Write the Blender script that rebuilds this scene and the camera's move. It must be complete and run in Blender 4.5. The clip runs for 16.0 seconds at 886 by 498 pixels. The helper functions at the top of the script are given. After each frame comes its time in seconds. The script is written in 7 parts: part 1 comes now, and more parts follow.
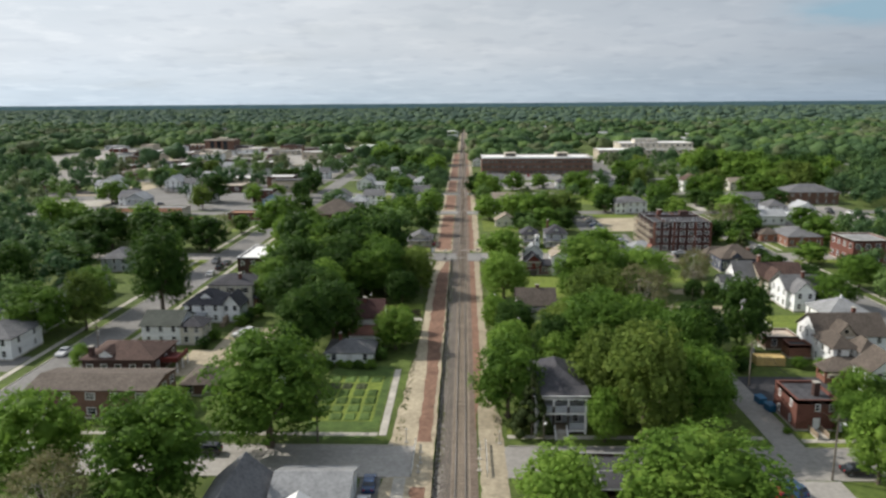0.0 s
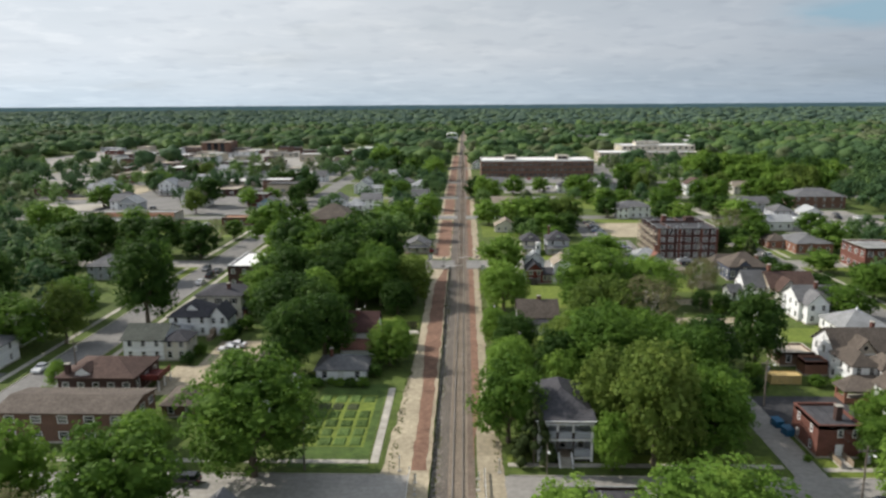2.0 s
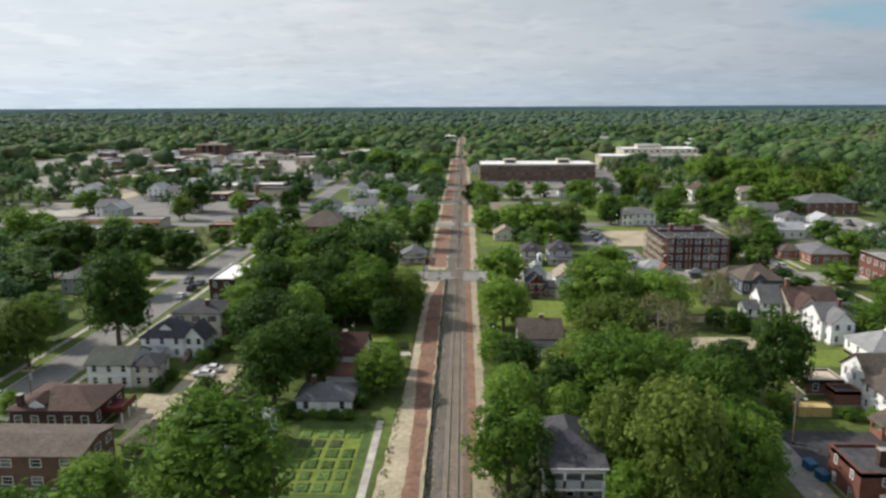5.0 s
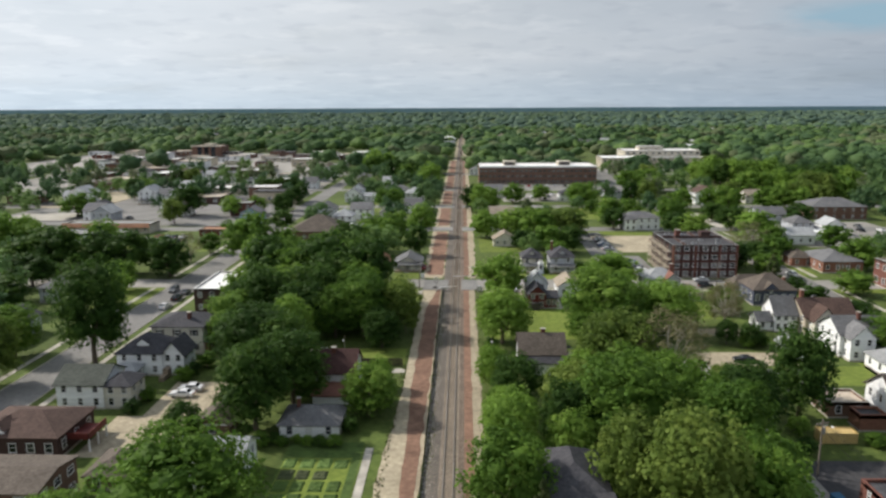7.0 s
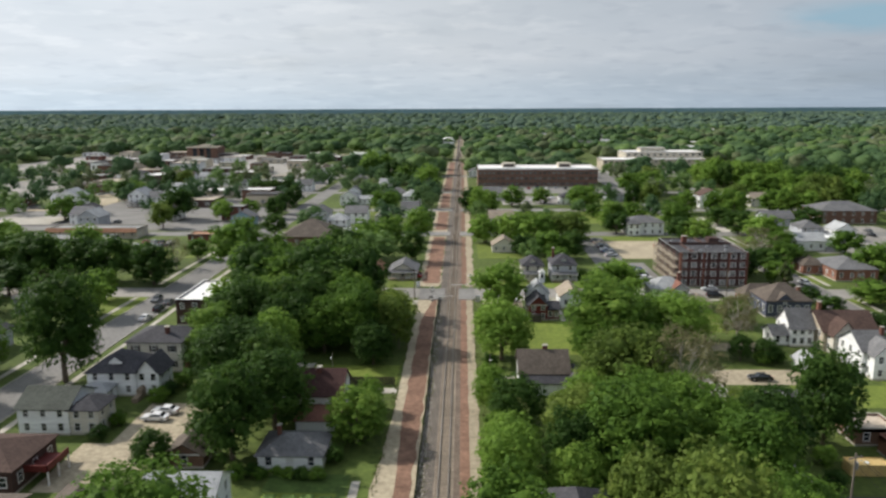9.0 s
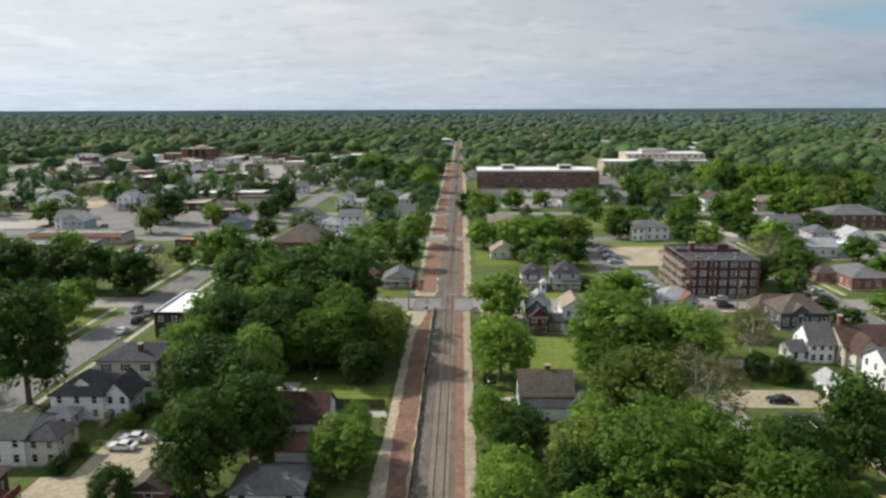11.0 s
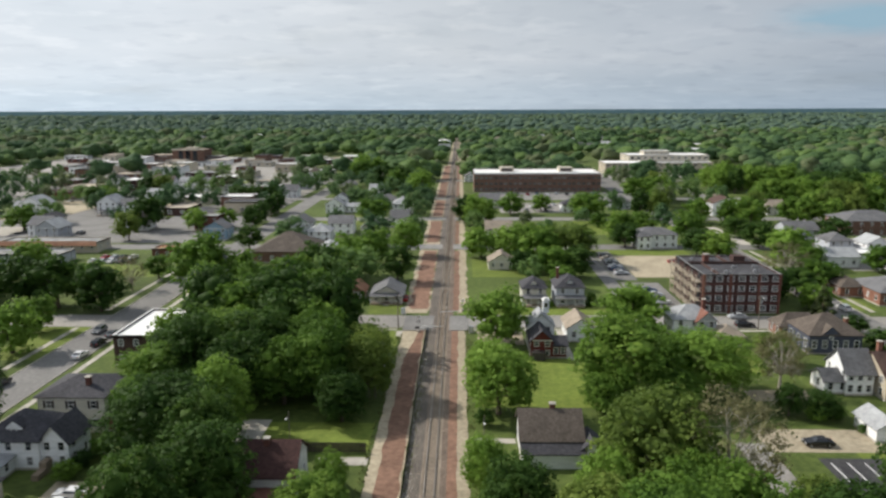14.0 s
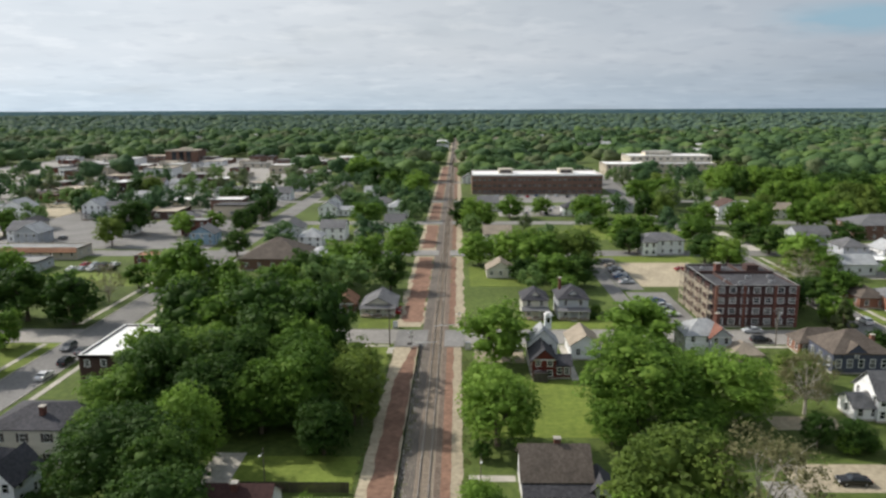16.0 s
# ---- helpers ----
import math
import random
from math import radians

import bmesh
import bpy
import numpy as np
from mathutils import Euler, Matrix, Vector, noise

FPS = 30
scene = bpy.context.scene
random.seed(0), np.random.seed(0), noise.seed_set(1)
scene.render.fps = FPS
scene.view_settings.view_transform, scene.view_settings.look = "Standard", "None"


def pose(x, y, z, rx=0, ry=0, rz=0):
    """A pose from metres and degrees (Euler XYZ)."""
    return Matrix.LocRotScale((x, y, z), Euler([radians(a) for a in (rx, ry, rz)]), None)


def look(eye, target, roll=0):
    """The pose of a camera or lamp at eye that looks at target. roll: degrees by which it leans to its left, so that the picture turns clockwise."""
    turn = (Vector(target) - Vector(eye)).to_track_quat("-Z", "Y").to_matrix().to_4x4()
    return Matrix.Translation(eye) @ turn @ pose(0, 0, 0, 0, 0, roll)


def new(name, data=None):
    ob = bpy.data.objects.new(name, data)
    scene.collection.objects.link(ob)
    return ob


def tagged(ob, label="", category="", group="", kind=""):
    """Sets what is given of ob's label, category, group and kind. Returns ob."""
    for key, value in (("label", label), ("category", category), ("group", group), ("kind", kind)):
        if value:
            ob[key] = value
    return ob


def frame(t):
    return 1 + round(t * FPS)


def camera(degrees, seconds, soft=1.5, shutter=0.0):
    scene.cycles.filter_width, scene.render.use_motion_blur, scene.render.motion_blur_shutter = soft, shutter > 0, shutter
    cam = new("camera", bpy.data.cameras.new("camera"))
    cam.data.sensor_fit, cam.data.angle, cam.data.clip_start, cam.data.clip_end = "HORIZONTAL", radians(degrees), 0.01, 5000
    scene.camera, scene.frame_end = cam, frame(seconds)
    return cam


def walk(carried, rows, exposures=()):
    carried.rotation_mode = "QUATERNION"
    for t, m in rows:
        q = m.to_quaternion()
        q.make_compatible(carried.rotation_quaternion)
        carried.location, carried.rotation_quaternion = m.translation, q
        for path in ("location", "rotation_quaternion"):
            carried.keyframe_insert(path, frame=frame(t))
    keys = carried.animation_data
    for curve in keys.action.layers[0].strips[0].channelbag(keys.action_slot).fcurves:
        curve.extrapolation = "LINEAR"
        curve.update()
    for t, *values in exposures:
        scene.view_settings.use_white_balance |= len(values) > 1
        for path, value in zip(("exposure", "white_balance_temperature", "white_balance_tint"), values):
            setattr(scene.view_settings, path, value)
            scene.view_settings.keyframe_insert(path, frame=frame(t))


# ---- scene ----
cam = camera(63.01, 16.0, soft=2.65)
PATH = [
    (0.0, pose(2.000, -0.000, 54.000, 78.415, 0.393, 1.650)),
    (0.5, pose(2.070, 1.979, 54.098, 78.445, 0.384, 1.645)),
    (1.0, pose(2.146, 4.001, 54.185, 78.474, 0.374, 1.640)),
    (1.5, pose(2.229, 6.066, 54.261, 78.502, 0.364, 1.634)),
    (2.0, pose(2.319, 8.174, 54.327, 78.529, 0.354, 1.628)),
    (2.5, pose(2.414, 10.325, 54.384, 78.556, 0.344, 1.622)),
    (3.0, pose(2.516, 12.517, 54.432, 78.582, 0.334, 1.615)),
    (3.5, pose(2.623, 14.751, 54.471, 78.607, 0.324, 1.607)),
    (4.0, pose(2.735, 17.026, 54.503, 78.631, 0.315, 1.600)),
    (4.5, pose(2.853, 19.342, 54.527, 78.655, 0.305, 1.591)),
    (5.0, pose(2.975, 21.698, 54.545, 78.677, 0.296, 1.583)),
    (5.5, pose(3.103, 24.094, 54.556, 78.699, 0.287, 1.574)),
    (6.0, pose(3.235, 26.530, 54.562, 78.720, 0.278, 1.564)),
    (6.5, pose(3.371, 29.006, 54.563, 78.740, 0.270, 1.554)),
    (7.0, pose(3.512, 31.520, 54.559, 78.759, 0.262, 1.543)),
    (7.5, pose(3.656, 34.072, 54.552, 78.777, 0.255, 1.531)),
    (8.0, pose(3.805, 36.663, 54.541, 78.794, 0.248, 1.519)),
    (8.5, pose(3.956, 39.292, 54.527, 78.809, 0.241, 1.506)),
    (9.0, pose(4.111, 41.958, 54.511, 78.824, 0.235, 1.493)),
    (9.5, pose(4.269, 44.661, 54.494, 78.838, 0.230, 1.479)),
    (10.0, pose(4.430, 47.400, 54.476, 78.850, 0.226, 1.464)),
    (10.5, pose(4.593, 50.176, 54.457, 78.862, 0.222, 1.449)),
    (11.0, pose(4.759, 52.987, 54.438, 78.872, 0.219, 1.433)),
    (11.5, pose(4.927, 55.834, 54.419, 78.881, 0.216, 1.416)),
    (12.0, pose(5.097, 58.716, 54.402, 78.889, 0.215, 1.398)),
    (12.5, pose(5.269, 61.633, 54.387, 78.895, 0.215, 1.379)),
    (13.0, pose(5.442, 64.584, 54.374, 78.900, 0.215, 1.360)),
    (13.5, pose(5.616, 67.569, 54.364, 78.904, 0.216, 1.340)),
    (14.0, pose(5.792, 70.588, 54.357, 78.907, 0.219, 1.319)),
    (14.5, pose(5.969, 73.639, 54.354, 78.908, 0.223, 1.297)),
    (15.0, pose(6.146, 76.724, 54.356, 78.908, 0.227, 1.274)),
    (15.5, pose(6.323, 79.841, 54.363, 78.906, 0.233, 1.250)),
    (16.0, pose(6.501, 82.989, 54.375, 78.903, 0.240, 1.226)),
]
walk(cam, PATH)

# ---- sky and sun ----
SUN_EL, SUN_AZ = radians(37), radians(-67)      # azimuth from +y, clockwise positive
world = bpy.data.worlds.new("sky")
scene.world = world
world.use_nodes = True
wn, wl = world.node_tree.nodes, world.node_tree.links
wn.clear()
w_out = wn.new("ShaderNodeOutputWorld")
sky = wn.new("ShaderNodeTexSky")
sky.sky_type, sky.sun_disc = "NISHITA", False
sky.sun_elevation, sky.sun_rotation = SUN_EL, SUN_AZ
sky.air_density, sky.dust_density = 1.0, 2.0
tc = wn.new("ShaderNodeTexCoord")
sep = wn.new("ShaderNodeSeparateXYZ")
wl.new(tc.outputs["Generated"], sep.inputs[0])


def wmath(op, a, b=None):
    n = wn.new("ShaderNodeMath")
    n.operation = op
    n.inputs[2].default_value = 0.5
    for i, v in enumerate((a, b)):
        if v is None:
            continue
        if isinstance(v, (int, float)):
            n.inputs[i].default_value = v
        else:
            wl.new(v, n.inputs[i])
    return n.outputs[0]


zz = wmath("ADD", wmath("MAXIMUM", sep.outputs["Z"], 0.0), 0.13)
comb = wn.new("ShaderNodeCombineXYZ")
wl.new(wmath("DIVIDE", sep.outputs["X"], zz), comb.inputs[0])
wl.new(wmath("DIVIDE", sep.outputs["Y"], zz), comb.inputs[1])


def wnoise(scale, detail, rough, offset):
    mp = wn.new("ShaderNodeMapping")
    mp.inputs["Location"].default_value = offset
    wl.new(comb.outputs[0], mp.inputs[0])
    n = wn.new("ShaderNodeTexNoise")
    n.inputs["Scale"].default_value, n.inputs["Detail"].default_value, n.inputs["Roughness"].default_value = scale, detail, rough
    wl.new(mp.outputs[0], n.inputs["Vector"])
    return n.outputs["Fac"]


def wramp(fac, stops):
    r = wn.new("ShaderNodeValToRGB")
    els = r.color_ramp.elements
    while len(els) < len(stops):
        els.new(0.5)
    for e, (p, c) in zip(els, stops):
        e.position, e.color = p, (*c, 1)
    wl.new(fac, r.inputs[0])
    return r.outputs[0]


# the cloud deck: soft grey-white layers with brighter puffs
deck = wramp(wnoise(0.7, 6, 0.55, (3.1, 1.7, 0)), [(0.30, (0.548, 0.592, 0.635)), (0.52, (0.606, 0.642, 0.680)), (0.72, (0.662, 0.690, 0.720))])
streak = wramp(wnoise(2.6, 7, 0.6, (8.2, 5.5, 0)), [(0.53, (0, 0, 0)), (0.64, (1, 1, 1))])
mixc = wn.new("ShaderNodeMix")
mixc.data_type = "RGBA"
wl.new(wmath("MULTIPLY", streak, 0.36), mixc.inputs["Factor"])
shade = wramp(wnoise(4.6, 5, 0.5, (1.3, 9.4, 0)), [(0.54, (0, 0, 0)), (0.66, (1, 1, 1))])
dark = wn.new("ShaderNodeMix")
dark.data_type = "RGBA"
wl.new(wmath("MULTIPLY", shade, 0.5), dark.inputs["Factor"])
wl.new(deck, dark.inputs["A"])
dark.inputs["B"].default_value = (0.515, 0.552, 0.600, 1)
wl.new(dark.outputs["Result"], mixc.inputs["A"])
mixc.inputs["B"].default_value = (0.76, 0.78, 0.80, 1)
# a wide pale band over the skyline, darker towards the zenith
band = wramp(sep.outputs["Z"], [(0.0, (0.86, 0.95, 1.02)), (0.06, (0.98, 1.0, 1.02)), (0.22, (1.05, 1.05, 1.05)), (0.6, (0.78, 0.81, 0.86))])
mul = wn.new("ShaderNodeMix")
mul.data_type, mul.blend_type = "RGBA", "MULTIPLY"
mul.inputs["Factor"].default_value = 1.0
wl.new(mixc.outputs["Result"], mul.inputs["A"])
wl.new(band, mul.inputs["B"])
# brighter towards the veiled sun in the west
side = wramp(wmath("MULTIPLY_ADD", sep.outputs["X"], 0.5), [(0.0, (1.45, 1.42, 1.40)), (0.27, (1.285, 1.285, 1.285)), (0.5, (1.0, 1.0, 1.0)), (0.75, (0.655, 0.695, 0.745)), (1.0, (0.62, 0.66, 0.71))])
mul2 = wn.new("ShaderNodeMix")
mul2.data_type, mul2.blend_type = "RGBA", "MULTIPLY"
mul2.inputs["Factor"].default_value = 1.0
wl.new(mul.outputs["Result"], mul2.inputs["A"])
wl.new(side, mul2.inputs["B"])
bg_sky = wn.new("ShaderNodeBackground")
wl.new(sky.outputs[0], bg_sky.inputs[0])
bg_sky.inputs[1].default_value = 0.07
bg_cloud = wn.new("ShaderNodeBackground")
# a thin blue break in the deck towards the north-east
brk = wmath("MULTIPLY", wmath("MAXIMUM", wmath("SUBTRACT", 1.0, wmath("DIVIDE", wmath("ABSOLUTE", wmath("SUBTRACT", sep.outputs["X"], 0.47)), 0.12)), 0.0),
            wmath("MAXIMUM", wmath("SUBTRACT", 1.0, wmath("DIVIDE", wmath("ABSOLUTE", wmath("SUBTRACT", sep.outputs["Z"], 0.100)), 0.024)), 0.0))
soft = wramp(wnoise(1.6, 6, 0.6, (1.2, 7.7, 0)), [(0.36, (0.15, 0.15, 0.15)), (0.56, (1, 1, 1))])
mixb = wn.new("ShaderNodeMix")
mixb.data_type = "RGBA"
wl.new(wmath("MINIMUM", wmath("MULTIPLY", wmath("MULTIPLY", brk, soft), 1.5), 0.9), mixb.inputs["Factor"])
wl.new(mul2.outputs["Result"], mixb.inputs["A"])
mixb.inputs["B"].default_value = (0.30, 0.46, 0.57, 1)
wl.new(mixb.outputs["Result"], bg_cloud.inputs[0])
bg_cloud.inputs[1].default_value = 1.0
gap = wramp(wnoise(0.42, 5, 0.5, (-4.3, 2.2, 0)), [(0.30, (0.72, 0.72, 0.72)), (0.44, (0.95, 0.95, 0.95)), (0.6, (1, 1, 1))])
mixs = wn.new("ShaderNodeMixShader")
wl.new(gap, mixs.inputs[0])
wl.new(bg_sky.outputs[0], mixs.inputs[1])
wl.new(bg_cloud.outputs[0], mixs.inputs[2])
wl.new(mixs.outputs[0], w_out.inputs[0])

sun_data = bpy.data.lights.new("sun", "SUN")
sun_data.energy, sun_data.angle, sun_data.color = 4.7, radians(0.6), (1.0, 0.94, 0.85)
sun = new("sun", sun_data)
sun_dir = Vector((math.sin(SUN_AZ) * math.cos(SUN_EL), math.cos(SUN_AZ) * math.cos(SUN_EL), math.sin(SUN_EL)))
sun.matrix_world = look(sun_dir * 300, (0, 0, 0))

# ---- materials ----
MATS = {}


def mat(name, a, b, scale=1.0, rough=0.85, bump=0.0, bscale=None, metal=0.0, coarse=0.06, dirt=0.25, vary=0.12, stretch=(1, 1, 1), spec=0.3):
    """A surface with two colours mixed by fine noise, slow stains on top, and a change from piece to piece."""
    m = bpy.data.materials.new(name)
    m.use_nodes = True
    n, l = m.node_tree.nodes, m.node_tree.links
    p = n["Principled BSDF"]
    geo = n.new("ShaderNodeNewGeometry")
    mp = n.new("ShaderNodeMapping")
    mp.inputs["Scale"].default_value = stretch
    l.new(geo.outputs["Position"], mp.inputs[0])

    def tex(s, d):
        t = n.new("ShaderNodeTexNoise")
        t.inputs["Scale"].default_value, t.inputs["Detail"].default_value, t.inputs["Roughness"].default_value = s, d, 0.6
        l.new(mp.outputs[0], t.inputs["Vector"])
        return t.outputs["Fac"]

    r = n.new("ShaderNodeValToRGB")
    r.color_ramp.elements[0].position, r.color_ramp.elements[1].position = 0.33, 0.67
    r.color_ramp.elements[0].color, r.color_ramp.elements[1].color = (*a, 1), (*b, 1)
    l.new(tex(scale, 5), r.inputs[0])
    st = n.new("ShaderNodeMapRange")
    st.inputs["From Min"].default_value, st.inputs["From Max"].default_value = 0.3, 0.7
    st.inputs["To Min"].default_value, st.inputs["To Max"].default_value = 1 - dirt, 1 + dirt * 0.5
    l.new(tex(coarse, 4), st.inputs["Value"])
    inf = n.new("ShaderNodeObjectInfo")
    rv = n.new("ShaderNodeMapRange")
    rv.inputs["To Min"].default_value, rv.inputs["To Max"].default_value = 1 - vary, 1 + vary
    l.new(inf.outputs["Random"], rv.inputs["Value"])
    mu = n.new("ShaderNodeMath")
    mu.operation = "MULTIPLY"
    l.new(st.outputs[0], mu.inputs[0])
    l.new(rv.outputs[0], mu.inputs[1])
    sc = n.new("ShaderNodeVectorMath")
    sc.operation = "SCALE"
    l.new(r.outputs[0], sc.inputs[0])
    l.new(mu.outputs[0], sc.inputs["Scale"])
    l.new(sc.outputs[0], p.inputs["Base Color"])
    p.inputs["Roughness"].default_value, p.inputs["Metallic"].default_value = rough, metal
    p.inputs["Specular IOR Level"].default_value = spec
    if bump:
        bn = n.new("ShaderNodeBump")
        bn.inputs["Strength"].default_value, bn.inputs["Distance"].default_value = bump, 0.05
        l.new(tex(bscale or scale * 3, 4), bn.inputs["Height"])
        l.new(bn.outputs[0], p.inputs["Normal"])
    MATS[name] = m
    return m


def leaf_mat(name, a, b, c, relief=0.7):
    """Leaves: three greens mixed by clump and by tree, a little light through them."""
    m = bpy.data.materials.new(name)
    m.use_nodes = True
    n, l = m.node_tree.nodes, m.node_tree.links
    p = n["Principled BSDF"]
    out = n["Material Output"]
    geo = n.new("ShaderNodeNewGeometry")
    t = n.new("ShaderNodeTexNoise")
    t.inputs["Scale"].default_value, t.inputs["Detail"].default_value = 0.5, 4
    l.new(geo.outputs["Position"], t.inputs["Vector"])
    inf = n.new("ShaderNodeObjectInfo")
    ad = n.new("ShaderNodeMath")
    ad.operation = "MULTIPLY_ADD"
    l.new(geo.outputs["Random Per Island"], ad.inputs[0])
    ad.inputs[1].default_value = 0.12
    l.new(t.outputs["Fac"], ad.inputs[2])
    ad2 = n.new("ShaderNodeMath")
    ad2.operation = "MULTIPLY_ADD"
    l.new(inf.outputs["Random"], ad2.inputs[0])
    ad2.inputs[1].default_value = 0.22
    slow = n.new("ShaderNodeTexNoise")
    slow.inputs["Scale"].default_value, slow.inputs["Detail"].default_value = 0.085, 2
    l.new(geo.outputs["Position"], slow.inputs["Vector"])
    sl_ = n.new("ShaderNodeMath")
    sl_.operation = "MULTIPLY_ADD"
    l.new(slow.outputs["Fac"], sl_.inputs[0])
    sl_.inputs[1].default_value, sl_.inputs[2].default_value = 0.9, -0.40
    sum_ = n.new("ShaderNodeMath")
    sum_.operation = "ADD"
    l.new(ad.outputs[0], sum_.inputs[0])
    l.new(sl_.outputs[0], sum_.inputs[1])
    l.new(sum_.outputs[0], ad2.inputs[2])
    bt = n.new("ShaderNodeTexNoise")
    bt.inputs["Scale"].default_value, bt.inputs["Detail"].default_value = 1.6, 5
    l.new(geo.outputs["Position"], bt.inputs["Vector"])
    bp = n.new("ShaderNodeBump")
    bp.inputs["Strength"].default_value, bp.inputs["Distance"].default_value = relief, 0.25
    l.new(bt.outputs["Fac"], bp.inputs["Height"])
    l.new(bp.outputs[0], p.inputs["Normal"])
    r = n.new("ShaderNodeValToRGB")
    e = r.color_ramp.elements
    e.new(0.8)
    for q, (pos, col) in zip(e, ((0.40, a), (0.78, b), (1.05, c))):
        q.position, q.color = min(pos, 1.0), (*col, 1)
    l.new(ad2.outputs[0], r.inputs[0])
    l.new(r.outputs[0], p.inputs["Base Color"])
    p.inputs["Roughness"].default_value = 0.6
    p.inputs["Specular IOR Level"].default_value = 0.10
    tr = n.new("ShaderNodeBsdfTranslucent")
    l.new(r.outputs[0], tr.inputs["Color"])
    mx = n.new("ShaderNodeMixShader")
    mx.inputs[0].default_value = 0.42
    l.new(p.outputs[0], mx.inputs[1])
    l.new(tr.outputs[0], mx.inputs[2])
    l.new(mx.outputs[0], out.inputs[0])
    MATS[name] = m
    return m


leaf_mat("leaf_g", (0.058, 0.120, 0.019), (0.124, 0.222, 0.034), (0.205, 0.314, 0.056))
leaf_mat("leaf_d", (0.025, 0.058, 0.013), (0.052, 0.106, 0.020), (0.090, 0.160, 0.030))
leaf_mat("leaf_l", (0.111, 0.199, 0.031), (0.188, 0.312, 0.051), (0.266, 0.392, 0.077))
leaf_mat("leaf_o", (0.084, 0.134, 0.028), (0.142, 0.206, 0.041), (0.205, 0.272, 0.059))
leaf_mat("leaf_c", (0.042, 0.066, 0.022), (0.076, 0.104, 0.036), (0.120, 0.145, 0.056))
leaf_mat("leaf_b", (0.130, 0.138, 0.062), (0.205, 0.198, 0.098), (0.280, 0.260, 0.140))
# four far tree greens, each lightened and blued to carry slight air haze
leaf_mat("leaf_far_hazed", (0.088, 0.160, 0.060), (0.120, 0.202, 0.074), (0.152, 0.240, 0.090), 0.25)
leaf_mat("leaf_far_hazed_light", (0.118, 0.202, 0.062), (0.152, 0.246, 0.075), (0.190, 0.290, 0.092), 0.25)
leaf_mat("leaf_far_hazed_dark", (0.062, 0.122, 0.055), (0.090, 0.160, 0.068), (0.118, 0.195, 0.082), 0.25)
leaf_mat("leaf_far_hazed_olive", (0.110, 0.150, 0.072), (0.150, 0.190, 0.092), (0.195, 0.232, 0.115), 0.25)
# distance haze painted into these leaves: paler, bluer base greens
leaf_mat("leaf_distant_hazed", (0.098, 0.158, 0.122), (0.130, 0.198, 0.146), (0.162, 0.236, 0.168), 0.1)
leaf_mat("leaf_distant_hazed_light", (0.118, 0.185, 0.112), (0.150, 0.225, 0.130), (0.185, 0.262, 0.150), 0.1)
mat("bark", (0.09, 0.07, 0.05), (0.17, 0.14, 0.11), 4, 0.95, 0.6)
mat("pale_bark", (0.36, 0.32, 0.26), (0.54, 0.50, 0.43), 3, 0.95, 0.5)
mat("grass", (0.056, 0.086, 0.016), (0.108, 0.146, 0.032), 0.7, 0.95, 0.5, 6, coarse=0.05, dirt=0.35)
mat("lawn", (0.108, 0.152, 0.022), (0.172, 0.218, 0.040), 0.9, 0.95, 0.4, 8, coarse=0.12, dirt=0.25)
mat("asphalt", (0.185, 0.180, 0.172), (0.265, 0.255, 0.243), 1.2, 0.92, 0.25, 14, coarse=0.07, dirt=0.25)
mat("pale_asphalt", (0.27, 0.255, 0.235), (0.37, 0.35, 0.32), 1.2, 0.92, 0.25, 14, coarse=0.07, dirt=0.22)
mat("dark_asphalt", (0.045, 0.045, 0.050), (0.080, 0.078, 0.080), 1.0, 0.9, 0.25, 12, coarse=0.1, dirt=0.25)
mat("concrete", (0.36, 0.335, 0.29), (0.52, 0.485, 0.425), 0.9, 0.9, 0.2, 8, coarse=0.15, dirt=0.22)
mat("gravel_tan", (0.300, 0.256, 0.182), (0.480, 0.412, 0.296), 1.1, 0.97, 0.6, 7, coarse=0.15, dirt=0.22)
mat("red_clay", (0.165, 0.095, 0.066), (0.272, 0.160, 0.112), 1.0, 0.97, 0.6, 6, coarse=0.22, dirt=0.3)
mat("ballast_brown", (0.150, 0.112, 0.088), (0.27, 0.210, 0.165), 2.5, 0.97, 0.9, 9, coarse=0.2, dirt=0.3)
mat("ballast", (0.205, 0.168, 0.128), (0.39, 0.325, 0.255), 3.5, 0.97, 0.9, 9, coarse=0.25, dirt=0.25)
mat("ballast_dark", (0.110, 0.094, 0.080), (0.200, 0.174, 0.150), 3.5, 0.97, 0.9, 9, coarse=0.25, dirt=0.25)
mat("sleeper", (0.165, 0.130, 0.098), (0.30, 0.245, 0.19), 3, 0.95, 0.5, 12, dirt=0.3)
mat("rail_steel", (0.13, 0.085, 0.06), (0.22, 0.16, 0.12), 5, 0.5, 0.1, metal=0.6)
mat("rail_head", (0.42, 0.40, 0.37), (0.58, 0.56, 0.53), 5, 0.38, 0.05, metal=0.55)
mat("weed", (0.12, 0.145, 0.04), (0.22, 0.23, 0.08), 2.0, 0.95, dirt=0.3)
mat("fence_black", (0.012, 0.012, 0.013), (0.03, 0.03, 0.03), 3, 0.8)
mat("soil", (0.10, 0.07, 0.045), (0.17, 0.13, 0.09), 2, 0.98, 0.6)
mat("garden_grass", (0.060, 0.105, 0.022), (0.095, 0.150, 0.036), 1.2, 0.95, 0.5, 7, coarse=0.4, dirt=0.35)
mat("garden_soil", (0.055, 0.070, 0.030), (0.085, 0.100, 0.045), 1.5, 0.95, 0.6, 6, coarse=0.5, dirt=0.3)
mat("vegetable", (0.085, 0.150, 0.035), (0.15, 0.225, 0.060), 2.5, 0.9, 0.8, 5)
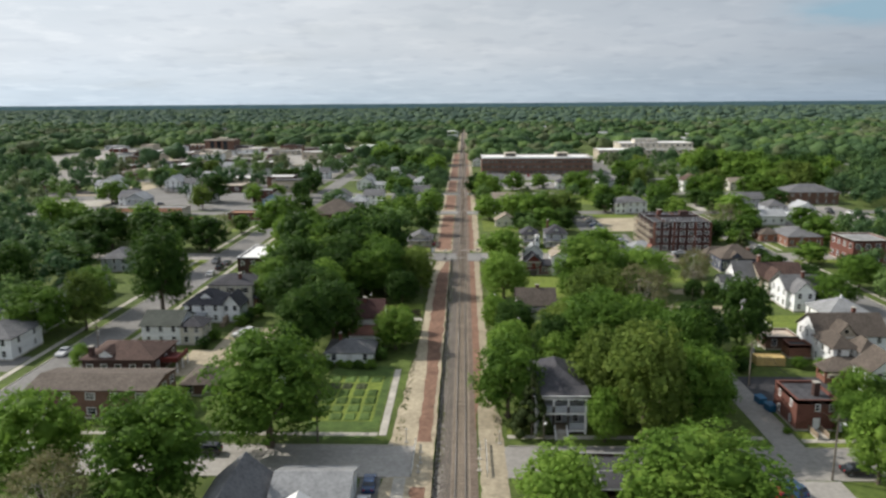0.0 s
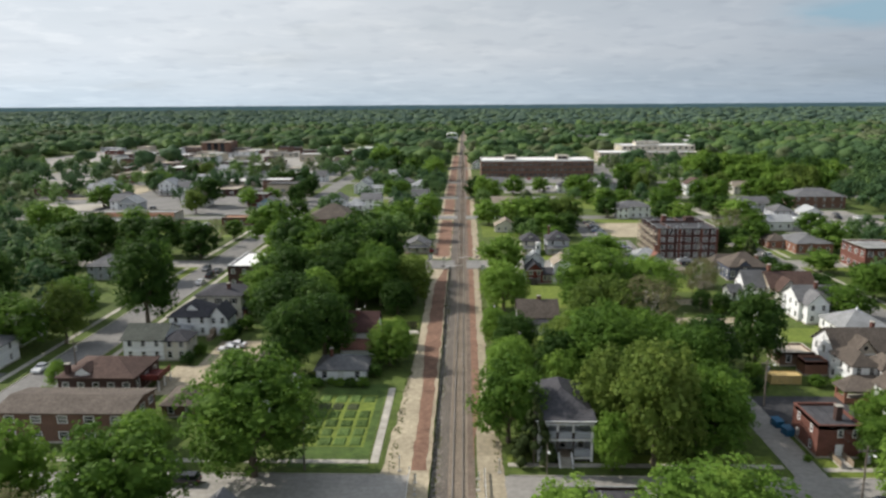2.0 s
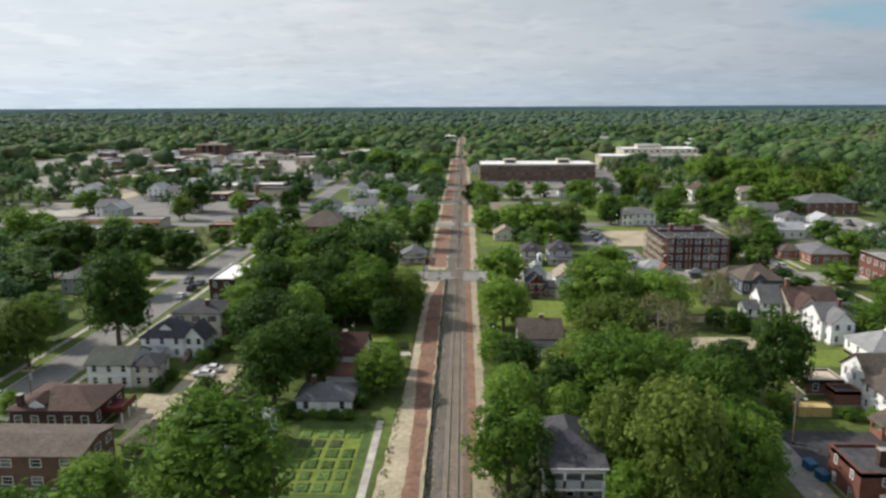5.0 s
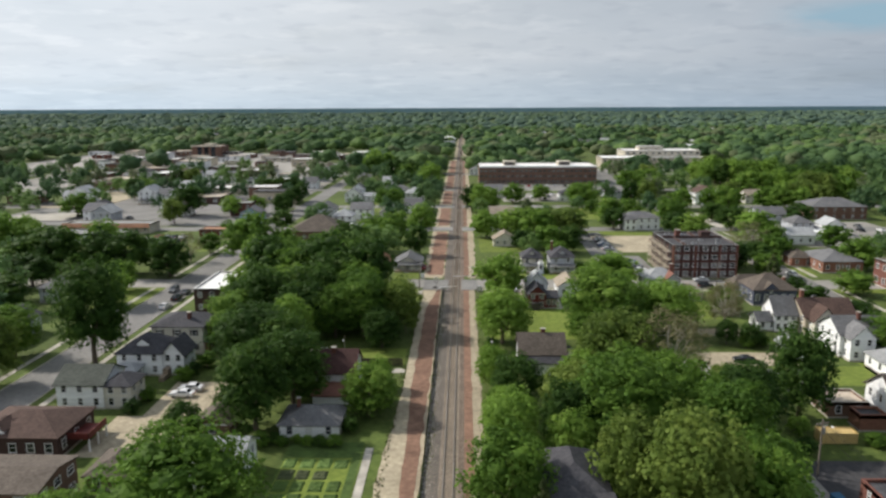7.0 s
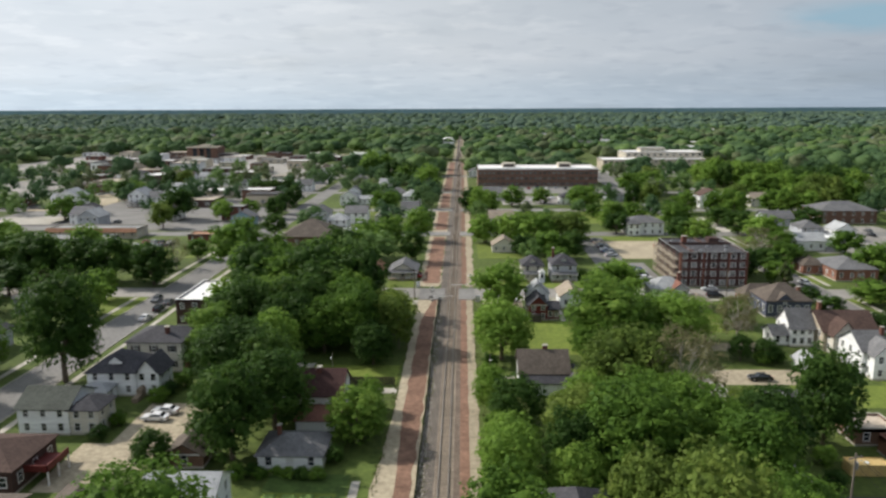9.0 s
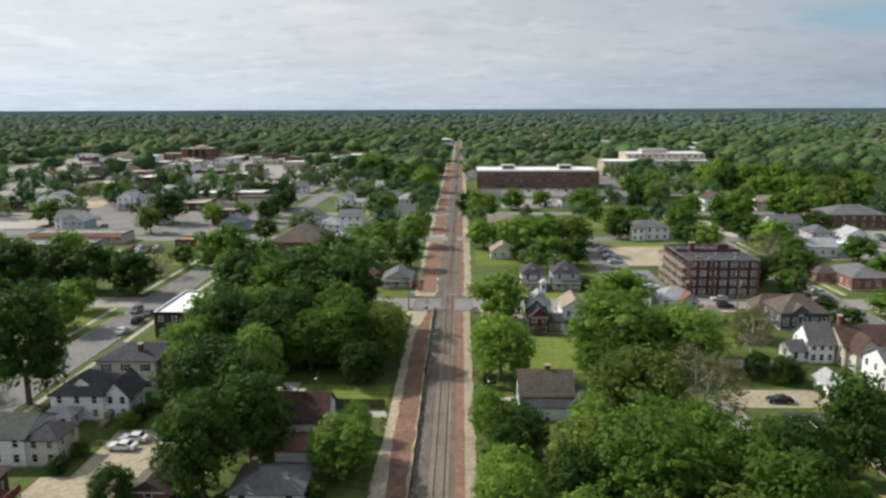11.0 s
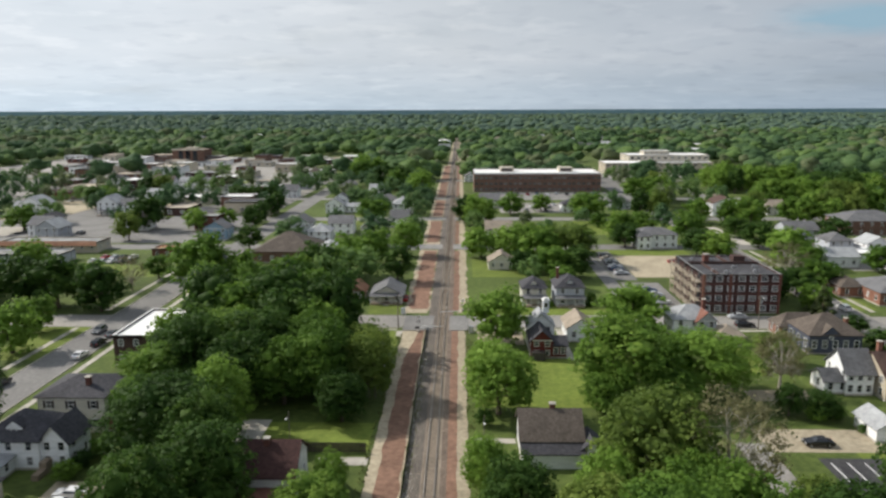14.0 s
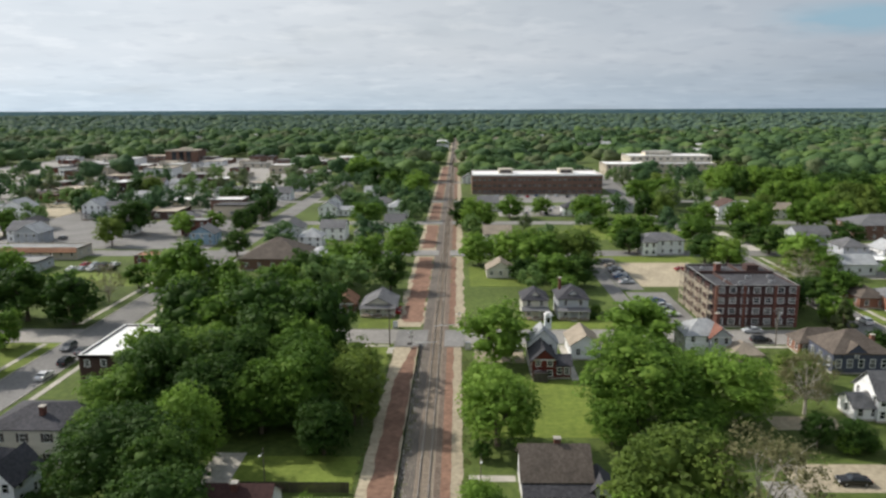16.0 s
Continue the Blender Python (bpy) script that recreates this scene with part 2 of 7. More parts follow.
for nm, a, b in (("brick_maroon", (0.050, 0.027, 0.025), (0.082, 0.044, 0.040)), ("brick_red", (0.128, 0.052, 0.040), (0.192, 0.085, 0.065)), ("brick_dark", (0.060, 0.037, 0.033), (0.098, 0.058, 0.050)),
                 ("brick_brown", (0.13, 0.075, 0.055), (0.20, 0.12, 0.09)), ("brick_orange", (0.20, 0.092, 0.062), (0.28, 0.138, 0.098))):
    mat(nm, a, b, 3.0, 0.92, 0.3, 20, stretch=(1, 1, 2.5), coarse=0.3, dirt=0.2, vary=0.04)
for nm, a, b in (("siding_white", (0.76, 0.77, 0.78), (0.85, 0.855, 0.86)), ("siding_cream", (0.56, 0.53, 0.46), (0.66, 0.63, 0.55)),
                 ("siding_grey", (0.36, 0.38, 0.42), (0.46, 0.48, 0.52)), ("siding_tan", (0.42, 0.36, 0.28), (0.52, 0.46, 0.36)),
                 ("siding_navy", (0.055, 0.065, 0.10), (0.09, 0.10, 0.14)), ("siding_brown", (0.13, 0.075, 0.05), (0.19, 0.115, 0.08)),
                 ("siding_blue", (0.20, 0.30, 0.40), (0.26, 0.37, 0.47)), ("stucco", (0.48, 0.43, 0.35), (0.60, 0.55, 0.45))):
    mat(nm, a, b, 1.2, 0.75, 0.15, 9, stretch=(0.5, 0.5, 6), coarse=0.3, dirt=0.16, vary=0.05)
for nm, a, b in (("shingle_grey", (0.115, 0.115, 0.12), (0.185, 0.185, 0.19)), ("shingle_dark", (0.040, 0.040, 0.047), (0.082, 0.080, 0.088)),
                 ("shingle_brown", (0.082, 0.066, 0.055), (0.145, 0.120, 0.100)), ("shingle_maroon", (0.048, 0.024, 0.022), (0.082, 0.042, 0.038)), ("shingle_red", (0.070, 0.044, 0.037), (0.120, 0.076, 0.062)), ("shingle_rust", (0.17, 0.075, 0.055), (0.25, 0.12, 0.09)),
                 ("shingle_green", (0.060, 0.068, 0.058), (0.100, 0.108, 0.092)), ("shingle_pale", (0.30, 0.31, 0.32), (0.42, 0.43, 0.44)),
                 ("shingle_silver", (0.20, 0.205, 0.21), (0.29, 0.295, 0.30)), ("shingle_orange", (0.30, 0.15, 0.09), (0.44, 0.24, 0.15)), ("shingle_tan", (0.24, 0.20, 0.155), (0.34, 0.29, 0.23))):
    mat(nm, a, b, 2.2, 0.93, 0.35, 14, coarse=0.35, dirt=0.25, vary=0.10)
mat("membrane_white", (0.74, 0.73, 0.71), (0.84, 0.83, 0.81), 0.5, 0.7, 0.05, coarse=0.2, dirt=0.10)
mat("membrane_dark", (0.045, 0.045, 0.05), (0.085, 0.083, 0.09), 0.7, 0.9, 0.2, coarse=0.25, dirt=0.35)
mat("membrane_tan", (0.46, 0.39, 0.31), (0.58, 0.50, 0.41), 0.8, 0.9, 0.1, coarse=0.3, dirt=0.2)
mat("membrane_grey", (0.22, 0.22, 0.22), (0.34, 0.34, 0.33), 0.6, 0.9, 0.1, coarse=0.15, dirt=0.3)
mat("trim_white", (0.72, 0.72, 0.71), (0.80, 0.80, 0.79), 2, 0.6, dirt=0.1)
mat("trim_dark", (0.05, 0.04, 0.04), (0.09, 0.08, 0.075), 2, 0.6, dirt=0.1)
mat("wood_deck", (0.22, 0.17, 0.12), (0.34, 0.27, 0.20), 2, 0.85, 0.3, dirt=0.2)
# board colour darkened to include the shade of the trees over it
mat("fence_wood_shaded", (0.045, 0.038, 0.030), (0.085, 0.070, 0.055), 3, 0.9, 0.3, stretch=(1, 1, 0.2))
mat("paint_red", (0.10, 0.020, 0.018), (0.16, 0.030, 0.026), 2, 0.6)
mat("paint_yellow", (0.56, 0.40, 0.16), (0.68, 0.50, 0.22), 1.5, 0.6, dirt=0.15)
mat("paint_blue", (0.015, 0.08, 0.16), (0.025, 0.12, 0.22), 2, 0.5)
mat("pole_wood", (0.13, 0.11, 0.09), (0.22, 0.19, 0.16), 3, 0.95, 0.3, stretch=(1, 1, 0.1))
mat("metal_grey", (0.32, 0.33, 0.34), (0.45, 0.46, 0.47), 3, 0.45, metal=0.7)
mat("tyre", (0.012, 0.012, 0.012), (0.025, 0.025, 0.025), 8, 0.85)
mat("glass", (0.012, 0.015, 0.018), (0.035, 0.042, 0.05), 0.6, 0.06, vary=0.5, spec=0.6)
mat("curtain_glass", (0.05, 0.055, 0.06), (0.22, 0.22, 0.21), 0.9, 0.08, vary=0.5, spec=0.6)
mat("line_white", (0.62, 0.62, 0.60), (0.74, 0.74, 0.72), 2, 0.8)
mat("lamp_red", (0.35, 0.01, 0.01), (0.45, 0.02, 0.02), 2, 0.3)
# skyline haze put into the material: bluish base plus weak blue emission
fw = mat("far_woods_haze_glow", (0.048, 0.086, 0.074), (0.070, 0.118, 0.098), 0.02, 0.97, coarse=0.003, dirt=0.25)
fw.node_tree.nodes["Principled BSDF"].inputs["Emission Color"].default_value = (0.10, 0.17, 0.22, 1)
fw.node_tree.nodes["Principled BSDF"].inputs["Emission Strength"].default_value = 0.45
CAR_PAINT = {}
for nm, c in (("white", (0.72, 0.72, 0.72)), ("silver", (0.42, 0.44, 0.46)), ("black", (0.012, 0.012, 0.014)), ("grey", (0.12, 0.125, 0.13)),
              ("red", (0.30, 0.016, 0.016)), ("blue", (0.03, 0.07, 0.16)), ("tan", (0.34, 0.30, 0.24))):
    CAR_PAINT[nm] = mat("car_" + nm, c, tuple(x * 1.05 for x in c), 2, 0.25, dirt=0.08, vary=0.03, spec=0.6)


# ---- mesh helpers ----
class Mb:
    """Collects vertices and faces of one mesh."""

    def __init__(self):
        self.v, self.f = [], []

    def poly(self, *pts):
        i = len(self.v)
        self.v += [tuple(p) for p in pts]
        self.f.append(tuple(range(i, i + len(pts))))
        return self

    def box(self, x0, y0, z0, x1, y1, z1):
        i = len(self.v)
        self.v += [(x0, y0, z0), (x1, y0, z0), (x1, y1, z0), (x0, y1, z0), (x0, y0, z1), (x1, y0, z1), (x1, y1, z1), (x0, y1, z1)]
        self.f += [tuple(i + k for k in q) for q in ((0, 3, 2, 1), (4, 5, 6, 7), (0, 1, 5, 4), (1, 2, 6, 5), (2, 3, 7, 6), (3, 0, 4, 7))]
        return self

    def tube(self, p, q, r0, r1, n=8, cap=True):
        p, q = Vector(p), Vector(q)
        d = (q - p).normalized()
        u = d.orthogonal().normalized()
        w = d.cross(u)
        i = len(self.v)
        for c, r in ((p, r0), (q, r1)):
            for k in range(n):
                a = 2 * math.pi * k / n
                self.v.append(tuple(c + (u * math.cos(a) + w * math.sin(a)) * r))
        for k in range(n):
            self.f.append((i + k, i + (k + 1) % n, i + n + (k + 1) % n, i + n + k))
        if cap:
            self.f.append(tuple(i + k for k in reversed(range(n))))
            self.f.append(tuple(i + n + k for k in range(n)))
        return self

    def slab(self, pts, down):
        """A thick sheet under the points, moved down by `down`."""
        n = len(pts)
        i = len(self.v)
        self.v += [tuple(p) for p in pts] + [(p[0], p[1], p[2] - down) for p in pts]
        self.f.append(tuple(range(i, i + n)))
        self.f.append(tuple(reversed(range(i + n, i + 2 * n))))
        for k in range(n):
            j = (k + 1) % n
            self.f.append((i + k, i + n + k, i + n + j, i + j))
        return self

    def mesh(self, name, material):
        me = bpy.data.meshes.new(name)
        me.from_pydata(self.v, [], self.f)
        me.materials.append(MATS[material])
        return me


def part(name, mb, material="", parent=None, label=""):
    ob = new(name, mb.mesh(name, material) if isinstance(mb, Mb) else mb)
    if parent is not None:
        ob.parent = parent
    if label:
        ob["label"] = label
    return ob


GROUPS = {"car": "parked cars", "tree": "trees of the town", "shrub": "garden shrubs", "utility_pole": "utility poles", "shop": "low shops of the town centre", "far_house": "far houses among trees"}


def thing(name, x, y, z=0.0, turn=0.0, label="", category="", group="", kind=""):
    ob = new(name)
    ob.matrix_basis = pose(x, y, z, 0, 0, turn)
    return tagged(ob, label, category, group or GROUPS.get(name, ""), kind)


def cloud_mesh(name, v, f, material, smooth=False):
    me = bpy.data.meshes.new(name)
    v = np.asarray(v, dtype=np.float32)
    f = np.asarray(f, dtype=np.int32)
    k = f.shape[1]
    me.vertices.add(len(v))
    me.vertices.foreach_set("co", v.ravel())
    me.loops.add(f.size)
    me.loops.foreach_set("vertex_index", f.ravel())
    me.polygons.add(len(f))
    me.polygons.foreach_set("loop_start", np.arange(0, f.size, k, dtype=np.int32))
    me.polygons.foreach_set("loop_total", np.full(len(f), k, dtype=np.int32))
    me.materials.append(MATS[material])
    me.update(calc_edges=True)
    if smooth:
        me.polygons.foreach_set("use_smooth", np.ones(len(f), dtype=bool))
    return me


# ---- ground, roads and rails ----
def sheet(name, x0, y0, x1, y1, z, material, label="", category="", kind="structure", down=None):
    mb = Mb()
    mb.box(x0, y0, -0.02 if down is None else z - down, x1, y1, z)
    return tagged(part(name, mb, material), label, category, "", kind)


def wavy(name, edge0, edge1, y0, y1, z, material, label, category, step=1.5, rough=0.35, seed=0):
    """A strip along the line whose two edges wander."""
    mb = Mb()
    n = int((y1 - y0) / step)
    prev = None
    for i in range(n + 1):
        y = y0 + (y1 - y0) * i / n
        a = edge0(y) + rough * 2 * noise.noise((seed, y * 0.22, 0)) + rough * noise.noise((seed, y * 0.9, 3))
        b = edge1(y) + rough * 2 * noise.noise((seed + 5, y * 0.22, 7)) + rough * noise.noise((seed + 5, y * 0.9, 11))
        cur = ((a, y, z), (b, y, z))
        if prev and b - a > 0.05:
            mb.poly(prev[0], prev[1], cur[1], cur[0])
        prev = cur
    return tagged(part(name, mb, material), label, category, "", "structure")


def far_rise(d):
    """The plain lifts a little towards the skyline."""
    return 0.0 if d < 1500 else 2.0 * ((d - 1500) / 3400.0)


gm = Mb()
ring = [-600, -300, 0, 300, 600, 900, 1200, 1500, 1800, 2200, 2700, 3300, 4000, 4960]
spans = 40
for i in range(len(ring)):
    for k in range(spans + 1):
        x = -3400 + 6800 * k / spans
        gm.v.append((x, ring[i], far_rise(math.hypot(x, ring[i]) if ring[i] > 0 else 0)))
for i in range(len(ring) - 1):
    for k in range(spans):
        a = i * (spans + 1) + k
        gm.f.append((a, a + 1, a + spans + 2, a + spans + 1))
tagged(part("ground", gm, "grass"), "flat grassy town ground reaching to the skyline", "ground", "", "structure")

ST_L, ST_R = (-87.0, -77.5), (104.0, 113.0)
CROSS = [(96.8, 106.6), (244.8, 255.6), (346.5, 357.0), (420.0, 430.0), (500.0, 509.0), (610.0, 619.0)]


def road(name, x0, y0, x1, y1, z=0.03, material="asphalt", label="worn pale asphalt street with patched seams"):
    sheet(name, x0, y0, x1, y1, z, material, label, "road")


road("road_west", ST_L[0], -60, ST_L[1], 900)
road("road_east", ST_R[0], -60, ST_R[1], 900)
for k, (a, b) in enumerate(CROSS):
    far = k > 1
    wx, ex = (-6.0, 4.7) if k == 0 else (-8.5, 7.9)
    for n, (x0, x1) in enumerate(((-420, ST_L[0]), (ST_L[1], wx), (ex, ST_R[0]), (ST_R[1], 420))):
        road("road_cross", x0, a, x1, b, 0.034, "pale_asphalt" if k < 2 else "asphalt")
    if k:
        road("road_crossing", -8.5, a + (0.4 if k > 1 else -2.4), 7.9, b - 0.4, 0.16, "asphalt" if k else "concrete", "paved level crossing over the track")
road("road_side", 151.0, 470.0, 159.0, 662.0, 0.028, "asphalt", "side street leading to the school")
road("road_alley", 51.0, 255.6, 55.4, 346.5, 0.026, "asphalt", "narrow asphalt alley beside the apartment lots")
road("road_alley", 51.0, 106.6, 55.8, 182.0, 0.026, "pale_asphalt", "narrow pale asphalt alley beside the brick building")


# kerbs and footways along the near streets
def kerb_run(x0, y0, x1, y1):
    mb = Mb().box(x0, y0, -0.02, x1, y1, 0.14)
    tagged(part("kerb", mb, "concrete"), "low concrete kerb along the street edge", "kerb", "", "structure")


def footway(x0, y0, x1, y1, label="pale concrete footpath of square slabs"):
    """A footpath whose slabs are pieces of their own."""
    ob = tagged(part("footpath", Mb().box(x0 + 0.02, y0 + 0.02, -0.02, x1 - 0.02, y1 - 0.02, 0.045), "soil"), label, "footpath", "", "structure")
    along_x = (x1 - x0) > (y1 - y0)
    length = (x1 - x0) if along_x else (y1 - y0)
    n = max(1, int(length / 1.9))
    d = length / n
    w = (y1 - y0) if along_x else (x1 - x0)
    key = ("slab", round(d, 2), round(w, 2), along_x)
    if key not in SHARED:
        a, b = (d, w) if along_x else (w, d)
        SHARED[key] = Mb().box(0.015, 0.015, 0, a - 0.015, b - 0.015, 0.05).mesh("slab", "concrete")
    for i in range(n):
        s = part("slab", SHARED[key], "", ob)
        s.matrix_basis = pose(x0 + (d * i if along_x else 0), y0 + (0 if along_x else d * i), 0.02 + 0.008 * noise.noise((x0, y0, i * 3.7)))


SHARED = {}
for sx in (ST_L[0] - 0.18, ST_L[1], ST_R[0] - 0.18, ST_R[1]):
    for y0, y1 in ((106.6, 244.8), (255.6, 346.5)):
        kerb_run(sx, y0, sx + 0.18, y1)
for y in (96.62, 106.6, 244.62, 255.6):
    for x0, x1 in ((-77.3, -9.5), (9.0, 51.0), (55.8, 103.8)):
        kerb_run(x0, y, x1, y + 0.18)

# ---- the line ----
RAIL_X = 1.38


trk, old, sho = Mb(), Mb(), Mb()
for m_, a, b, c, d in ((old, -2.5, 0.02, -1.0, 0.16), (old, -1.0, 0.16, 0.0, 0.19), (trk, 0.0, 0.19, 2.85, 0.20), (sho, 2.85, 0.20, 4.0, 0.02)):
    m_.poly((a, -40, b), (c, -40, d), (c, 1400, d), (a, 1400, b))
tagged(part("old_track_bed", old, "ballast_dark"), "dark grey cinder shoulder beside the track", "track bed", "", "structure")
tagged(part("track_shoulder", sho, "ballast_brown"), "brown stone shoulder of the track", "track bed", "", "structure")
tagged(part("track_bed", trk, "ballast"), "tan-brown crushed stone bed under the railway track", "track bed", "", "structure")
track = thing("railway_track", RAIL_X, 0, 0, 0, "single railway track with rusty rails on weathered timber sleepers", "railway track")
sleeper_meshes = []
for k in range(6):
    w = 1.28 + random.uniform(-0.05, 0.05)
    sleeper_meshes.append(Mb().box(-w, 0, 0.12, w, 0.24, 0.245).mesh("sleeper", "sleeper"))
sl = Mb()
y, laid = -40.0, 0
while y < 1000:
    o = random.uniform(-0.05, 0.05)
    if 88 < y and laid < 300:
        laid += 1
        part("sleeper", sleeper_meshes[laid % 6], "", track).matrix_basis = pose(o, y, random.uniform(-0.01, 0.012), 0, 0, random.uniform(-0.6, 0.6))
    else:
        sl.box(o - 1.28, y, 0.12, o + 1.28, y + 0.24, 0.245 + random.uniform(-0.01, 0.012))
    y += 0.56 + random.uniform(-0.02, 0.02)
tagged(part("far_sleeper", sl, "sleeper", track, "weathered timber sleepers"), kind="stuff")
for sx in (-0.7525, 0.7525):
    r = Mb()
    r.box(sx - 0.07, -40, 0.24, sx + 0.07, 1400, 0.265)
    r.box(sx - 0.012, -40, 0.26, sx + 0.012, 1400, 0.385)
    rail = part("rail", r, "rail_steel", track, "rust-brown steel rail")
    part("rail_head", Mb().box(sx - 0.037, -40, 0.375, sx + 0.037, 1400, 0.42), "rail_head", rail, "worn bright steel rail head")
# loose stone on the bed
rng = np.random.default_rng(4)
n = 9000
px, py = rng.uniform(-2.4, 3.9, n), 80 + 190 * rng.random(n) ** 1.3
s = rng.uniform(0.03, 0.085, n)
base = np.array([(1, 0, 0), (-0.5, 0.87, 0), (-0.5, -0.87, 0), (0.1, 0.1, 0.9)])
vv = (base[None] * s[:, None, None] * np.array([1, 1.2, 1])) + np.stack([px, py, np.where((px > -1) & (px < 3.2), 0.20, 0.10)], 1)[:, None, :]
ff = np.array([(0, 1, 3), (1, 2, 3), (2, 0, 3)])[None] + 4 * np.arange(n)[:, None, None]
tagged(part("ballast_stones", cloud_mesh("ballast_stones", vv.reshape(-1, 3), ff.reshape(-1, 3), "ballast")), "loose crushed stones scattered on the track bed", "ballast", "", "stuff")

# pale rubble and weeds along the fence
n = 1500
px = -2.45 + 1.9 * rng.random(n) ** 1.7
py = 84 + 150 * rng.random(n) ** 1.4
s = rng.uniform(0.05, 0.20, n)
vv = (base[None] * s[:, None, None] * np.array([1, 1.3, 0.8])) + np.stack([px, py, np.full(n, 0.10)], 1)[:, None, :]
ff = np.array([(0, 1, 3), (1, 2, 3), (2, 0, 3)])[None] + 4 * np.arange(n)[:, None, None]
tagged(part("rubble", cloud_mesh("rubble", vv.reshape(-1, 3), ff.reshape(-1, 3), "concrete")), "pale broken stone and concrete rubble beside the fence", "rubble", "", "stuff")


def tufts(name, spots, label):
    """Low weeds: five leaning blades to a tuft."""
    v, f = [], []
    for x, y, h in spots:
        for k in range(5):
            a = rng.uniform(0, 6.28)
            c, s_ = math.cos(a), math.sin(a)
            w = h * 0.35
            i = len(v)
            v += [(x - s_ * w, y + c * w, 0.03), (x + s_ * w, y - c * w, 0.03), (x + c * h * 0.7, y + s_ * h * 0.7, h)]
            f.append((i, i + 1, i + 2))
    tagged(part(name, cloud_mesh(name, v, f, "weed")), label, "weeds", "", "stuff")


spots = []
for k in range(1500):
    y = rng.uniform(84, 246)
    if noise.noise((3.0, y * 0.09, 1.0)) > rng.uniform(-0.35, 0.45):
        spots.append((rng.uniform(-2.5, -1.2) + 0.5 * rng.random() ** 2, y, rng.uniform(0.12, 0.34)))
for k in range(700):
    side = rng.random() < 0.5
    spots.append((rng.uniform(-9.4, -8.2) if side else rng.uniform(7.0, 8.4), rng.uniform(108, 246), rng.uniform(0.15, 0.4)))
tufts("weeds", spots, "yellow-green weeds growing along the track verge")


# strips of red clay and pale gravel beside the line
def ramp(y, y0, y1):
    return max(0.0, min(1.0, (y - y0) / (y1 - y0)))


wavy("clay_strip", lambda y: 3.6, lambda y: 4.0 + 1.35 * ramp(y, 118, 132), 112, 245, 0.05, "red_clay", "bare red clay strip beside the track", "ground strip", seed=1, rough=0.15)
wavy("gravel_strip", lambda y: 4.3 + 0.7 * ramp(y, 118, 132), lambda y: 8.3 - 1.2 * ramp(y, 112, 150), -40, 247, 0.035, "gravel_tan", "pale gravel strip along the track", "ground strip", seed=2, rough=0.25)
wavy("clay_bank", lambda y: -5.7 - 0.9 * ramp(y, 138, 165) + 2.6 * ramp(y, 222, 244), lambda y: -3.4 + 0.3 * ramp(y, 138, 165), 108, 243, 0.06, "red_clay", "broad red clay strip graded beside the track", "ground strip", seed=3, rough=0.2)
wavy("gravel_bank", lambda y: -10.0 + 1.7 * ramp(y, 112, 160), lambda y: -2.75, -40, 244, 0.03, "gravel_tan", "pale dusty gravel verge beside the clay", "ground strip", seed=4, rough=0.25)
wavy("clay_bank", lambda y: -5.4, lambda y: -3.6, 20, 94, 0.06, "red_clay", "red clay patch beside the crossing", "ground strip", seed=6, rough=0.5)
for y0, y1 in ((258, 346), (357, 420), (430, 500), (509, 610), (619, 760)):
    wavy("clay_bank", lambda y: -8.0, lambda y: -2.8, y0 + 4, y1 - 2, 0.05, "red_clay", "red clay strip graded beside the track", "ground strip", seed=y0 * 0.1, rough=0.5)
    wavy("clay_strip", lambda y: 3.9, lambda y: 5.6, y0 + 2, y1 - 2, 0.05, "red_clay", "bare red clay strip beside the track", "ground strip", seed=y0 * 0.1 + 2, rough=0.3)
    wavy("gravel_strip", lambda y: 5.0, lambda y: 8.0, y0, y1, 0.03, "gravel_tan", "pale gravel strip along the track", "ground strip", seed=y0 * 0.1 + 3, rough=0.4)
    wavy("gravel_bank", lambda y: -9.5, lambda y: -2.6, y0, y1, 0.028, "gravel_tan", "pale dusty gravel verge beside the clay", "ground strip", seed=y0 * 0.1 + 4, rough=0.6)
wavy("gravel_strip", lambda y: -5.5, lambda y: 7.5, 760, 1400, 0.028, "gravel_tan", "pale gravel along the far track", "ground strip", seed=9, rough=0.8)
footway(-12.2, 110.2, -10.9, 140.0)
footway(-76.0, 110.0, -12.4, 111.2)
footway(9.0, 109.4, 50.5, 110.6)
for fy0, fy1 in ((112.0, 244.0), (260.0, 344.0)):
    for fx in (-91.6, -75.5, 116.0):
        if fy0 < 200:
            footway(fx, fy0, fx + 1.3, fy1)
        else:
            sheet("footpath", fx, fy0, fx + 1.3, fy1, 0.06, "concrete", "pale concrete footpath", "footpath")
footway(56.2, 108.6, 102.5, 109.8)

# the low black fence along the bank
fence = thing("site_fence", -2.62, 0, 0, 0, "low black fabric site fence on steel posts beside the track", "fence")
post_mesh = Mb().tube((0, 0, 0), (0, 0, 1.0), 0.03, 0.03, 6).mesh("post", "fence_black")
yy = 40.0
while yy < 243:
    p = part("post", post_mesh, "", fence)
    p.matrix_basis = pose(0, yy, 0, random.uniform(-3, 3), random.uniform(-3, 3), 0)
    o0, o1 = random.uniform(-0.04, 0.04), random.uniform(-0.04, 0.04)
    part("fabric", Mb().box(o0 - 0.012, yy, 0.03, o0 + 0.012, yy + 3.0, 0.78 + 2 * o1), "fence_black", fence)
    yy += 3.0

# ---- houses ----
WIN = {}


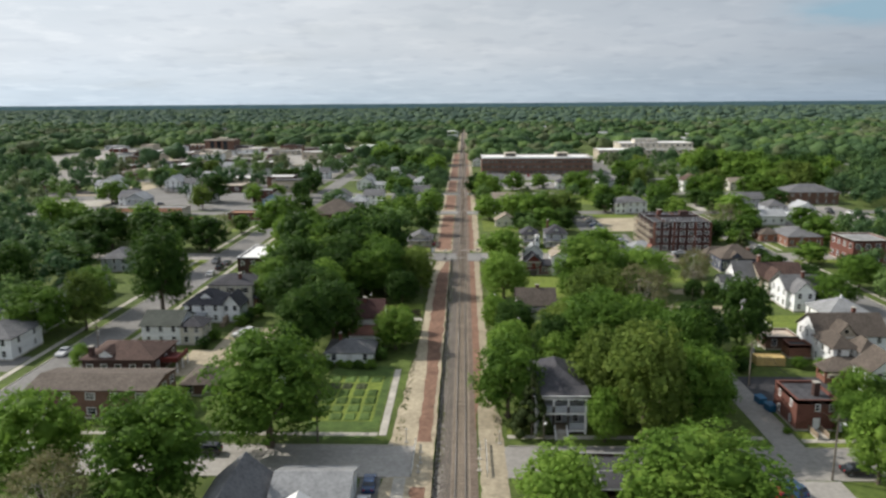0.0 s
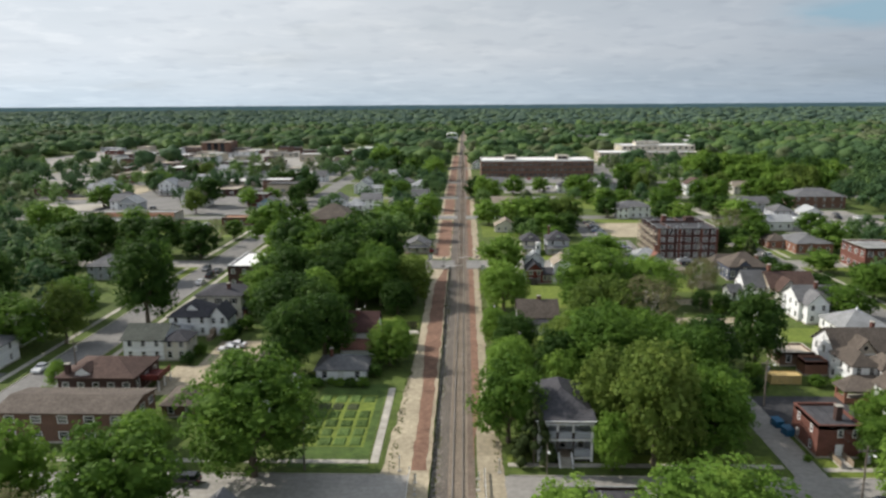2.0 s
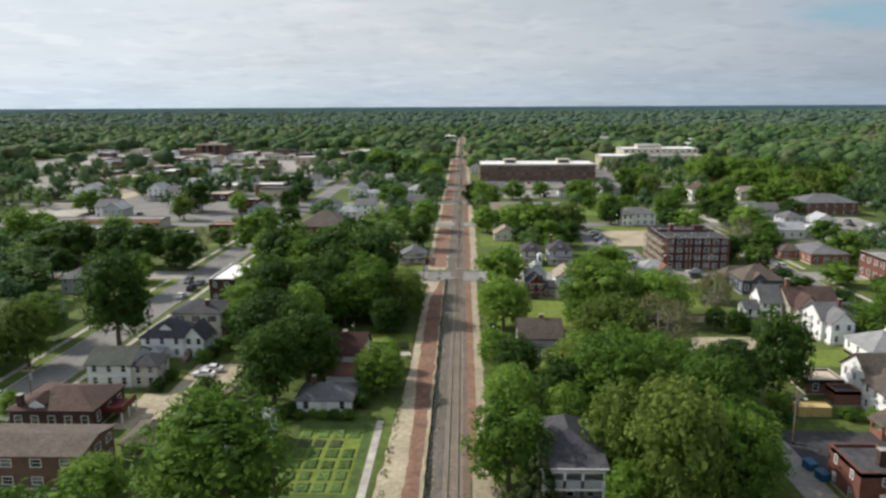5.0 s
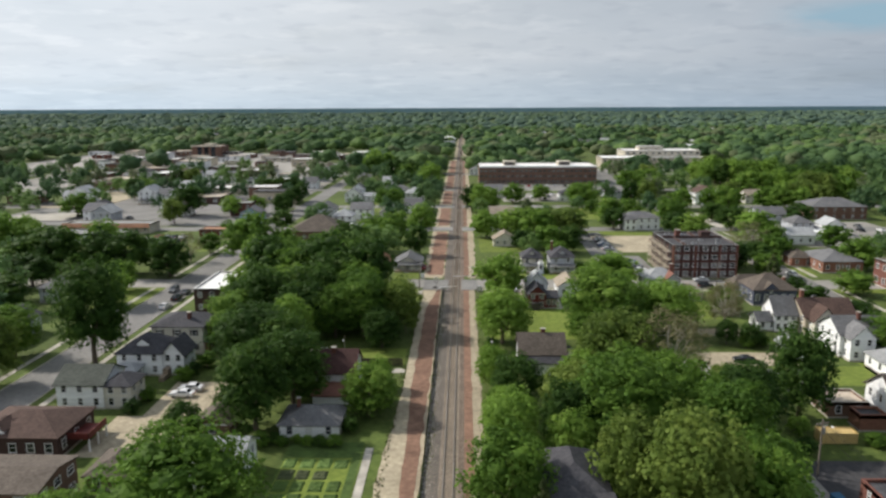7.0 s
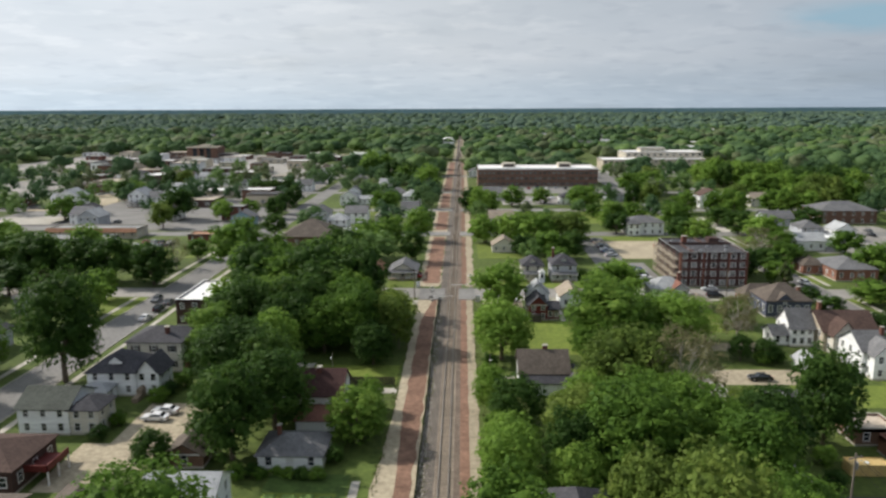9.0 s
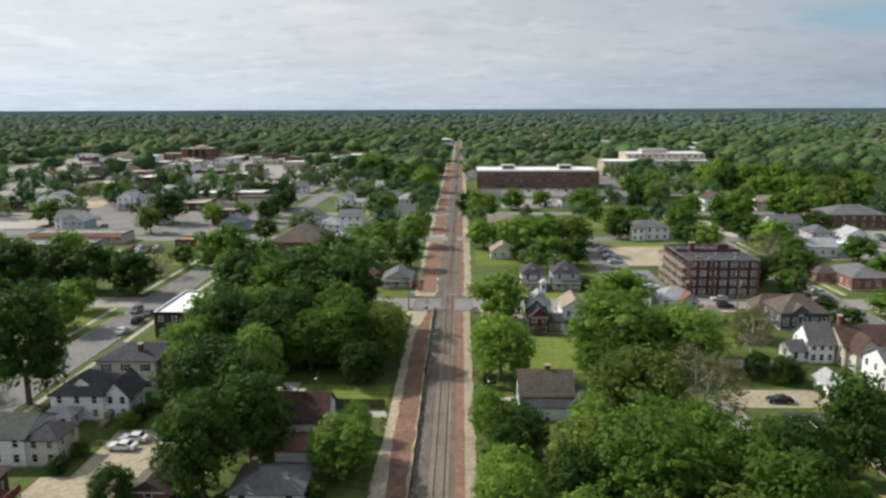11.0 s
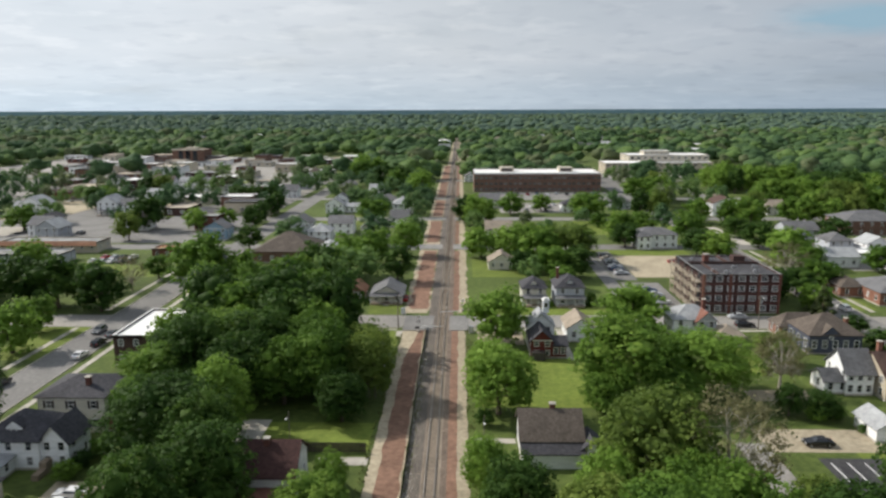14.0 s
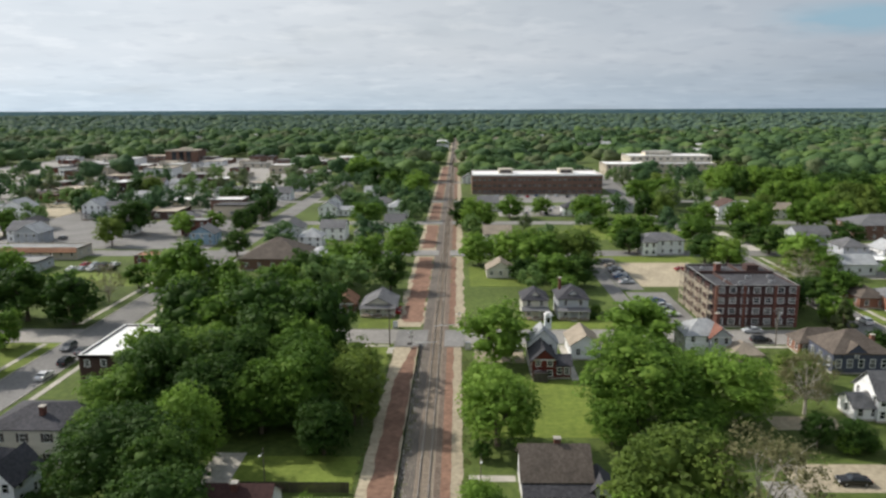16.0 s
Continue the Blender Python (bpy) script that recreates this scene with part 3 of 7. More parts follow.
def window_meshes(w, h, trim):
    key = (round(w, 2), round(h, 2), trim)
    if key not in WIN:
        t = 0.11
        fr = Mb()
        fr.box(-w / 2 - t, -0.02, -t, w / 2 + t, 0.07, 0)
        fr.box(-w / 2 - t, -0.02, h, w / 2 + t, 0.06, h + t)
        fr.box(-w / 2 - t, -0.02, 0, -w / 2, 0.05, h)
        fr.box(w / 2, -0.02, 0, w / 2 + t, 0.05, h)
        fr.box(-w / 2, -0.08, h / 2 - 0.035, w / 2, -0.03, h / 2 + 0.035)
        pane = Mb()
        pane.box(-w / 2, -0.13, 0, w / 2, -0.10, h)
        WIN[key] = (fr.mesh("window", trim), pane.mesh("pane", "glass"), pane.mesh("pane", "curtain_glass"))
    return WIN[key]


DARK_PANES = [0.6]


def window(parent, m, w, h, trim):
    fr, pane, pane2 = window_meshes(w, h, trim)
    ob = part("window", fr, "", parent)
    ob.matrix_basis = m
    part("pane", pane if random.random() < DARK_PANES[0] else pane2, "", ob)
    return ob


def face(mb, m, width, height, rects, depth=0.14):
    """One wall face with openings: local x along it, z up, y outwards."""
    xs = sorted({0, width, *(r[0] for r in rects), *(r[0] + r[2] for r in rects)})
    zs = sorted({0, height, *(r[1] for r in rects), *(r[1] + r[3] for r in rects)})

    def q(*pts):
        mb.poly(*[m @ Vector(p) for p in pts])

    for a, b in zip(xs, xs[1:]):
        for c, d in zip(zs, zs[1:]):
            u, v = (a + b) / 2, (c + d) / 2
            if any(r[0] < u < r[0] + r[2] and r[1] < v < r[1] + r[3] for r in rects):
                continue
            q((a, 0, c), (b, 0, c), (b, 0, d), (a, 0, d))
    for x, z, w, h in rects:
        q((x, 0, z), (x, -depth, z), (x + w, -depth, z), (x + w, 0, z))
        q((x, 0, z + h), (x + w, 0, z + h), (x + w, -depth, z + h), (x, -depth, z + h))
        q((x, 0, z), (x, 0, z + h), (x, -depth, z + h), (x, -depth, z))
        q((x + w, 0, z), (x + w, -depth, z), (x + w, -depth, z + h), (x + w, 0, z + h))


def side_pose(side, w, d):
    """Pose of a face of a w x d block centred on the origin: x along the face, y outwards."""
    return {"s": pose(-w / 2, -d / 2, 0) @ pose(0, 0, 0) @ Matrix.Diagonal((1, -1, 1, 1)),
            "n": pose(-w / 2, d / 2, 0),
            "w": pose(-w / 2, -d / 2, 0, 0, 0, 90),
            "e": pose(w / 2, -d / 2, 0, 0, 0, 90) @ Matrix.Diagonal((1, -1, 1, 1))}[side]


def win_pose(side, w, d, u, z):
    return {"s": pose(-w / 2 + u, -d / 2, z, 0, 0, 180), "n": pose(-w / 2 + u, d / 2, z),
            "w": pose(-w / 2, -d / 2 + u, z, 0, 0, 90), "e": pose(w / 2, -d / 2 + u, z, 0, 0, -90)}[side]


def roof_mesh(kind, w, d, eave, rise, over=0.45, thick=0.16):
    mb = Mb()
    X, Y = w / 2 + over, d / 2 + over
    if kind == "x":      # ridge along x
        z0 = eave - rise * over / (d / 2)
        for sgn in (-1, 1):
            pts = [(-X, sgn * Y, z0), (X, sgn * Y, z0), (X, 0, eave + rise), (-X, 0, eave + rise)]
            mb.slab(pts if sgn < 0 else pts[::-1], thick)
    elif kind == "y":
        z0 = eave - rise * over / (w / 2)
        for sgn in (-1, 1):
            pts = [(sgn * X, -Y, z0), (sgn * X, Y, z0), (0, Y, eave + rise), (0, -Y, eave + rise)]
            mb.slab(pts if sgn > 0 else pts[::-1], thick)
    elif kind == "hip":
        z0 = eave - 0.1
        t = eave + rise
        if w >= d:
            k = (w - d) / 2 + 0.3
            a, b = (-k, 0, t), (k, 0, t)
            c = [(-X, -Y, z0), (X, -Y, z0), (X, Y, z0), (-X, Y, z0)]
            for pts in ((c[0], c[1], b, a), (c[1], c[2], b), (c[2], c[3], a, b), (c[3], c[0], a)):
                mb.slab(pts, thick)
        else:
            k = (d - w) / 2 + 0.3
            a, b = (0, -k, t), (0, k, t)
            c = [(-X, -Y, z0), (X, -Y, z0), (X, Y, z0), (-X, Y, z0)]
            for pts in ((c[0], c[1], a), (c[1], c[2], b, a), (c[2], c[3], b), (c[3], c[0], a, b)):
                mb.slab(pts, thick)
    return mb


def block(parent, cx, cy, w, d, eave, rise, kind, wall, roof, cols=(3, 3), storeys=2, trim="trim_white", win=(0.9, 1.35), sides="swe", door="", over=0.45, base="concrete", z0=0.0, skip=(), cope=""):
    """One volume of a house under `parent`: wall with openings, roof, windows, base course."""
    pv = Matrix.Translation((cx, cy, z0))
    wm = Mb()
    todo = []
    sh = eave / storeys
    for side in "swen":
        L = w if side in "sn" else d
        nc = (cols[0] if side in "sn" else cols[1]) if side in sides else 0
        rects = []
        for st in range(storeys):
            for c in range(nc):
                if (side, st, c) in skip:
                    continue
                u = L * (c + 0.5) / nc
                ww, hh = win
                hh = min(hh, sh * 0.58)
                zz = st * sh + sh * 0.32
                if side == door and st == 0 and c == nc // 2:
                    rects.append((u - 0.5, 0.18, 1.0, 2.05))
                    todo.append((side, u, 0.18, 1.0, 2.05, True))
                    continue
                if zz + hh > eave - 0.1:
                    continue
                rects.append((u - ww / 2, zz, ww, hh))
                todo.append((side, u, zz, ww, hh, False))
        face(wm, pv @ side_pose(side, w, d), L, eave, rects)
        if kind == "x" and side in "we":
            s = side_pose(side, w, d)
            wm.poly(*[pv @ s @ Vector(p) for p in ((0, 0, eave), (L, 0, eave), (L / 2, 0, eave + rise - 0.1))])
        if kind == "y" and side in "sn":
            s = side_pose(side, w, d)
            wm.poly(*[pv @ s @ Vector(p) for p in ((0, 0, eave), (L, 0, eave), (L / 2, 0, eave + rise - 0.1))])
    part("wall", wm, wall, parent)
    if base:
        part("plinth", Mb().box(cx - w / 2 - 0.05, cy - d / 2 - 0.05, z0 - 0.05, cx + w / 2 + 0.05, cy + d / 2 + 0.05, z0 + 0.35), base, parent)
    if kind == "flat":
        part("roof", Mb().box(cx - w / 2 + 0.28, cy - d / 2 + 0.28, z0 + eave - 0.6, cx + w / 2 - 0.28, cy + d / 2 - 0.28, z0 + eave - 0.35), roof, parent)
        pp = Mb()
        for x0, y0, x1, y1 in ((-w / 2, -d / 2, w / 2, -d / 2 + 0.28), (-w / 2, d / 2 - 0.28, w / 2, d / 2), (-w / 2, -d / 2 + 0.28, -w / 2 + 0.28, d / 2 - 0.28), (w / 2 - 0.28, -d / 2 + 0.28, w / 2, d / 2 - 0.28)):
            pp.box(cx + x0, cy + y0, z0 + eave - 0.7, cx + x1, cy + y1, z0 + eave)
        part("parapet", pp, wall, parent)
        cp = Mb()
        for x0, y0, x1, y1 in ((-w / 2 - 0.05, -d / 2 - 0.05, w / 2 + 0.05, -d / 2 + 0.3), (-w / 2 - 0.05, d / 2 - 0.3, w / 2 + 0.05, d / 2 + 0.05), (-w / 2 - 0.05, -d / 2 + 0.3, -w / 2 + 0.3, d / 2 - 0.3), (w / 2 - 0.3, -d / 2 + 0.3, w / 2 + 0.05, d / 2 - 0.3)):
            cp.box(cx + x0, cy + y0, z0 + eave, cx + x1, cy + y1, z0 + eave + 0.09)
        part("coping", cp, cope or ("trim_white" if roof == "membrane_white" else "membrane_grey" if roof == "membrane_dark" else "concrete"), parent)
    else:
        rm = roof_mesh(kind, w, d, eave, rise, over)
        rm.v = [(a + cx, b + cy, c + z0) for a, b, c in rm.v]
        part("roof", rm, roof, parent)
        # eaves board under the roof edge
        fb = Mb()
        fb.box(cx - w / 2 - 0.03, cy - d / 2 - 0.06, z0 + eave - 0.28, cx + w / 2 + 0.03, cy - d / 2 - 0.02, z0 + eave - 0.05)
        part("fascia", fb, trim, parent)
    for side, u, zz, ww, hh, is_door in todo:
        m = pv @ win_pose(side, w, d, u, zz)
        if is_door:
            dm = Mb().box(-0.5, -0.12, 0, 0.5, -0.06, 2.05)
            dm.box(-0.58, -0.02, 0, -0.5, 0.05, 2.05)
            dm.box(0.5, -0.02, 0, 0.58, 0.05, 2.05)
            dm.box(-0.58, -0.02, 2.05, 0.58, 0.05, 2.15)
            o = part("door", dm, trim, parent)
            o.matrix_basis = m
            k = part("handle", Mb().box(0.34, -0.06, 0.95, 0.40, -0.01, 1.05), "metal_grey", o)
        else:
            window(parent, m, ww, hh, trim)


def chimney(parent, x, y, top, size=0.7, material="brick_red"):
    c = part("chimney", Mb().box(x - size / 2, y - size / 2, max(0, top - 4.5), x + size / 2, y + size / 2, top), material, parent)
    part("cap", Mb().box(x - size / 2 - 0.08, y - size / 2 - 0.08, top, x + size / 2 + 0.08, y + size / 2 + 0.08, top + 0.12), "concrete", c)


def dormer(parent, x, y, z, w, d, h, rise, wall, roof, trim="trim_white", flip=-1):
    """A small gabled roof window that looks along -y."""
    mb = Mb()
    mb.poly((x - w / 2, y, z), (x + w / 2, y, z), (x + w / 2, y, z + h), (x, y, z + h + rise), (x - w / 2, y, z + h))
    mb.poly((x - w / 2, y, z), (x - w / 2, y, z + h), (x - w / 2, y + d, z + h), (x - w / 2, y + d, z))
    mb.poly((x + w / 2, y, z), (x + w / 2, y + d, z), (x + w / 2, y + d, z + h), (x + w / 2, y, z + h))
    dm = part("dormer", mb, wall, parent)
    rm = Mb()
    o = 0.2
    k = rise / (w / 2)
    for sgn in (-1, 1):
        pts = [(x + sgn * (w / 2 + o), y - o, z + h - k * o), (x + sgn * (w / 2 + o), y + d, z + h - k * o), (x, y + d, z + h + rise), (x, y - o, z + h + rise)]
        rm.slab(pts if sgn > 0 else pts[::-1], 0.1)
    part("dormer_roof", rm, roof, dm)
    fr, pane, pane2 = window_meshes(0.7, min(h * 0.75, 1.0), trim)
    wd = part("dormer_window", fr, "", dm)
    wd.matrix_basis = pose(x, y - 0.14, z + h * 0.15, 0, 0, 180)


def porch(parent, x0, x1, y0, y1, h, roof, trim="trim_white", posts=3, rail=True, slope=0.5):
    """A lean-to front porch: deck, posts, rails, roof."""
    part("porch_deck", Mb().box(x0, y0, 0, x1, y1, 0.45), "wood_deck", parent)
    rm = Mb().slab([(x0 - 0.3, y0 - 0.3, h), (x1 + 0.3, y0 - 0.3, h), (x1 + 0.3, y1, h + slope), (x0 - 0.3, y1, h + slope)], 0.15)
    part("porch_roof", rm, roof, parent)
    for i in range(posts):
        x = x0 + 0.1 + (x1 - x0 - 0.2) * i / (posts - 1)
        part("porch_post", Mb().box(x - 0.09, y0 + 0.02, 0.45, x + 0.09, y0 + 0.2, h - 0.1), trim, parent)
    part("porch_beam", Mb().box(x0, y0, h - 0.32, x1, y0 + 0.2, h - 0.1), trim, parent)
    if rail:
        mid = (x0 + x1) / 2
        for a, b in ((x0, mid - 0.6), (mid + 0.6, x1)):
            rb = Mb()
            rb.box(a, y0 + 0.06, 1.25, b, y0 + 0.14, 1.33)
            k = int((b - a) / 0.25)
            for i in range(k + 1):
                q = a + (b - a) * i / max(k, 1)
                rb.box(q - 0.02, y0 + 0.08, 0.45, q + 0.02, y0 + 0.12, 1.25)
            part("porch_rail", rb, trim, parent)
    part("porch_step", Mb().box((x0 + x1) / 2 - 0.7, y0 - 0.6, 0, (x0 + x1) / 2 + 0.7, y0, 0.22), "concrete", parent)


def house(x0, x1, y0, y1, eave, rise, kind, wall, roof, label, name="house", category="house", **kw):
    """A house on the plan rectangle; returns its Empty and half sizes, to add parts in its own coordinates."""
    h = thing(name, (x0 + x1) / 2, (y0 + y1) / 2, 0, 0, label, category)
    w, d = x1 - x0, y1 - y0
    block(h, 0, 0, w, d, eave, rise, kind, wall, roof, **kw)
    return h, w / 2, d / 2


# west of the track, first block
h, a, b = house(-74.0, -52.0, 116.0, 126.0, 5.5, 0.95, "x", "brick_brown", "shingle_brown", "long two-storey brown brick apartment house with gabled shingle roof", cols=(5, 3), win=(1.5, 1.1))
h, a, b = house(-74.5, -60.0, 135.0, 146.5, 4.0, 2.0, "hip", "brick_dark", "shingle_red", "dark brick bungalow with a brown-red hipped roof and white dormer", cols=(5, 3), storeys=1, win=(1.1, 1.5))
dormer(h, -2.6, -b + 0.4, 4.1, 2.6, 4.0, 0.7, 0.9, "siding_white", "shingle_red")
chimney(h, -5.6, -b + 1.0, 6.2, 0.9, "brick_dark")
part("rear_deck", Mb().box(a, -3.0, 2.2, a + 3.6, 3.0, 2.35).box(a + 3.4, -3.0, 2.35, a + 3.55, 3.0, 3.3).box(a, -3.0, 2.35, a + 3.55, -2.85, 3.3), "paint_red", h, "red-stained raised wooden deck")
for u in (-2.8, 0, 2.8):
    part("deck_post", Mb().box(a + 3.35, u - 0.1, 0, a + 3.55, u + 0.1, 2.2), "trim_white", h)
h, a, b = house(-71.0, -62.3, 154.4, 163.4, 5.0, 2.2, "x", "siding_white", "shingle_green", "white two-storey house with dark green gabled roof", cols=(3, 2), storeys=2)
block(h, a + 2.5, -1.2, 5.0, 6.0, 4.6, 1.4, "hip", "siding_cream", "shingle_dark", cols=(2, 2), storeys=2)
h, a, b = house(-67.8, -58.4, 171.4, 181.0, 4.9, 3.0, "hip", "siding_white", "shingle_dark", "white two-storey house with dark hipped roof and dormer", cols=(3, 3), storeys=2)
dormer(h, 0.4, -b + 1.4, 5.7, 2.6, 3.0, 0.8, 1.0, "siding_white", "shingle_dark")
block(h, a + 2.1, -1.0, 4.4, 6.6, 4.6, 2.6, "y", "siding_white", "shingle_dark", cols=(2, 2), storeys=2)
block(h, -a + 3.0, -b - 2.0, 5.0, 4.0, 2.6, 1.0, "hip", "siding_white", "shingle_pale", cols=(2, 1), storeys=1)
part("outside_stair", Mb().box(a + 0.5, -b - 3.4, 0, a + 1.6, -b - 1.2, 0.9).box(a + 0.5, -b - 1.2, 0, a + 1.6, 0, 1.8), "wood_deck", h)
h, a, b = house(-66.0, -54.5, 184.5, 195.0, 6.6, 2.0, "hip", "siding_cream", "shingle_dark", "cream two-storey house with dark shutters and a low dark roof", cols=(3, 3), storeys=2)
chimney(h, 2.0, -2.5, 9.0, 0.8)
for u in (-1, 1):
    for st in (0, 1):
        for c in range(3):
            x = -a + 2 * a * (c + 0.5) / 3 + u * 0.72
            part("shutter", Mb().box(x - 0.22, -b - 0.06, 1.05 + st * 3.3, x + 0.22, -b - 0.02, 2.45 + st * 3.3), "trim_dark", h)
block(h, a - 0.5, -b + 2.5, 3.0, 4.0, 3.0, 0.8, "hip", "brick_red", "shingle_dark", cols=(1, 1), storeys=1)
h, a, b = house(-68.4, -58.6, 217.0, 237.5, 6.8, 0, "flat", "brick_dark", "membrane_white", "dark brick two-storey building with a bright white flat roof", name="brick_building", category="building", cols=(3, 5), storeys=2)
part("roof_vent", Mb().tube((0, -4, 6.4), (0, -4, 7.0), 0.25, 0.25), "metal_grey", h)
part("roof_vent", Mb().tube((1.5, 3, 6.4), (1.5, 3, 6.9), 0.2, 0.2), "metal_grey", h)
h, a, b = house(-27.0, -17.2, 143.0, 151.0, 2.7, 1.7, "hip", "siding_white", "shingle_grey", "small white cottage with grey hipped roof", cols=(3, 2), storeys=1, door="s")
chimney(h, -2.5, 0.5, 5.4, 0.6)
h, a, b = house(-25.2, -17.2, 162.0, 171.0, 4.6, 3.2, "x", "siding_white", "shingle_maroon", "white house with a steep dark maroon gabled roof", cols=(3, 2), storeys=1)
chimney(h, -0.5, -0.6, 8.2, 0.8)
part("front_roof", Mb().slab([(-a + 0.6, -b - 5.6, 2.0), (a + 0.4, -b - 5.6, 2.0), (a + 0.4, -b + 0.1, 2.7), (-a + 0.6, -b + 0.1, 2.7)], 0.15), "shingle_rust", h, "rust-red lean-to roof")
part("front_room", Mb().box(-a + 0.9, -b - 5.2, 0, a, -b, 2.0), "siding_white", h)
for x in (-1.6, 1.8):
    window(h, pose(x, -b - 5.22, 0.7, 0, 0, 180), 0.9, 1.0, "trim_white")
h, a, b = house(-38.0, -28.4, 126.5, 134.5, 4.4, 2.2, "x", "siding_white", "shingle_pale", "white house with pale grey gabled roof", cols=(3, 2), storeys=2)
h, a, b = house(-41.5, -35.6, 143.5, 149.5, 2.4, 1.8, "y", "siding_brown", "shingle_brown", "small brown garage with gabled roof", name="garage", category="garage", cols=(1, 1), storeys=1)
h, a, b = house(-51.0, -44.5, 126.0, 134.0, 2.5, 1.7, "hip", "brick_brown", "shingle_brown", "low brown garage with hipped roof", name="garage", category="garage", cols=(2, 1), storeys=1)

# south of the first street
h, a, b = house(-31.5, -24.0, 78.0, 89.5, 4.3, 3.2, "y", "siding_grey", "shingle_grey", "grey house with steep grey gabled roof", cols=(2, 3), storeys=2)
h, a, b = house(-23.0, -13.2, 83.0, 93.0, 3.8, 1.9, "x", "siding_white", "shingle_silver", "white house with silver grey gabled roof", cols=(4, 2), storeys=1)
block(h, -1.2, -b - 1.2, 5.4, 3.4, 3.5, 1.7, "y", "siding_white", "membrane_white", cols=(2, 1), storeys=1)
h, a, b = house(16.0, 26.2, 86.0, 96.2, 4.4, 0, "flat", "brick_dark", "membrane_dark", "dark low commercial building with flat dark roof", name="low_building", category="building", cols=(3, 2), storeys=1)
part("roof_seam", Mb().box(-a + 0.3, 0.5, 4.05, a - 0.3, 0.75, 4.10).box(-1.0, -b + 0.4, 4.05, -0.8, b - 0.4, 4.10), "membrane_grey", h)

# east of the track, first block
h, a, b = house(13.6, 22.0, 113.8, 126.0, 6.9, 2.7, "hip", "siding_grey", "shingle_dark", "grey two-storey house with stacked white front porches", cols=(3, 3), storeys=2)
part("porch_skirt", Mb().box(-a, -b - 2.6, 0, a, -b - 2.5, 0.6).box(-a, -b - 2.5, 0, -a + 0.1, -b, 0.6).box(a - 0.1, -b - 2.5, 0, a, -b, 0.6), "trim_dark", h)
for z, top in ((0.8, 1.95), (3.75, 4.85)):
    part("porch_deck", Mb().box(-a, -b - 2.6, z - 0.2, a, -b, z), "wood_deck", h)
    part("deck_beam", Mb().box(-a - 0.05, -b - 2.7, z - 0.32, a + 0.05, -b - 2.6, z - 0.02), "trim_white", h)
    for p, q in ((-a, -1.15), (1.15, a)) if z < 1 else ((-a, -1.4), (-1.0, 1.0), (1.4, a)):
        part("porch_rail", Mb().box(p, -b - 2.58, z + 0.05, q, -b - 2.48, top).box(p, -b - 2.62, top, q, -b - 2.44, top + 0.09), "siding_grey", h, "solid grey boarded porch rail")
for x in (-a + 0.14, -1.2, 1.2, a - 0.14):
    part("porch_post", Mb().box(x - 0.13, -b - 2.64, 4.85, x + 0.13, -b - 2.38, 6.1), "trim_white", h)
    part("porch_pier", Mb().box(x - 0.2, -b - 2.69, 0, x + 0.2, -b - 2.35, 4.85), "trim_dark" if abs(x) < 2 else "trim_white", h)
part("porch_beam", Mb().box(-a - 0.1, -b - 2.72, 6.02, a + 0.1, -b - 2.45, 6.3), "trim_white", h)
part("porch_frieze", Mb().box(-a - 0.1, -b - 2.66, 6.3, a + 0.1, -b - 2.5, 6.8), "trim_dark", h)
part("porch_roof", Mb().slab([(-a - 0.45, -b - 3.1, 6.9), (a + 0.45, -b - 3.1, 6.9), (a + 0.45, -b + 0.5, 7.3), (-a - 0.45, -b + 0.5, 7.3)], 0.12), "shingle_dark", h)
part("gutter", Mb().box(-a - 0.45, -b - 3.24, 6.76, a + 0.45, -b - 3.1, 6.92), "trim_white", h)
for i in range(6):
    part("step", Mb().box(-0.85, -b - 4.62 + 0.32 * i, 0, 0.85, -b - 4.3 + 0.32 * i, 0.13 * (i + 1)), "concrete", h)
for u in (-0.98, 0.98):
    part("stair_side", Mb().slab([(u - 0.12, -b - 4.8, 0.6), (u + 0.12, -b - 4.8, 0.6), (u + 0.12, -b - 2.7, 1.6), (u - 0.12, -b - 2.7, 1.6)], 0.6), "trim_white", h, "pale sloping side of the front steps")
h, a, b = house(56.7, 63.4, 112.9, 121.6, 5.4, 0, "flat", "brick_red", "membrane_dark", "red brick two-storey building with flat dark roof and chimney", name="brick_building", category="building", cols=(3, 2), storeys=2, win=(0.62, 1.1), cope="brick_red", door="s", trim="trim_white", skip={("s", 0, 0), ("s", 1, 0), ("s", 0, 2)})
chimney(h, 0.9, -b + 3.0, 7.4, 0.95, "brick_dark")
part("entry_walk", Mb().box(-1.2, -b - 3.4, 0, 0.6, -b, 0.35), "concrete", h)
part("entry_rail", Mb().box(-1.25, -b - 3.4, 0.35, -1.15, -b, 1.2).box(0.55, -b - 3.4, 0.35, 0.65, -b, 1.2), "wood_deck", h)
h, a, b = house(76.0, 90.4, 146.6, 156.2, 5.6, 3.4, "x", "siding_white", "shingle_brown", "large white house with brown gabled roof and brick porch", cols=(4, 3), storeys=2)
hx, hy = 83.2, 151.4
block(h, 80.6 - hx, 146.2 - hy, 4.8, 3.2, 5.8, 2.9, "y", "siding_tan", "shingle_brown", cols=(0, 0), storeys=2)
part("round_window", Mb().tube((80.6 - hx, 144.62 - hy, 6.9), (80.6 - hx, 144.56 - hy, 6.9), 0.45, 0.45), "glass", h)
block(h, 77.7 - hx, 143.0 - hy, 4.8, 8.2, 5.4, 2.0, "hip", "siding_white", "shingle_brown", cols=(2, 3), storeys=2)
block(h, 81.7 - hx, 140.0 - hy, 3.5, 5.4, 5.2, 2.1, "hip", "siding_white", "shingle_brown", cols=(1, 2), storeys=2)
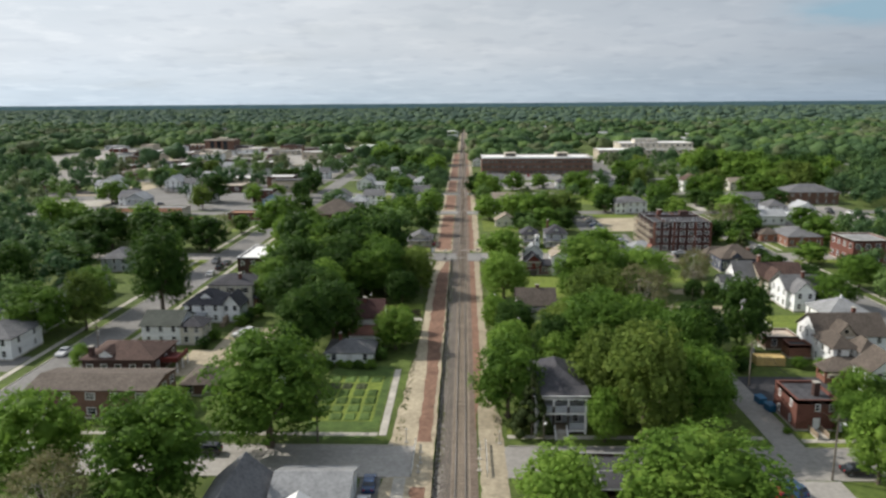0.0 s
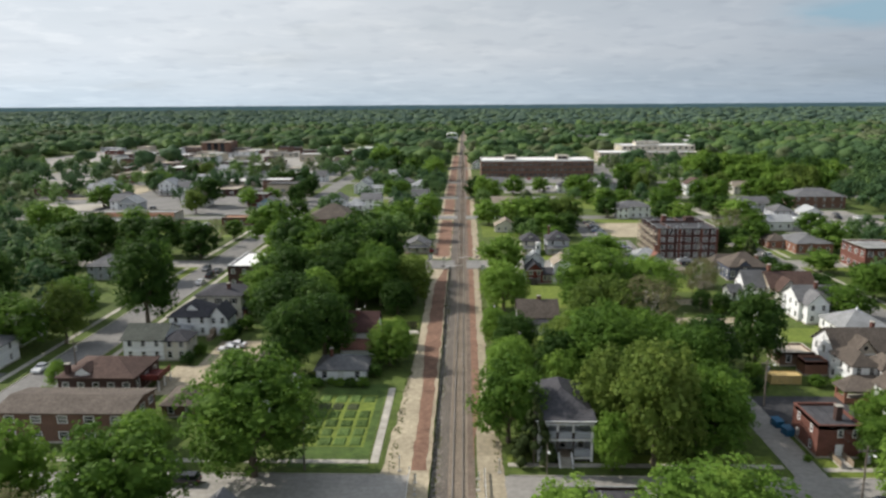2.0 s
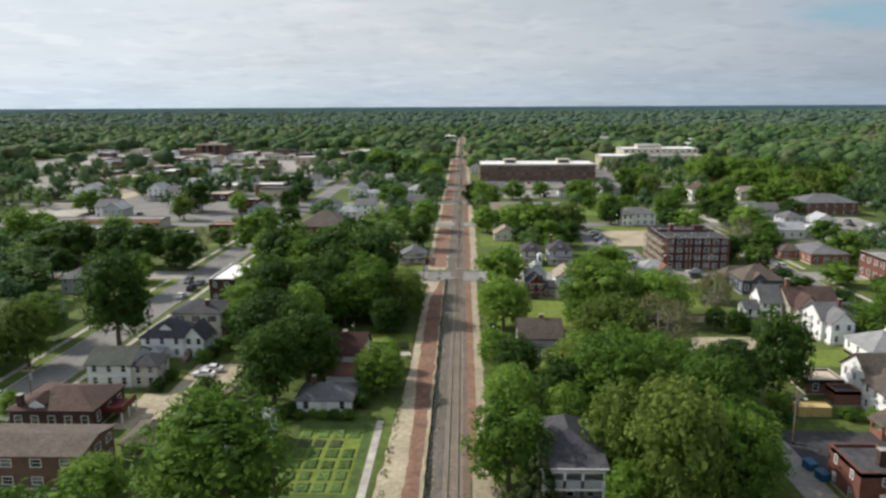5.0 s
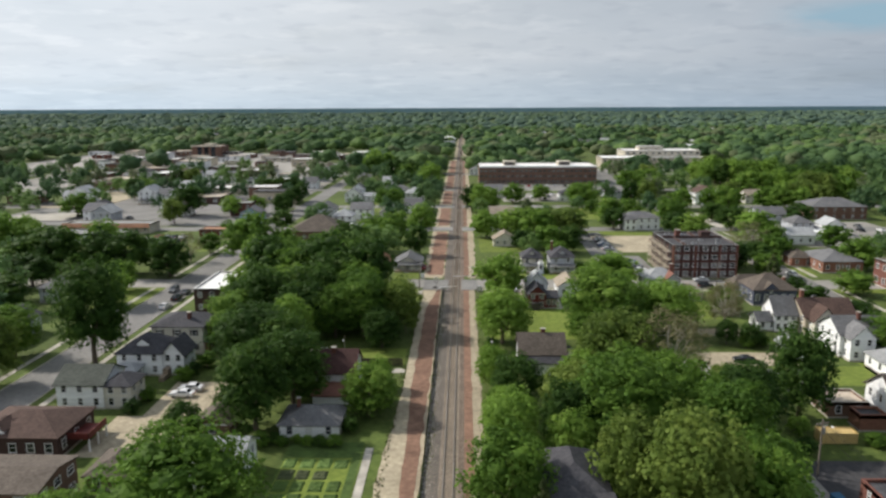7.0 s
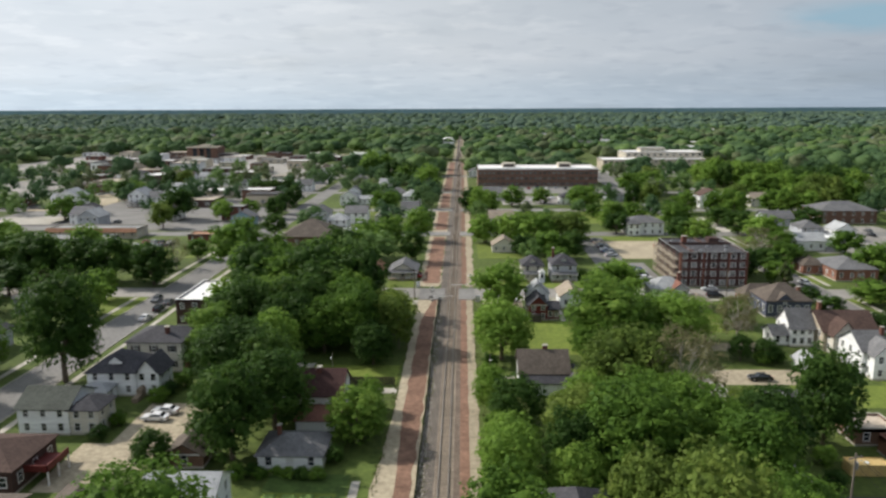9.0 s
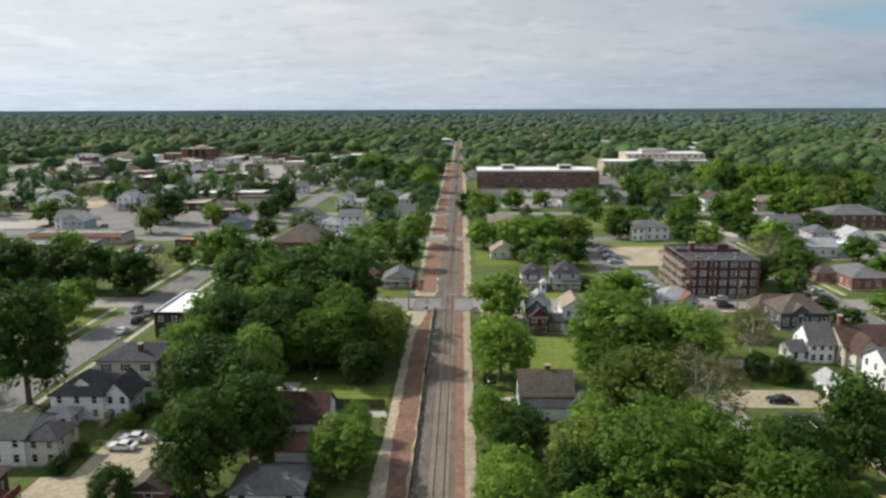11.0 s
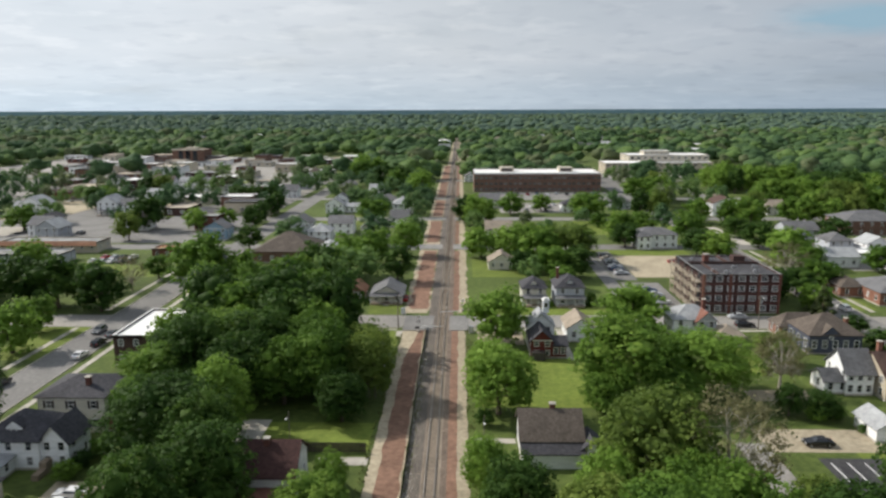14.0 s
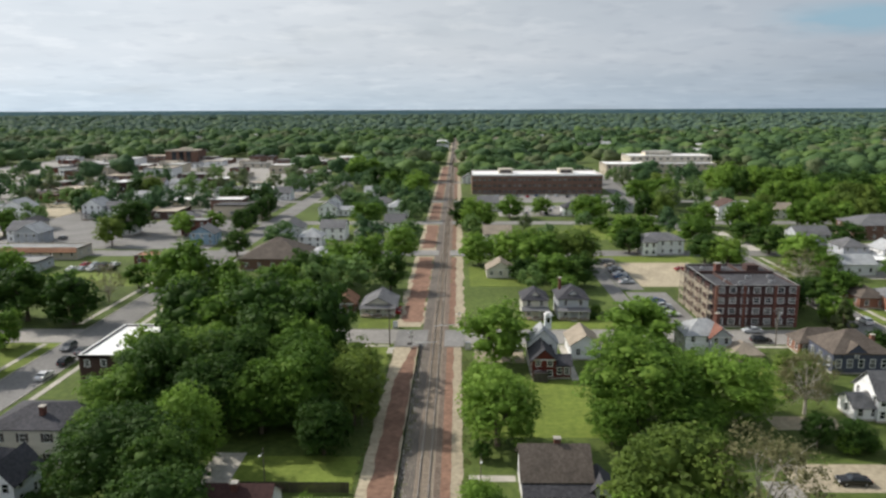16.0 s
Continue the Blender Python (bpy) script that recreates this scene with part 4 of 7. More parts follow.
part("porch_roof", Mb().slab([(71.0 - hx, 133.2 - hy, 2.6), (79.6 - hx, 133.2 - hy, 2.6), (79.6 - hx, 138.8 - hy, 3.7), (75.2 - hx, 138.8 - hy, 3.7)], 0.14).slab([(71.0 - hx, 137.6 - hy, 2.6), (71.0 - hx, 133.2 - hy, 2.6), (75.2 - hx, 138.8 - hy, 3.7)], 0.14), "shingle_brown", h, "brown shingled porch roof")
part("porch_wall", Mb().box(71.6 - hx, 133.8 - hy, 0, 79.4 - hx, 134.1 - hy, 1.0).box(71.6 - hx, 134.1 - hy, 0, 71.9 - hx, 137.2 - hy, 1.0), "brick_orange", h, "low orange brick porch wall")
part("porch_deck", Mb().box(71.9 - hx, 134.1 - hy, 0, 79.4 - hx, 137.2 - hy, 0.5), "concrete", h)
for px_, py_ in ((71.75, 133.95), (75.5, 133.95), (79.2, 133.95), (71.75, 137.0)):
    part("porch_post", Mb().box(px_ - hx - 0.22, py_ - hy - 0.22, 0, px_ - hx + 0.22, py_ - hy + 0.22, 2.52), "brick_orange", h, "square orange brick porch pier")
chimney(h, 2.6, 1.0, 9.8, 0.7)
h, a, b = house(75.9, 83.2, 126.6, 132.4, 5.2, 3.2, "y", "siding_white", "shingle_brown", "white two-storey house with brown gabled roof", cols=(2, 3), storeys=2)
h, a, b = house(70.6, 75.2, 147.4, 151.0, 3.0, 0, "flat", "brick_orange", "membrane_dark", "low orange brick shed with a flat dark roof", name="shed", category="shed", cols=(0, 0), storeys=1, cope="brick_orange")
h, a, b = house(89.0, 100.2, 168.8, 180.0, 3.0, 3.2, "hip", "siding_white", "shingle_silver", "white pavilion-like house with a pale silver pyramid roof", cols=(4, 3), storeys=1)
part("roof_cap", Mb().tube((0, 0, 5.9), (0, 0, 6.7), 0.55, 0.12), "metal_grey", h)
h, a, b = house(68.0, 75.0, 152.8, 159.0, 3.0, 0, "flat", "siding_brown", "membrane_tan", "dark garage with a flat tan roof", name="garage", category="garage", cols=(2, 1), storeys=1)
h, a, b = house(85.8, 95.2, 184.5, 194.0, 5.4, 2.9, "x", "siding_white", "shingle_grey", "white two-storey house with grey cross-gabled roof", cols=(3, 3), storeys=2)
block(h, -1.2, -b - 0.6, 5.2, 4.4, 5.4, 2.6, "y", "siding_white", "shingle_grey", cols=(2, 1), storeys=2)
chimney(h, 0.8, -1.0, 9.2, 0.7)
porch(h, 1.8, a, -b - 2.0, -b, 2.6, "shingle_grey", posts=3)
h, a, b = house(85.2, 97.2, 199.5, 210.0, 4.8, 3.4, "x", "siding_tan", "shingle_red", "tan house with steep dark red roof and front gable", cols=(4, 3), storeys=2)
block(h, -2.6, -b - 0.8, 5.0, 4.0, 4.8, 3.0, "y", "siding_cream", "shingle_red", cols=(2, 1), storeys=2)
chimney(h, -4.8, 0.4, 10.0, 0.8, "brick_orange")
h, a, b = house(79.4, 84.6, 202.5, 210.5, 4.6, 3.6, "x", "siding_white", "shingle_grey", "white house with steep grey roof and gable", cols=(3, 3), storeys=2)
block(h, -a - 1.4, -b + 3.4, 4.6, 5.4, 2.8, 1.6, "x", "siding_white", "shingle_grey", cols=(2, 1), storeys=1)
h, a, b = house(74.0, 78.4, 182.4, 189.0, 2.7, 1.5, "y", "siding_white", "shingle_pale", "white garage with pale gabled roof", name="garage", category="garage", cols=(1, 1), storeys=1)
h, a, b = house(83.4, 95.0, 226.0, 236.5, 4.6, 3.6, "hip", "siding_navy", "shingle_brown", "navy house with broad brown hipped roof and front dormer", cols=(5, 3), storeys=1, win=(1.0, 1.7))
dormer(h, -1.2, -b - 0.2, 3.6, 5.2, 5.0, 0.7, 2.2, "siding_navy", "shingle_brown")
chimney(h, 3.6, -1.8, 7.4, 0.8, "brick_orange")
h, a, b = house(82.0, 92.6, 237.6, 243.6, 3.0, 2.6, "hip", "brick_orange", "shingle_brown", "orange brick cottage with brown hipped roof", cols=(4, 2), storeys=1, win=(1.1, 1.4))
h, a, b = house(15.4, 24.8, 175.0, 183.6, 4.0, 3.2, "x", "siding_white", "shingle_brown", "white house with brown-grey gabled roof and lean-to", cols=(3, 2), storeys=1)
block(h, a + 1.3, -b + 1.0, 3.0, 4.6, 3.2, 1.3, "y", "siding_white", "shingle_dark", cols=(1, 1), storeys=1)
part("front_roof", Mb().slab([(-a - 0.3, -b - 2.4, 2.5), (a + 0.3, -b - 2.4, 2.5), (a + 0.3, -b + 0.1, 3.7), (-a - 0.3, -b + 0.1, 3.7)], 0.15), "shingle_dark", h)
part("front_room", Mb().box(-a, -b - 2.1, 0, a, -b, 2.5), "siding_white", h)
for x in (-3.0, 0.0, 3.0):
    window(h, pose(x, -b - 2.12, 0.9, 0, 0, 180), 0.9, 1.2, "trim_white")
chimney(h, 0.5, 0.4, 7.8, 0.9)
h, a, b = house(21.4, 26.2, 222.5, 230.0, 4.3, 2.2, "y", "paint_red", "shingle_dark", "small dark red house with dark gabled roof and white wing", cols=(2, 3), storeys=2, win=(0.9, 1.2))
block(h, a + 1.5, -b + 2.6, 3.0, 4.6, 3.2, 1.4, "x", "paint_red", "shingle_dark", cols=(2, 1), storeys=1)
block(h, 0.6, b + 2.8, 6.0, 5.6, 5.4, 2.8, "y", "siding_white", "shingle_pale", cols=(2, 2), storeys=2)
cup = part("cupola", Mb().box(1.4, b + 4.2, 7.0, 2.8, b + 5.6, 10.0), "siding_white", h, "small white square cupola")
part("cupola_roof", Mb().slab([(1.2, b + 4.0, 10.15), (3.0, b + 4.0, 10.15), (3.0, b + 5.8, 10.15), (1.2, b + 5.8, 10.15)], 0.15).box(1.6, b + 4.4, 10.15, 2.6, b + 5.4, 10.6), "membrane_white", cup)
part("cupola_window", Mb().box(1.75, b + 4.15, 8.4, 2.45, b + 4.195, 9.5), "glass", cup)
part("lean_to", Mb().box(-a + 0.2, -b - 1.6, 0, -a + 3.0, -b - 0.02, 1.9), "trim_dark", h)
h, a, b = house(31.0, 37.4, 234.0, 243.0, 3.6, 2.2, "y", "siding_white", "shingle_tan", "white house with tan gabled roof", cols=(2, 3), storeys=1)
h, a, b = house(23.2, 29.8, 266.0, 274.5, 5.0, 2.4, "hip", "siding_cream", "shingle_dark", "cream two-storey house with grey hipped roof and front porch", cols=(2, 3), storeys=2)
dormer(h, 0.0, -b + 0.9, 5.5, 1.8, 2.4, 0.7, 0.7, "siding_cream", "shingle_dark")
porch(h, -a, a, -b - 2.0, -b, 2.6, "shingle_grey", posts=4)
h, a, b = house(32.4, 40.2, 265.5, 275.0, 5.4, 2.7, "hip", "siding_grey", "shingle_dark", "blue-grey two-storey house with hipped roof, dormer and porch", cols=(2, 3), storeys=2)
dormer(h, 0.0, -b + 0.9, 5.9, 2.2, 2.6, 0.7, 0.8, "siding_grey", "shingle_dark")
chimney(h, -a + 1.2, 2.0, 9.4, 0.7)
porch(h, -a, a, -b - 2.0, -b, 2.6, "shingle_grey", posts=4)
h, a, b = house(56.6, 66.4, 236.8, 245.4, 4.9, 2.6, "hip", "siding_white", "shingle_pale", "pale two-storey house with grey roof and red front slope", cols=(3, 3), storeys=2)
block(h, 2.4, -b + 0.6, 4.4, 4.0, 5.0, 2.0, "y", "siding_grey", "shingle_rust", cols=(2, 1), storeys=2)
chimney(h, 3.8, 1.5, 8.2, 0.8)
h, a, b = house(64.8, 71.2, 231.0, 238.0, 2.5, 1.8, "hip", "siding_tan", "shingle_tan", "small tan garage with hipped roof", name="garage", category="garage", cols=(1, 1), storeys=1)

h, a, b = house(15.6, 24.4, 311.0, 319.0, 3.0, 2.6, "y", "siding_cream", "shingle_tan", "small cream cottage with tan gabled roof", cols=(3, 2), storeys=1)

# the brick apartment block
DARK_PANES[0] = 0.4
h, a, b = house(70.2, 90.8, 258.5, 283.5, 10.7, 0, "flat", "brick_maroon", "membrane_dark", "dark red brick four-storey apartment block with flat roof", name="apartment_block", category="building", cols=(7, 0), storeys=4, win=(1.5, 1.3), sides="s")
DARK_PANES[0] = 0.6
for st in range(4):
    z = 0.4 + 2.6 * st
    for c in range(4):
        yy = -b + 3.1 + c * 6.25
        bal = part("balcony", Mb().box(-a - 1.6, yy - 2.0, z, -a - 0.02, yy + 2.0, z + 0.18), "siding_tan", h, "tan wooden balcony")
        rl = Mb().box(-a - 1.6, yy - 2.0, z + 1.0, -a - 1.52, yy + 2.0, z + 1.08).box(-a - 1.52, yy - 2.0, z + 1.0, -a, yy - 1.92, z + 1.08).box(-a - 1.52, yy + 1.92, z + 1.0, -a, yy + 2.0, z + 1.08)
        for k in range(14):
            q = yy - 1.95 + 0.3 * k
            rl.box(-a - 1.59, q - 0.05, z + 0.18, -a - 1.53, q + 0.05, z + 1.0)
        part("balcony_rail", rl, "siding_tan", bal)
        part("balcony_door", Mb().box(-a - 0.05, yy - 0.9, z + 0.18, -a - 0.01, yy + 0.9, z + 2.2), "glass", h)
for c in range(4):
    for sg in (-1.9, 1.9):
        part("balcony_post", Mb().box(-a - 1.58, -b + 3.1 + c * 6.25 + sg - 0.1, 0, -a - 1.4, -b + 3.1 + c * 6.25 + sg + 0.1, 10.3), "siding_tan", h)
for x in (-a + 0.35, -3.0, 4.6, a - 0.35):
    part("pilaster", Mb().box(x - 0.35, -b - 0.22, 0, x + 0.35, -b - 0.01, 10.7), "brick_orange" if x < -8 else "brick_red", h)
for zz in (2.75, 5.4, 8.05):
    part("string_course", Mb().box(-a - 0.04, -b - 0.06, zz - 0.08, a + 0.04, -b - 0.012, zz + 0.08), "brick_red", h)
chimney(h, -4.6, 3.0, 13.0, 1.5, "brick_red")
part("fire_wall", Mb().box(-a + 0.4, 2.0, 10.3, a - 0.4, 2.35, 11.1), "brick_dark", h)
part("fire_wall", Mb().box(1.4, 2.4, 10.3, 1.7, b - 0.4, 11.0), "brick_dark", h)
part("fire_wall", Mb().box(-6.2, -b + 0.4, 10.3, -5.9, 1.9, 10.95), "brick_dark", h)
part("stair_house", Mb().box(4.0, 5.0, 10.3, 7.2, 8.2, 12.0), "brick_dark", h)
for x, y in ((-6, -7), (-2, 7), (1, -3), (6, 9), (5, -8), (-7, 8), (7, -2), (-3, -9)):
    part("roof_vent", Mb().box(x - 0.35, y - 0.35, 10.3, x + 0.35, y + 0.35, 11.0), "metal_grey", h)
    part("vent_pipe", Mb().tube((x + 1, y, 10.3), (x + 1, y, 11.2), 0.12, 0.12), "metal_grey", h)

# beyond the second street
h, a, b = house(-19.4, -10.4, 268.0, 279.0, 2.7, 2.4, "y", "siding_cream", "shingle_grey", "small pale bungalow with grey gabled roof and porch", cols=(3, 3), storeys=1)
porch(h, -a, a, -b - 2.0, -b, 2.5, "shingle_grey", posts=4)
h, a, b = house(-27.0, -21.6, 271.0, 279.0, 2.6, 2.2, "y", "siding_brown", "shingle_orange", "small house with an orange-brown roof", cols=(2, 2), storeys=1)
h, a, b = house(-68.0, -46.0, 322.0, 343.0, 4.2, 5.6, "hip", "brick_brown", "shingle_brown", "church hall with a broad brown pitched roof", name="church_hall", category="building", cols=(5, 5), storeys=1)
block(h, a + 3.0, 4.0, 8.0, 14.0, 3.6, 1.6, "hip", "siding_white", "shingle_pale", cols=(3, 4), storeys=1)
h, a, b = house(-74.5, -67.0, 287.0, 299.0, 4.0, 3.8, "y", "siding_tan", "shingle_grey", "tan house with steep grey roof", cols=(2, 3), storeys=2)
h, a, b = house(-172.0, -133.4, 339.6, 351.0, 4.2, 0, "flat", "stucco", "membrane_grey", "long low motel with an orange mansard band", name="motel", category="building", cols=(10, 2), storeys=1)
part("mansard", Mb().slab([(-a - 0.6, -b - 1.4, 3.0), (a + 0.6, -b - 1.4, 3.0), (a, -b, 4.6), (-a, -b, 4.6)], 0.15), "shingle_orange", h, "orange shingled mansard band")
h, a, b = house(-174.0, -136.0, 318.0, 329.0, 3.8, 0, "flat", "siding_grey", "membrane_grey", "low grey building with flat roof", name="low_building", category="building", cols=(6, 2), storeys=1)
h, a, b = house(-108.0, -93.0, 330.0, 338.0, 3.6, 0, "flat", "brick_red", "shingle_orange", "low shop with orange-red roof", name="shop", category="building", cols=(4, 2), storeys=1)
h, a, b = house(74.5, 90.2, 348.6, 359.0, 5.6, 2.2, "hip", "siding_white", "shingle_grey", "white two-storey house with grey hipped roof", cols=(5, 3), storeys=2)
block(h, -a + 2.6, -b - 0.9, 5.0, 3.0, 5.3, 1.4, "hip", "siding_white", "shingle_grey", cols=(2, 1), storeys=2)
h, a, b = house(15.0, 97.0, 540.0, 574.0, 12.4, 0, "flat", "brick_brown", "membrane_white", "long brown brick office building with white flat roof", name="office_building", category="building", cols=(0, 0), storeys=3, sides="")
for st in range(3):
    for c in range(26):
        x = -a + 2 * a * (c + 0.5) / 26
        part("window_bay", Mb().box(x - 1.1, -b - 0.10, 1.2 + 3.7 * st, x + 1.1, -b - 0.02, 2.55 + 3.7 * st), "curtain_glass", h)
part("roof_edge", Mb().box(-a - 0.3, -b - 0.35, 11.6, a + 0.3, -b - 0.02, 12.6), "trim_white", h)
for x in (-19, 20):
    ph = part("penthouse", Mb().box(x - 4.5, -4, 11.5, x + 4.5, 5, 15.0), "stucco", h)
    part("louvre", Mb().box(x - 3.5, -4.2, 12.4, x + 3.5, -4.0, 14.4), "trim_dark", ph)
h, a, b = house(-291.0, -258.0, 815.0, 840.0, 12.6, 0, "flat", "brick_brown", "membrane_tan", "brown brick office tower with pale flat roof", name="office_tower", category="building", cols=(0, 0), storeys=4, sides="")
for c in range(3):
    part("window_strip", Mb().box(-a + 6.5 + c * 7.4, -b - 0.25, 0.8, -a + 11 + c * 7.4, -b - 0.02, 11.4), "glass", h)
block(h, a + 9.0, -2.0, 18.0, 20.0, 5.6, 0, "flat", "brick_dark", "membrane_grey", cols=(4, 0), storeys=1, sides="s", win=(2.6, 2.0))
block(h, -a - 12.0, 0.0, 24.0, 22.0, 7.0, 0, "flat", "brick_brown", "membrane_tan", cols=(5, 0), storeys=2, sides="s", win=(2.4, 1.4))
part("roof_edge", Mb().box(-a - 0.6, -b - 0.6, 11.8, a + 0.6, -b - 0.05, 13.0), "stucco", h)
part("penthouse", Mb().box(-5, -4, 12, 5, 6, 14.6), "stucco", h)
h, a, b = house(124.0, 158.0, 663.0, 692.0, 9.4, 0, "flat", "siding_tan", "membrane_white", "cream school building with stepped flat white roofs", name="school_building", category="building", cols=(7, 4), storeys=2, win=(2.0, 1.6))
block(h, 43.0, 34.0, 68.0, 34.0, 13.6, 0, "flat", "stucco", "membrane_white", cols=(12, 3), storeys=3, win=(2.4, 1.6))
block(h, 46.0, 8.0, 58.0, 16.0, 8.6, 0, "flat", "siding_tan", "membrane_white", cols=(10, 2), storeys=2, win=(2.0, 1.6))
block(h, 36.0, 38.0, 22.0, 14.0, 16.6, 0, "flat", "stucco", "membrane_white", cols=(5, 0), storeys=4, sides="s")
h, a, b = house(-64.4, -55.0, 444.0, 453.0, 5.0, 3.0, "y", "siding_white", "shingle_pale", "white house with pale grey gabled roof", cols=(3, 2), storeys=2)
block(h, a + 4.0, 1.5, 8.0, 6.0, 3.4, 1.6, "x", "siding_white", "shingle_pale", cols=(3, 2), storeys=1)
block(h, 2.0, b + 2.5, 7.0, 6.0, 7.4, 2.4, "y", "siding_white", "shingle_grey", cols=(2, 2), storeys=2)
h, a, b = house(130.0, 143.0, 237.0, 252.0, 8.0, 0, "flat", "brick_red", "membrane_grey", "red brick two-storey building with flat grey roof", name="brick_building", category="building", cols=(4, 4), storeys=2, win=(1.5, 1.5))
h, a, b = house(121.5, 134.5, 266.0, 282.0, 4.0, 2.4, "hip", "brick_orange", "shingle_grey", "long orange brick house with grey hipped roof and brown-roofed wing", cols=(4, 4), storeys=1)
block(h, -a - 2.2, 6.0, 7.4, 9.0, 3.2, 2.2, "hip", "brick_orange", "shingle_brown", cols=(2, 2), storeys=1)
h, a, b = house(170.0, 196.0, 378.0, 396.0, 6.4, 3.4, "hip", "brick_brown", "shingle_grey", "brown brick building with grey hipped roof", name="brick_building", category="building", cols=(6, 4), storeys=2)
h, a, b = house(140.0, 153.0, 366.0, 378.0, 4.6, 2.8, "x", "siding_grey", "shingle_grey", "grey house with long grey roof", cols=(4, 3), storeys=2)
h, a, b = house(131.0, 141.5, 314.0, 323.0, 4.2, 2.4, "x", "siding_white", "shingle_pale", "white house with grey roof", cols=(3, 2), storeys=1)
h, a, b = house(143.0, 158.0, 322.0, 331.0, 3.6, 0, "flat", "siding_white", "membrane_white", "low white building with flat roof", name="low_building", category="building", cols=(4, 2), storeys=1)
h, a, b = house(132.0, 146.0, 432.0, 444.0, 6.8, 3.0, "y", "siding_white", "shingle_red", "white house with tall porch columns and dark red roof", cols=(3, 3), storeys=2)
for x in (-3.5, -1.2, 1.2, 3.5):
    part("column", Mb().tube((x, -b - 2.0, 0), (x, -b - 2.0, 5.2), 0.3, 0.25, 10), "trim_white", h)
part("portico", Mb().box(-4.4, -b - 2.6, 5.2, 4.4, -b, 6.0), "trim_white", h)

# landmarks of the town centre
h, a, b = house(-217.0, -205.0, 428.0, 440.0, 7.4, 3.6, "y", "siding_white", "shingle_pale", "tall white house with pale steep gabled roof", cols=(3, 3), storeys=3)
block(h, -a - 2.5, 2.0, 6.0, 8.0, 5.6, 2.4, "x", "siding_white", "shingle_pale", cols=(2, 2), storeys=2)
h, a, b = house(-181.0, -171.0, 436.0, 448.0, 7.0, 3.4, "y", "siding_white", "shingle_pale", "white three-gabled house with grey roof", cols=(3, 3), storeys=3)
block(h, a + 3.6, 1.0, 7.4, 9.0, 5.6, 2.8, "x", "siding_white", "shingle_grey", cols=(3, 2), storeys=2)
porch(h, -a, a, -b - 2.0, -b, 2.6, "shingle_grey", posts=4)
h, a, b = house(-190.0, -161.0, 508.0, 520.0, 4.2, 1.6, "x", "siding_white", "shingle_pale", "long low white building with pale roof", name="low_building", category="building", cols=(7, 2), storeys=1)
h, a, b = house(-247.0, -229.0, 499.0, 512.0, 5.2, 0, "flat", "brick_red", "shingle_maroon", "dark red building with maroon roof", name="shop", category="building", cols=(4, 2), storeys=1, win=(2.0, 1.6))
h, a, b = house(-113.5, -102.5, 388.6, 399.0, 7.0, 0, "flat", "brick_red", "membrane_grey", "dark red brick two-storey shop house", name="shop", category="building", cols=(3, 2), storeys=2)
h, a, b = house(-258.0, -240.0, 437.0, 448.0, 4.6, 0, "flat", "brick_brown", "membrane_grey", "low brown brick hall with flat roof", name="shop", category="building", cols=(4, 2), storeys=1)
h, a, b = house(-196.0, -180.0, 470.0, 481.0, 6.4, 0, "flat", "siding_white", "membrane_grey", "white two-storey block with dark flat roof", name="shop", category="building", cols=(5, 2), storeys=2)
TOWN_KEEP = [(-211, 434, 22, 16), (-173, 442, 24, 18), (-175, 514, 32, 16), (-238, 506, 22, 16), (-108, 394, 16, 14), (-249, 442, 22, 14), (-188, 475, 20, 14), (-152, 345, 44, 16), (-214, 450, 34, 40)]

# white and grey houses scattered among the trees, and the low shops of the centre
SPOTS = [(-100, 150, "siding_white", "shingle_grey"), (-104, 168, "siding_white", "shingle_grey"), (-106, 196, "siding_grey", "shingle_dark"), (-112, 232, "siding_grey", "shingle_grey"),
         (22, 470, "siding_cream", "shingle_grey"), (22, 372, "siding_cream", "shingle_tan"), (-30, 372, "siding_cream", "shingle_grey"), (-52, 366, "siding_white", "shingle_pale"), (-64, 384, "siding_grey", "shingle_grey"), (-22, 404, "siding_white", "shingle_grey"), (-46, 520, "siding_white", "shingle_pale"), (-66, 540, "siding_cream", "shingle_grey"), (-24, 640, "siding_white", "shingle_grey"), (-50, 590, "siding_tan", "shingle_brown"),
         (-46, 384, "siding_white", "shingle_grey"), (-24, 448, "siding_white", "shingle_pale"), (64, 450, "siding_white", "shingle_dark"), (-34, 470, "siding_white", "shingle_grey"),
         (14, 610, "siding_white", "shingle_grey"), (60, 600, "siding_white", "shingle_pale"), (-24, 590, "siding_cream", "shingle_pale"), (147, 470, "siding_white", "shingle_tan"), (92, 463, "siding_grey", "shingle_grey"), (149, 346, "siding_grey", "shingle_grey"), (160, 340, "siding_white", "shingle_pale"),
         (165, 440, "siding_cream", "shingle_tan"), (-140, 395, "siding_white", "shingle_grey"), (-148, 404, "siding_white", "shingle_pale"), (-168, 372, "siding_grey", "shingle_pale"), (-176, 380, "siding_white", "shingle_grey"),
         (-118, 410, "siding_white", "shingle_grey"), (-97, 372, "siding_blue", "shingle_grey")]
for k, (x, y, wl_, rf) in enumerate(SPOTS):
    hw, hd = random.uniform(4.0, 5.5), random.uniform(4.5, 6.0)
    col = wl_.split("_")[1]
    house(x - hw, x + hw, y - hd, y + hd, random.choice((4.6, 5.0, 5.4)), random.uniform(2.2, 3.2), random.choice(("x", "y", "hip")), wl_, rf,
          "%s two-storey house with %s roof" % (col, {"grey": "grey shingle", "dark": "dark shingle", "pale": "pale grey", "tan": "tan", "brown": "brown shingle"}[rf.split("_")[1]]), cols=(3, 2), storeys=2)
rs = random.Random(12)
SHOPS = list(TOWN_KEEP)
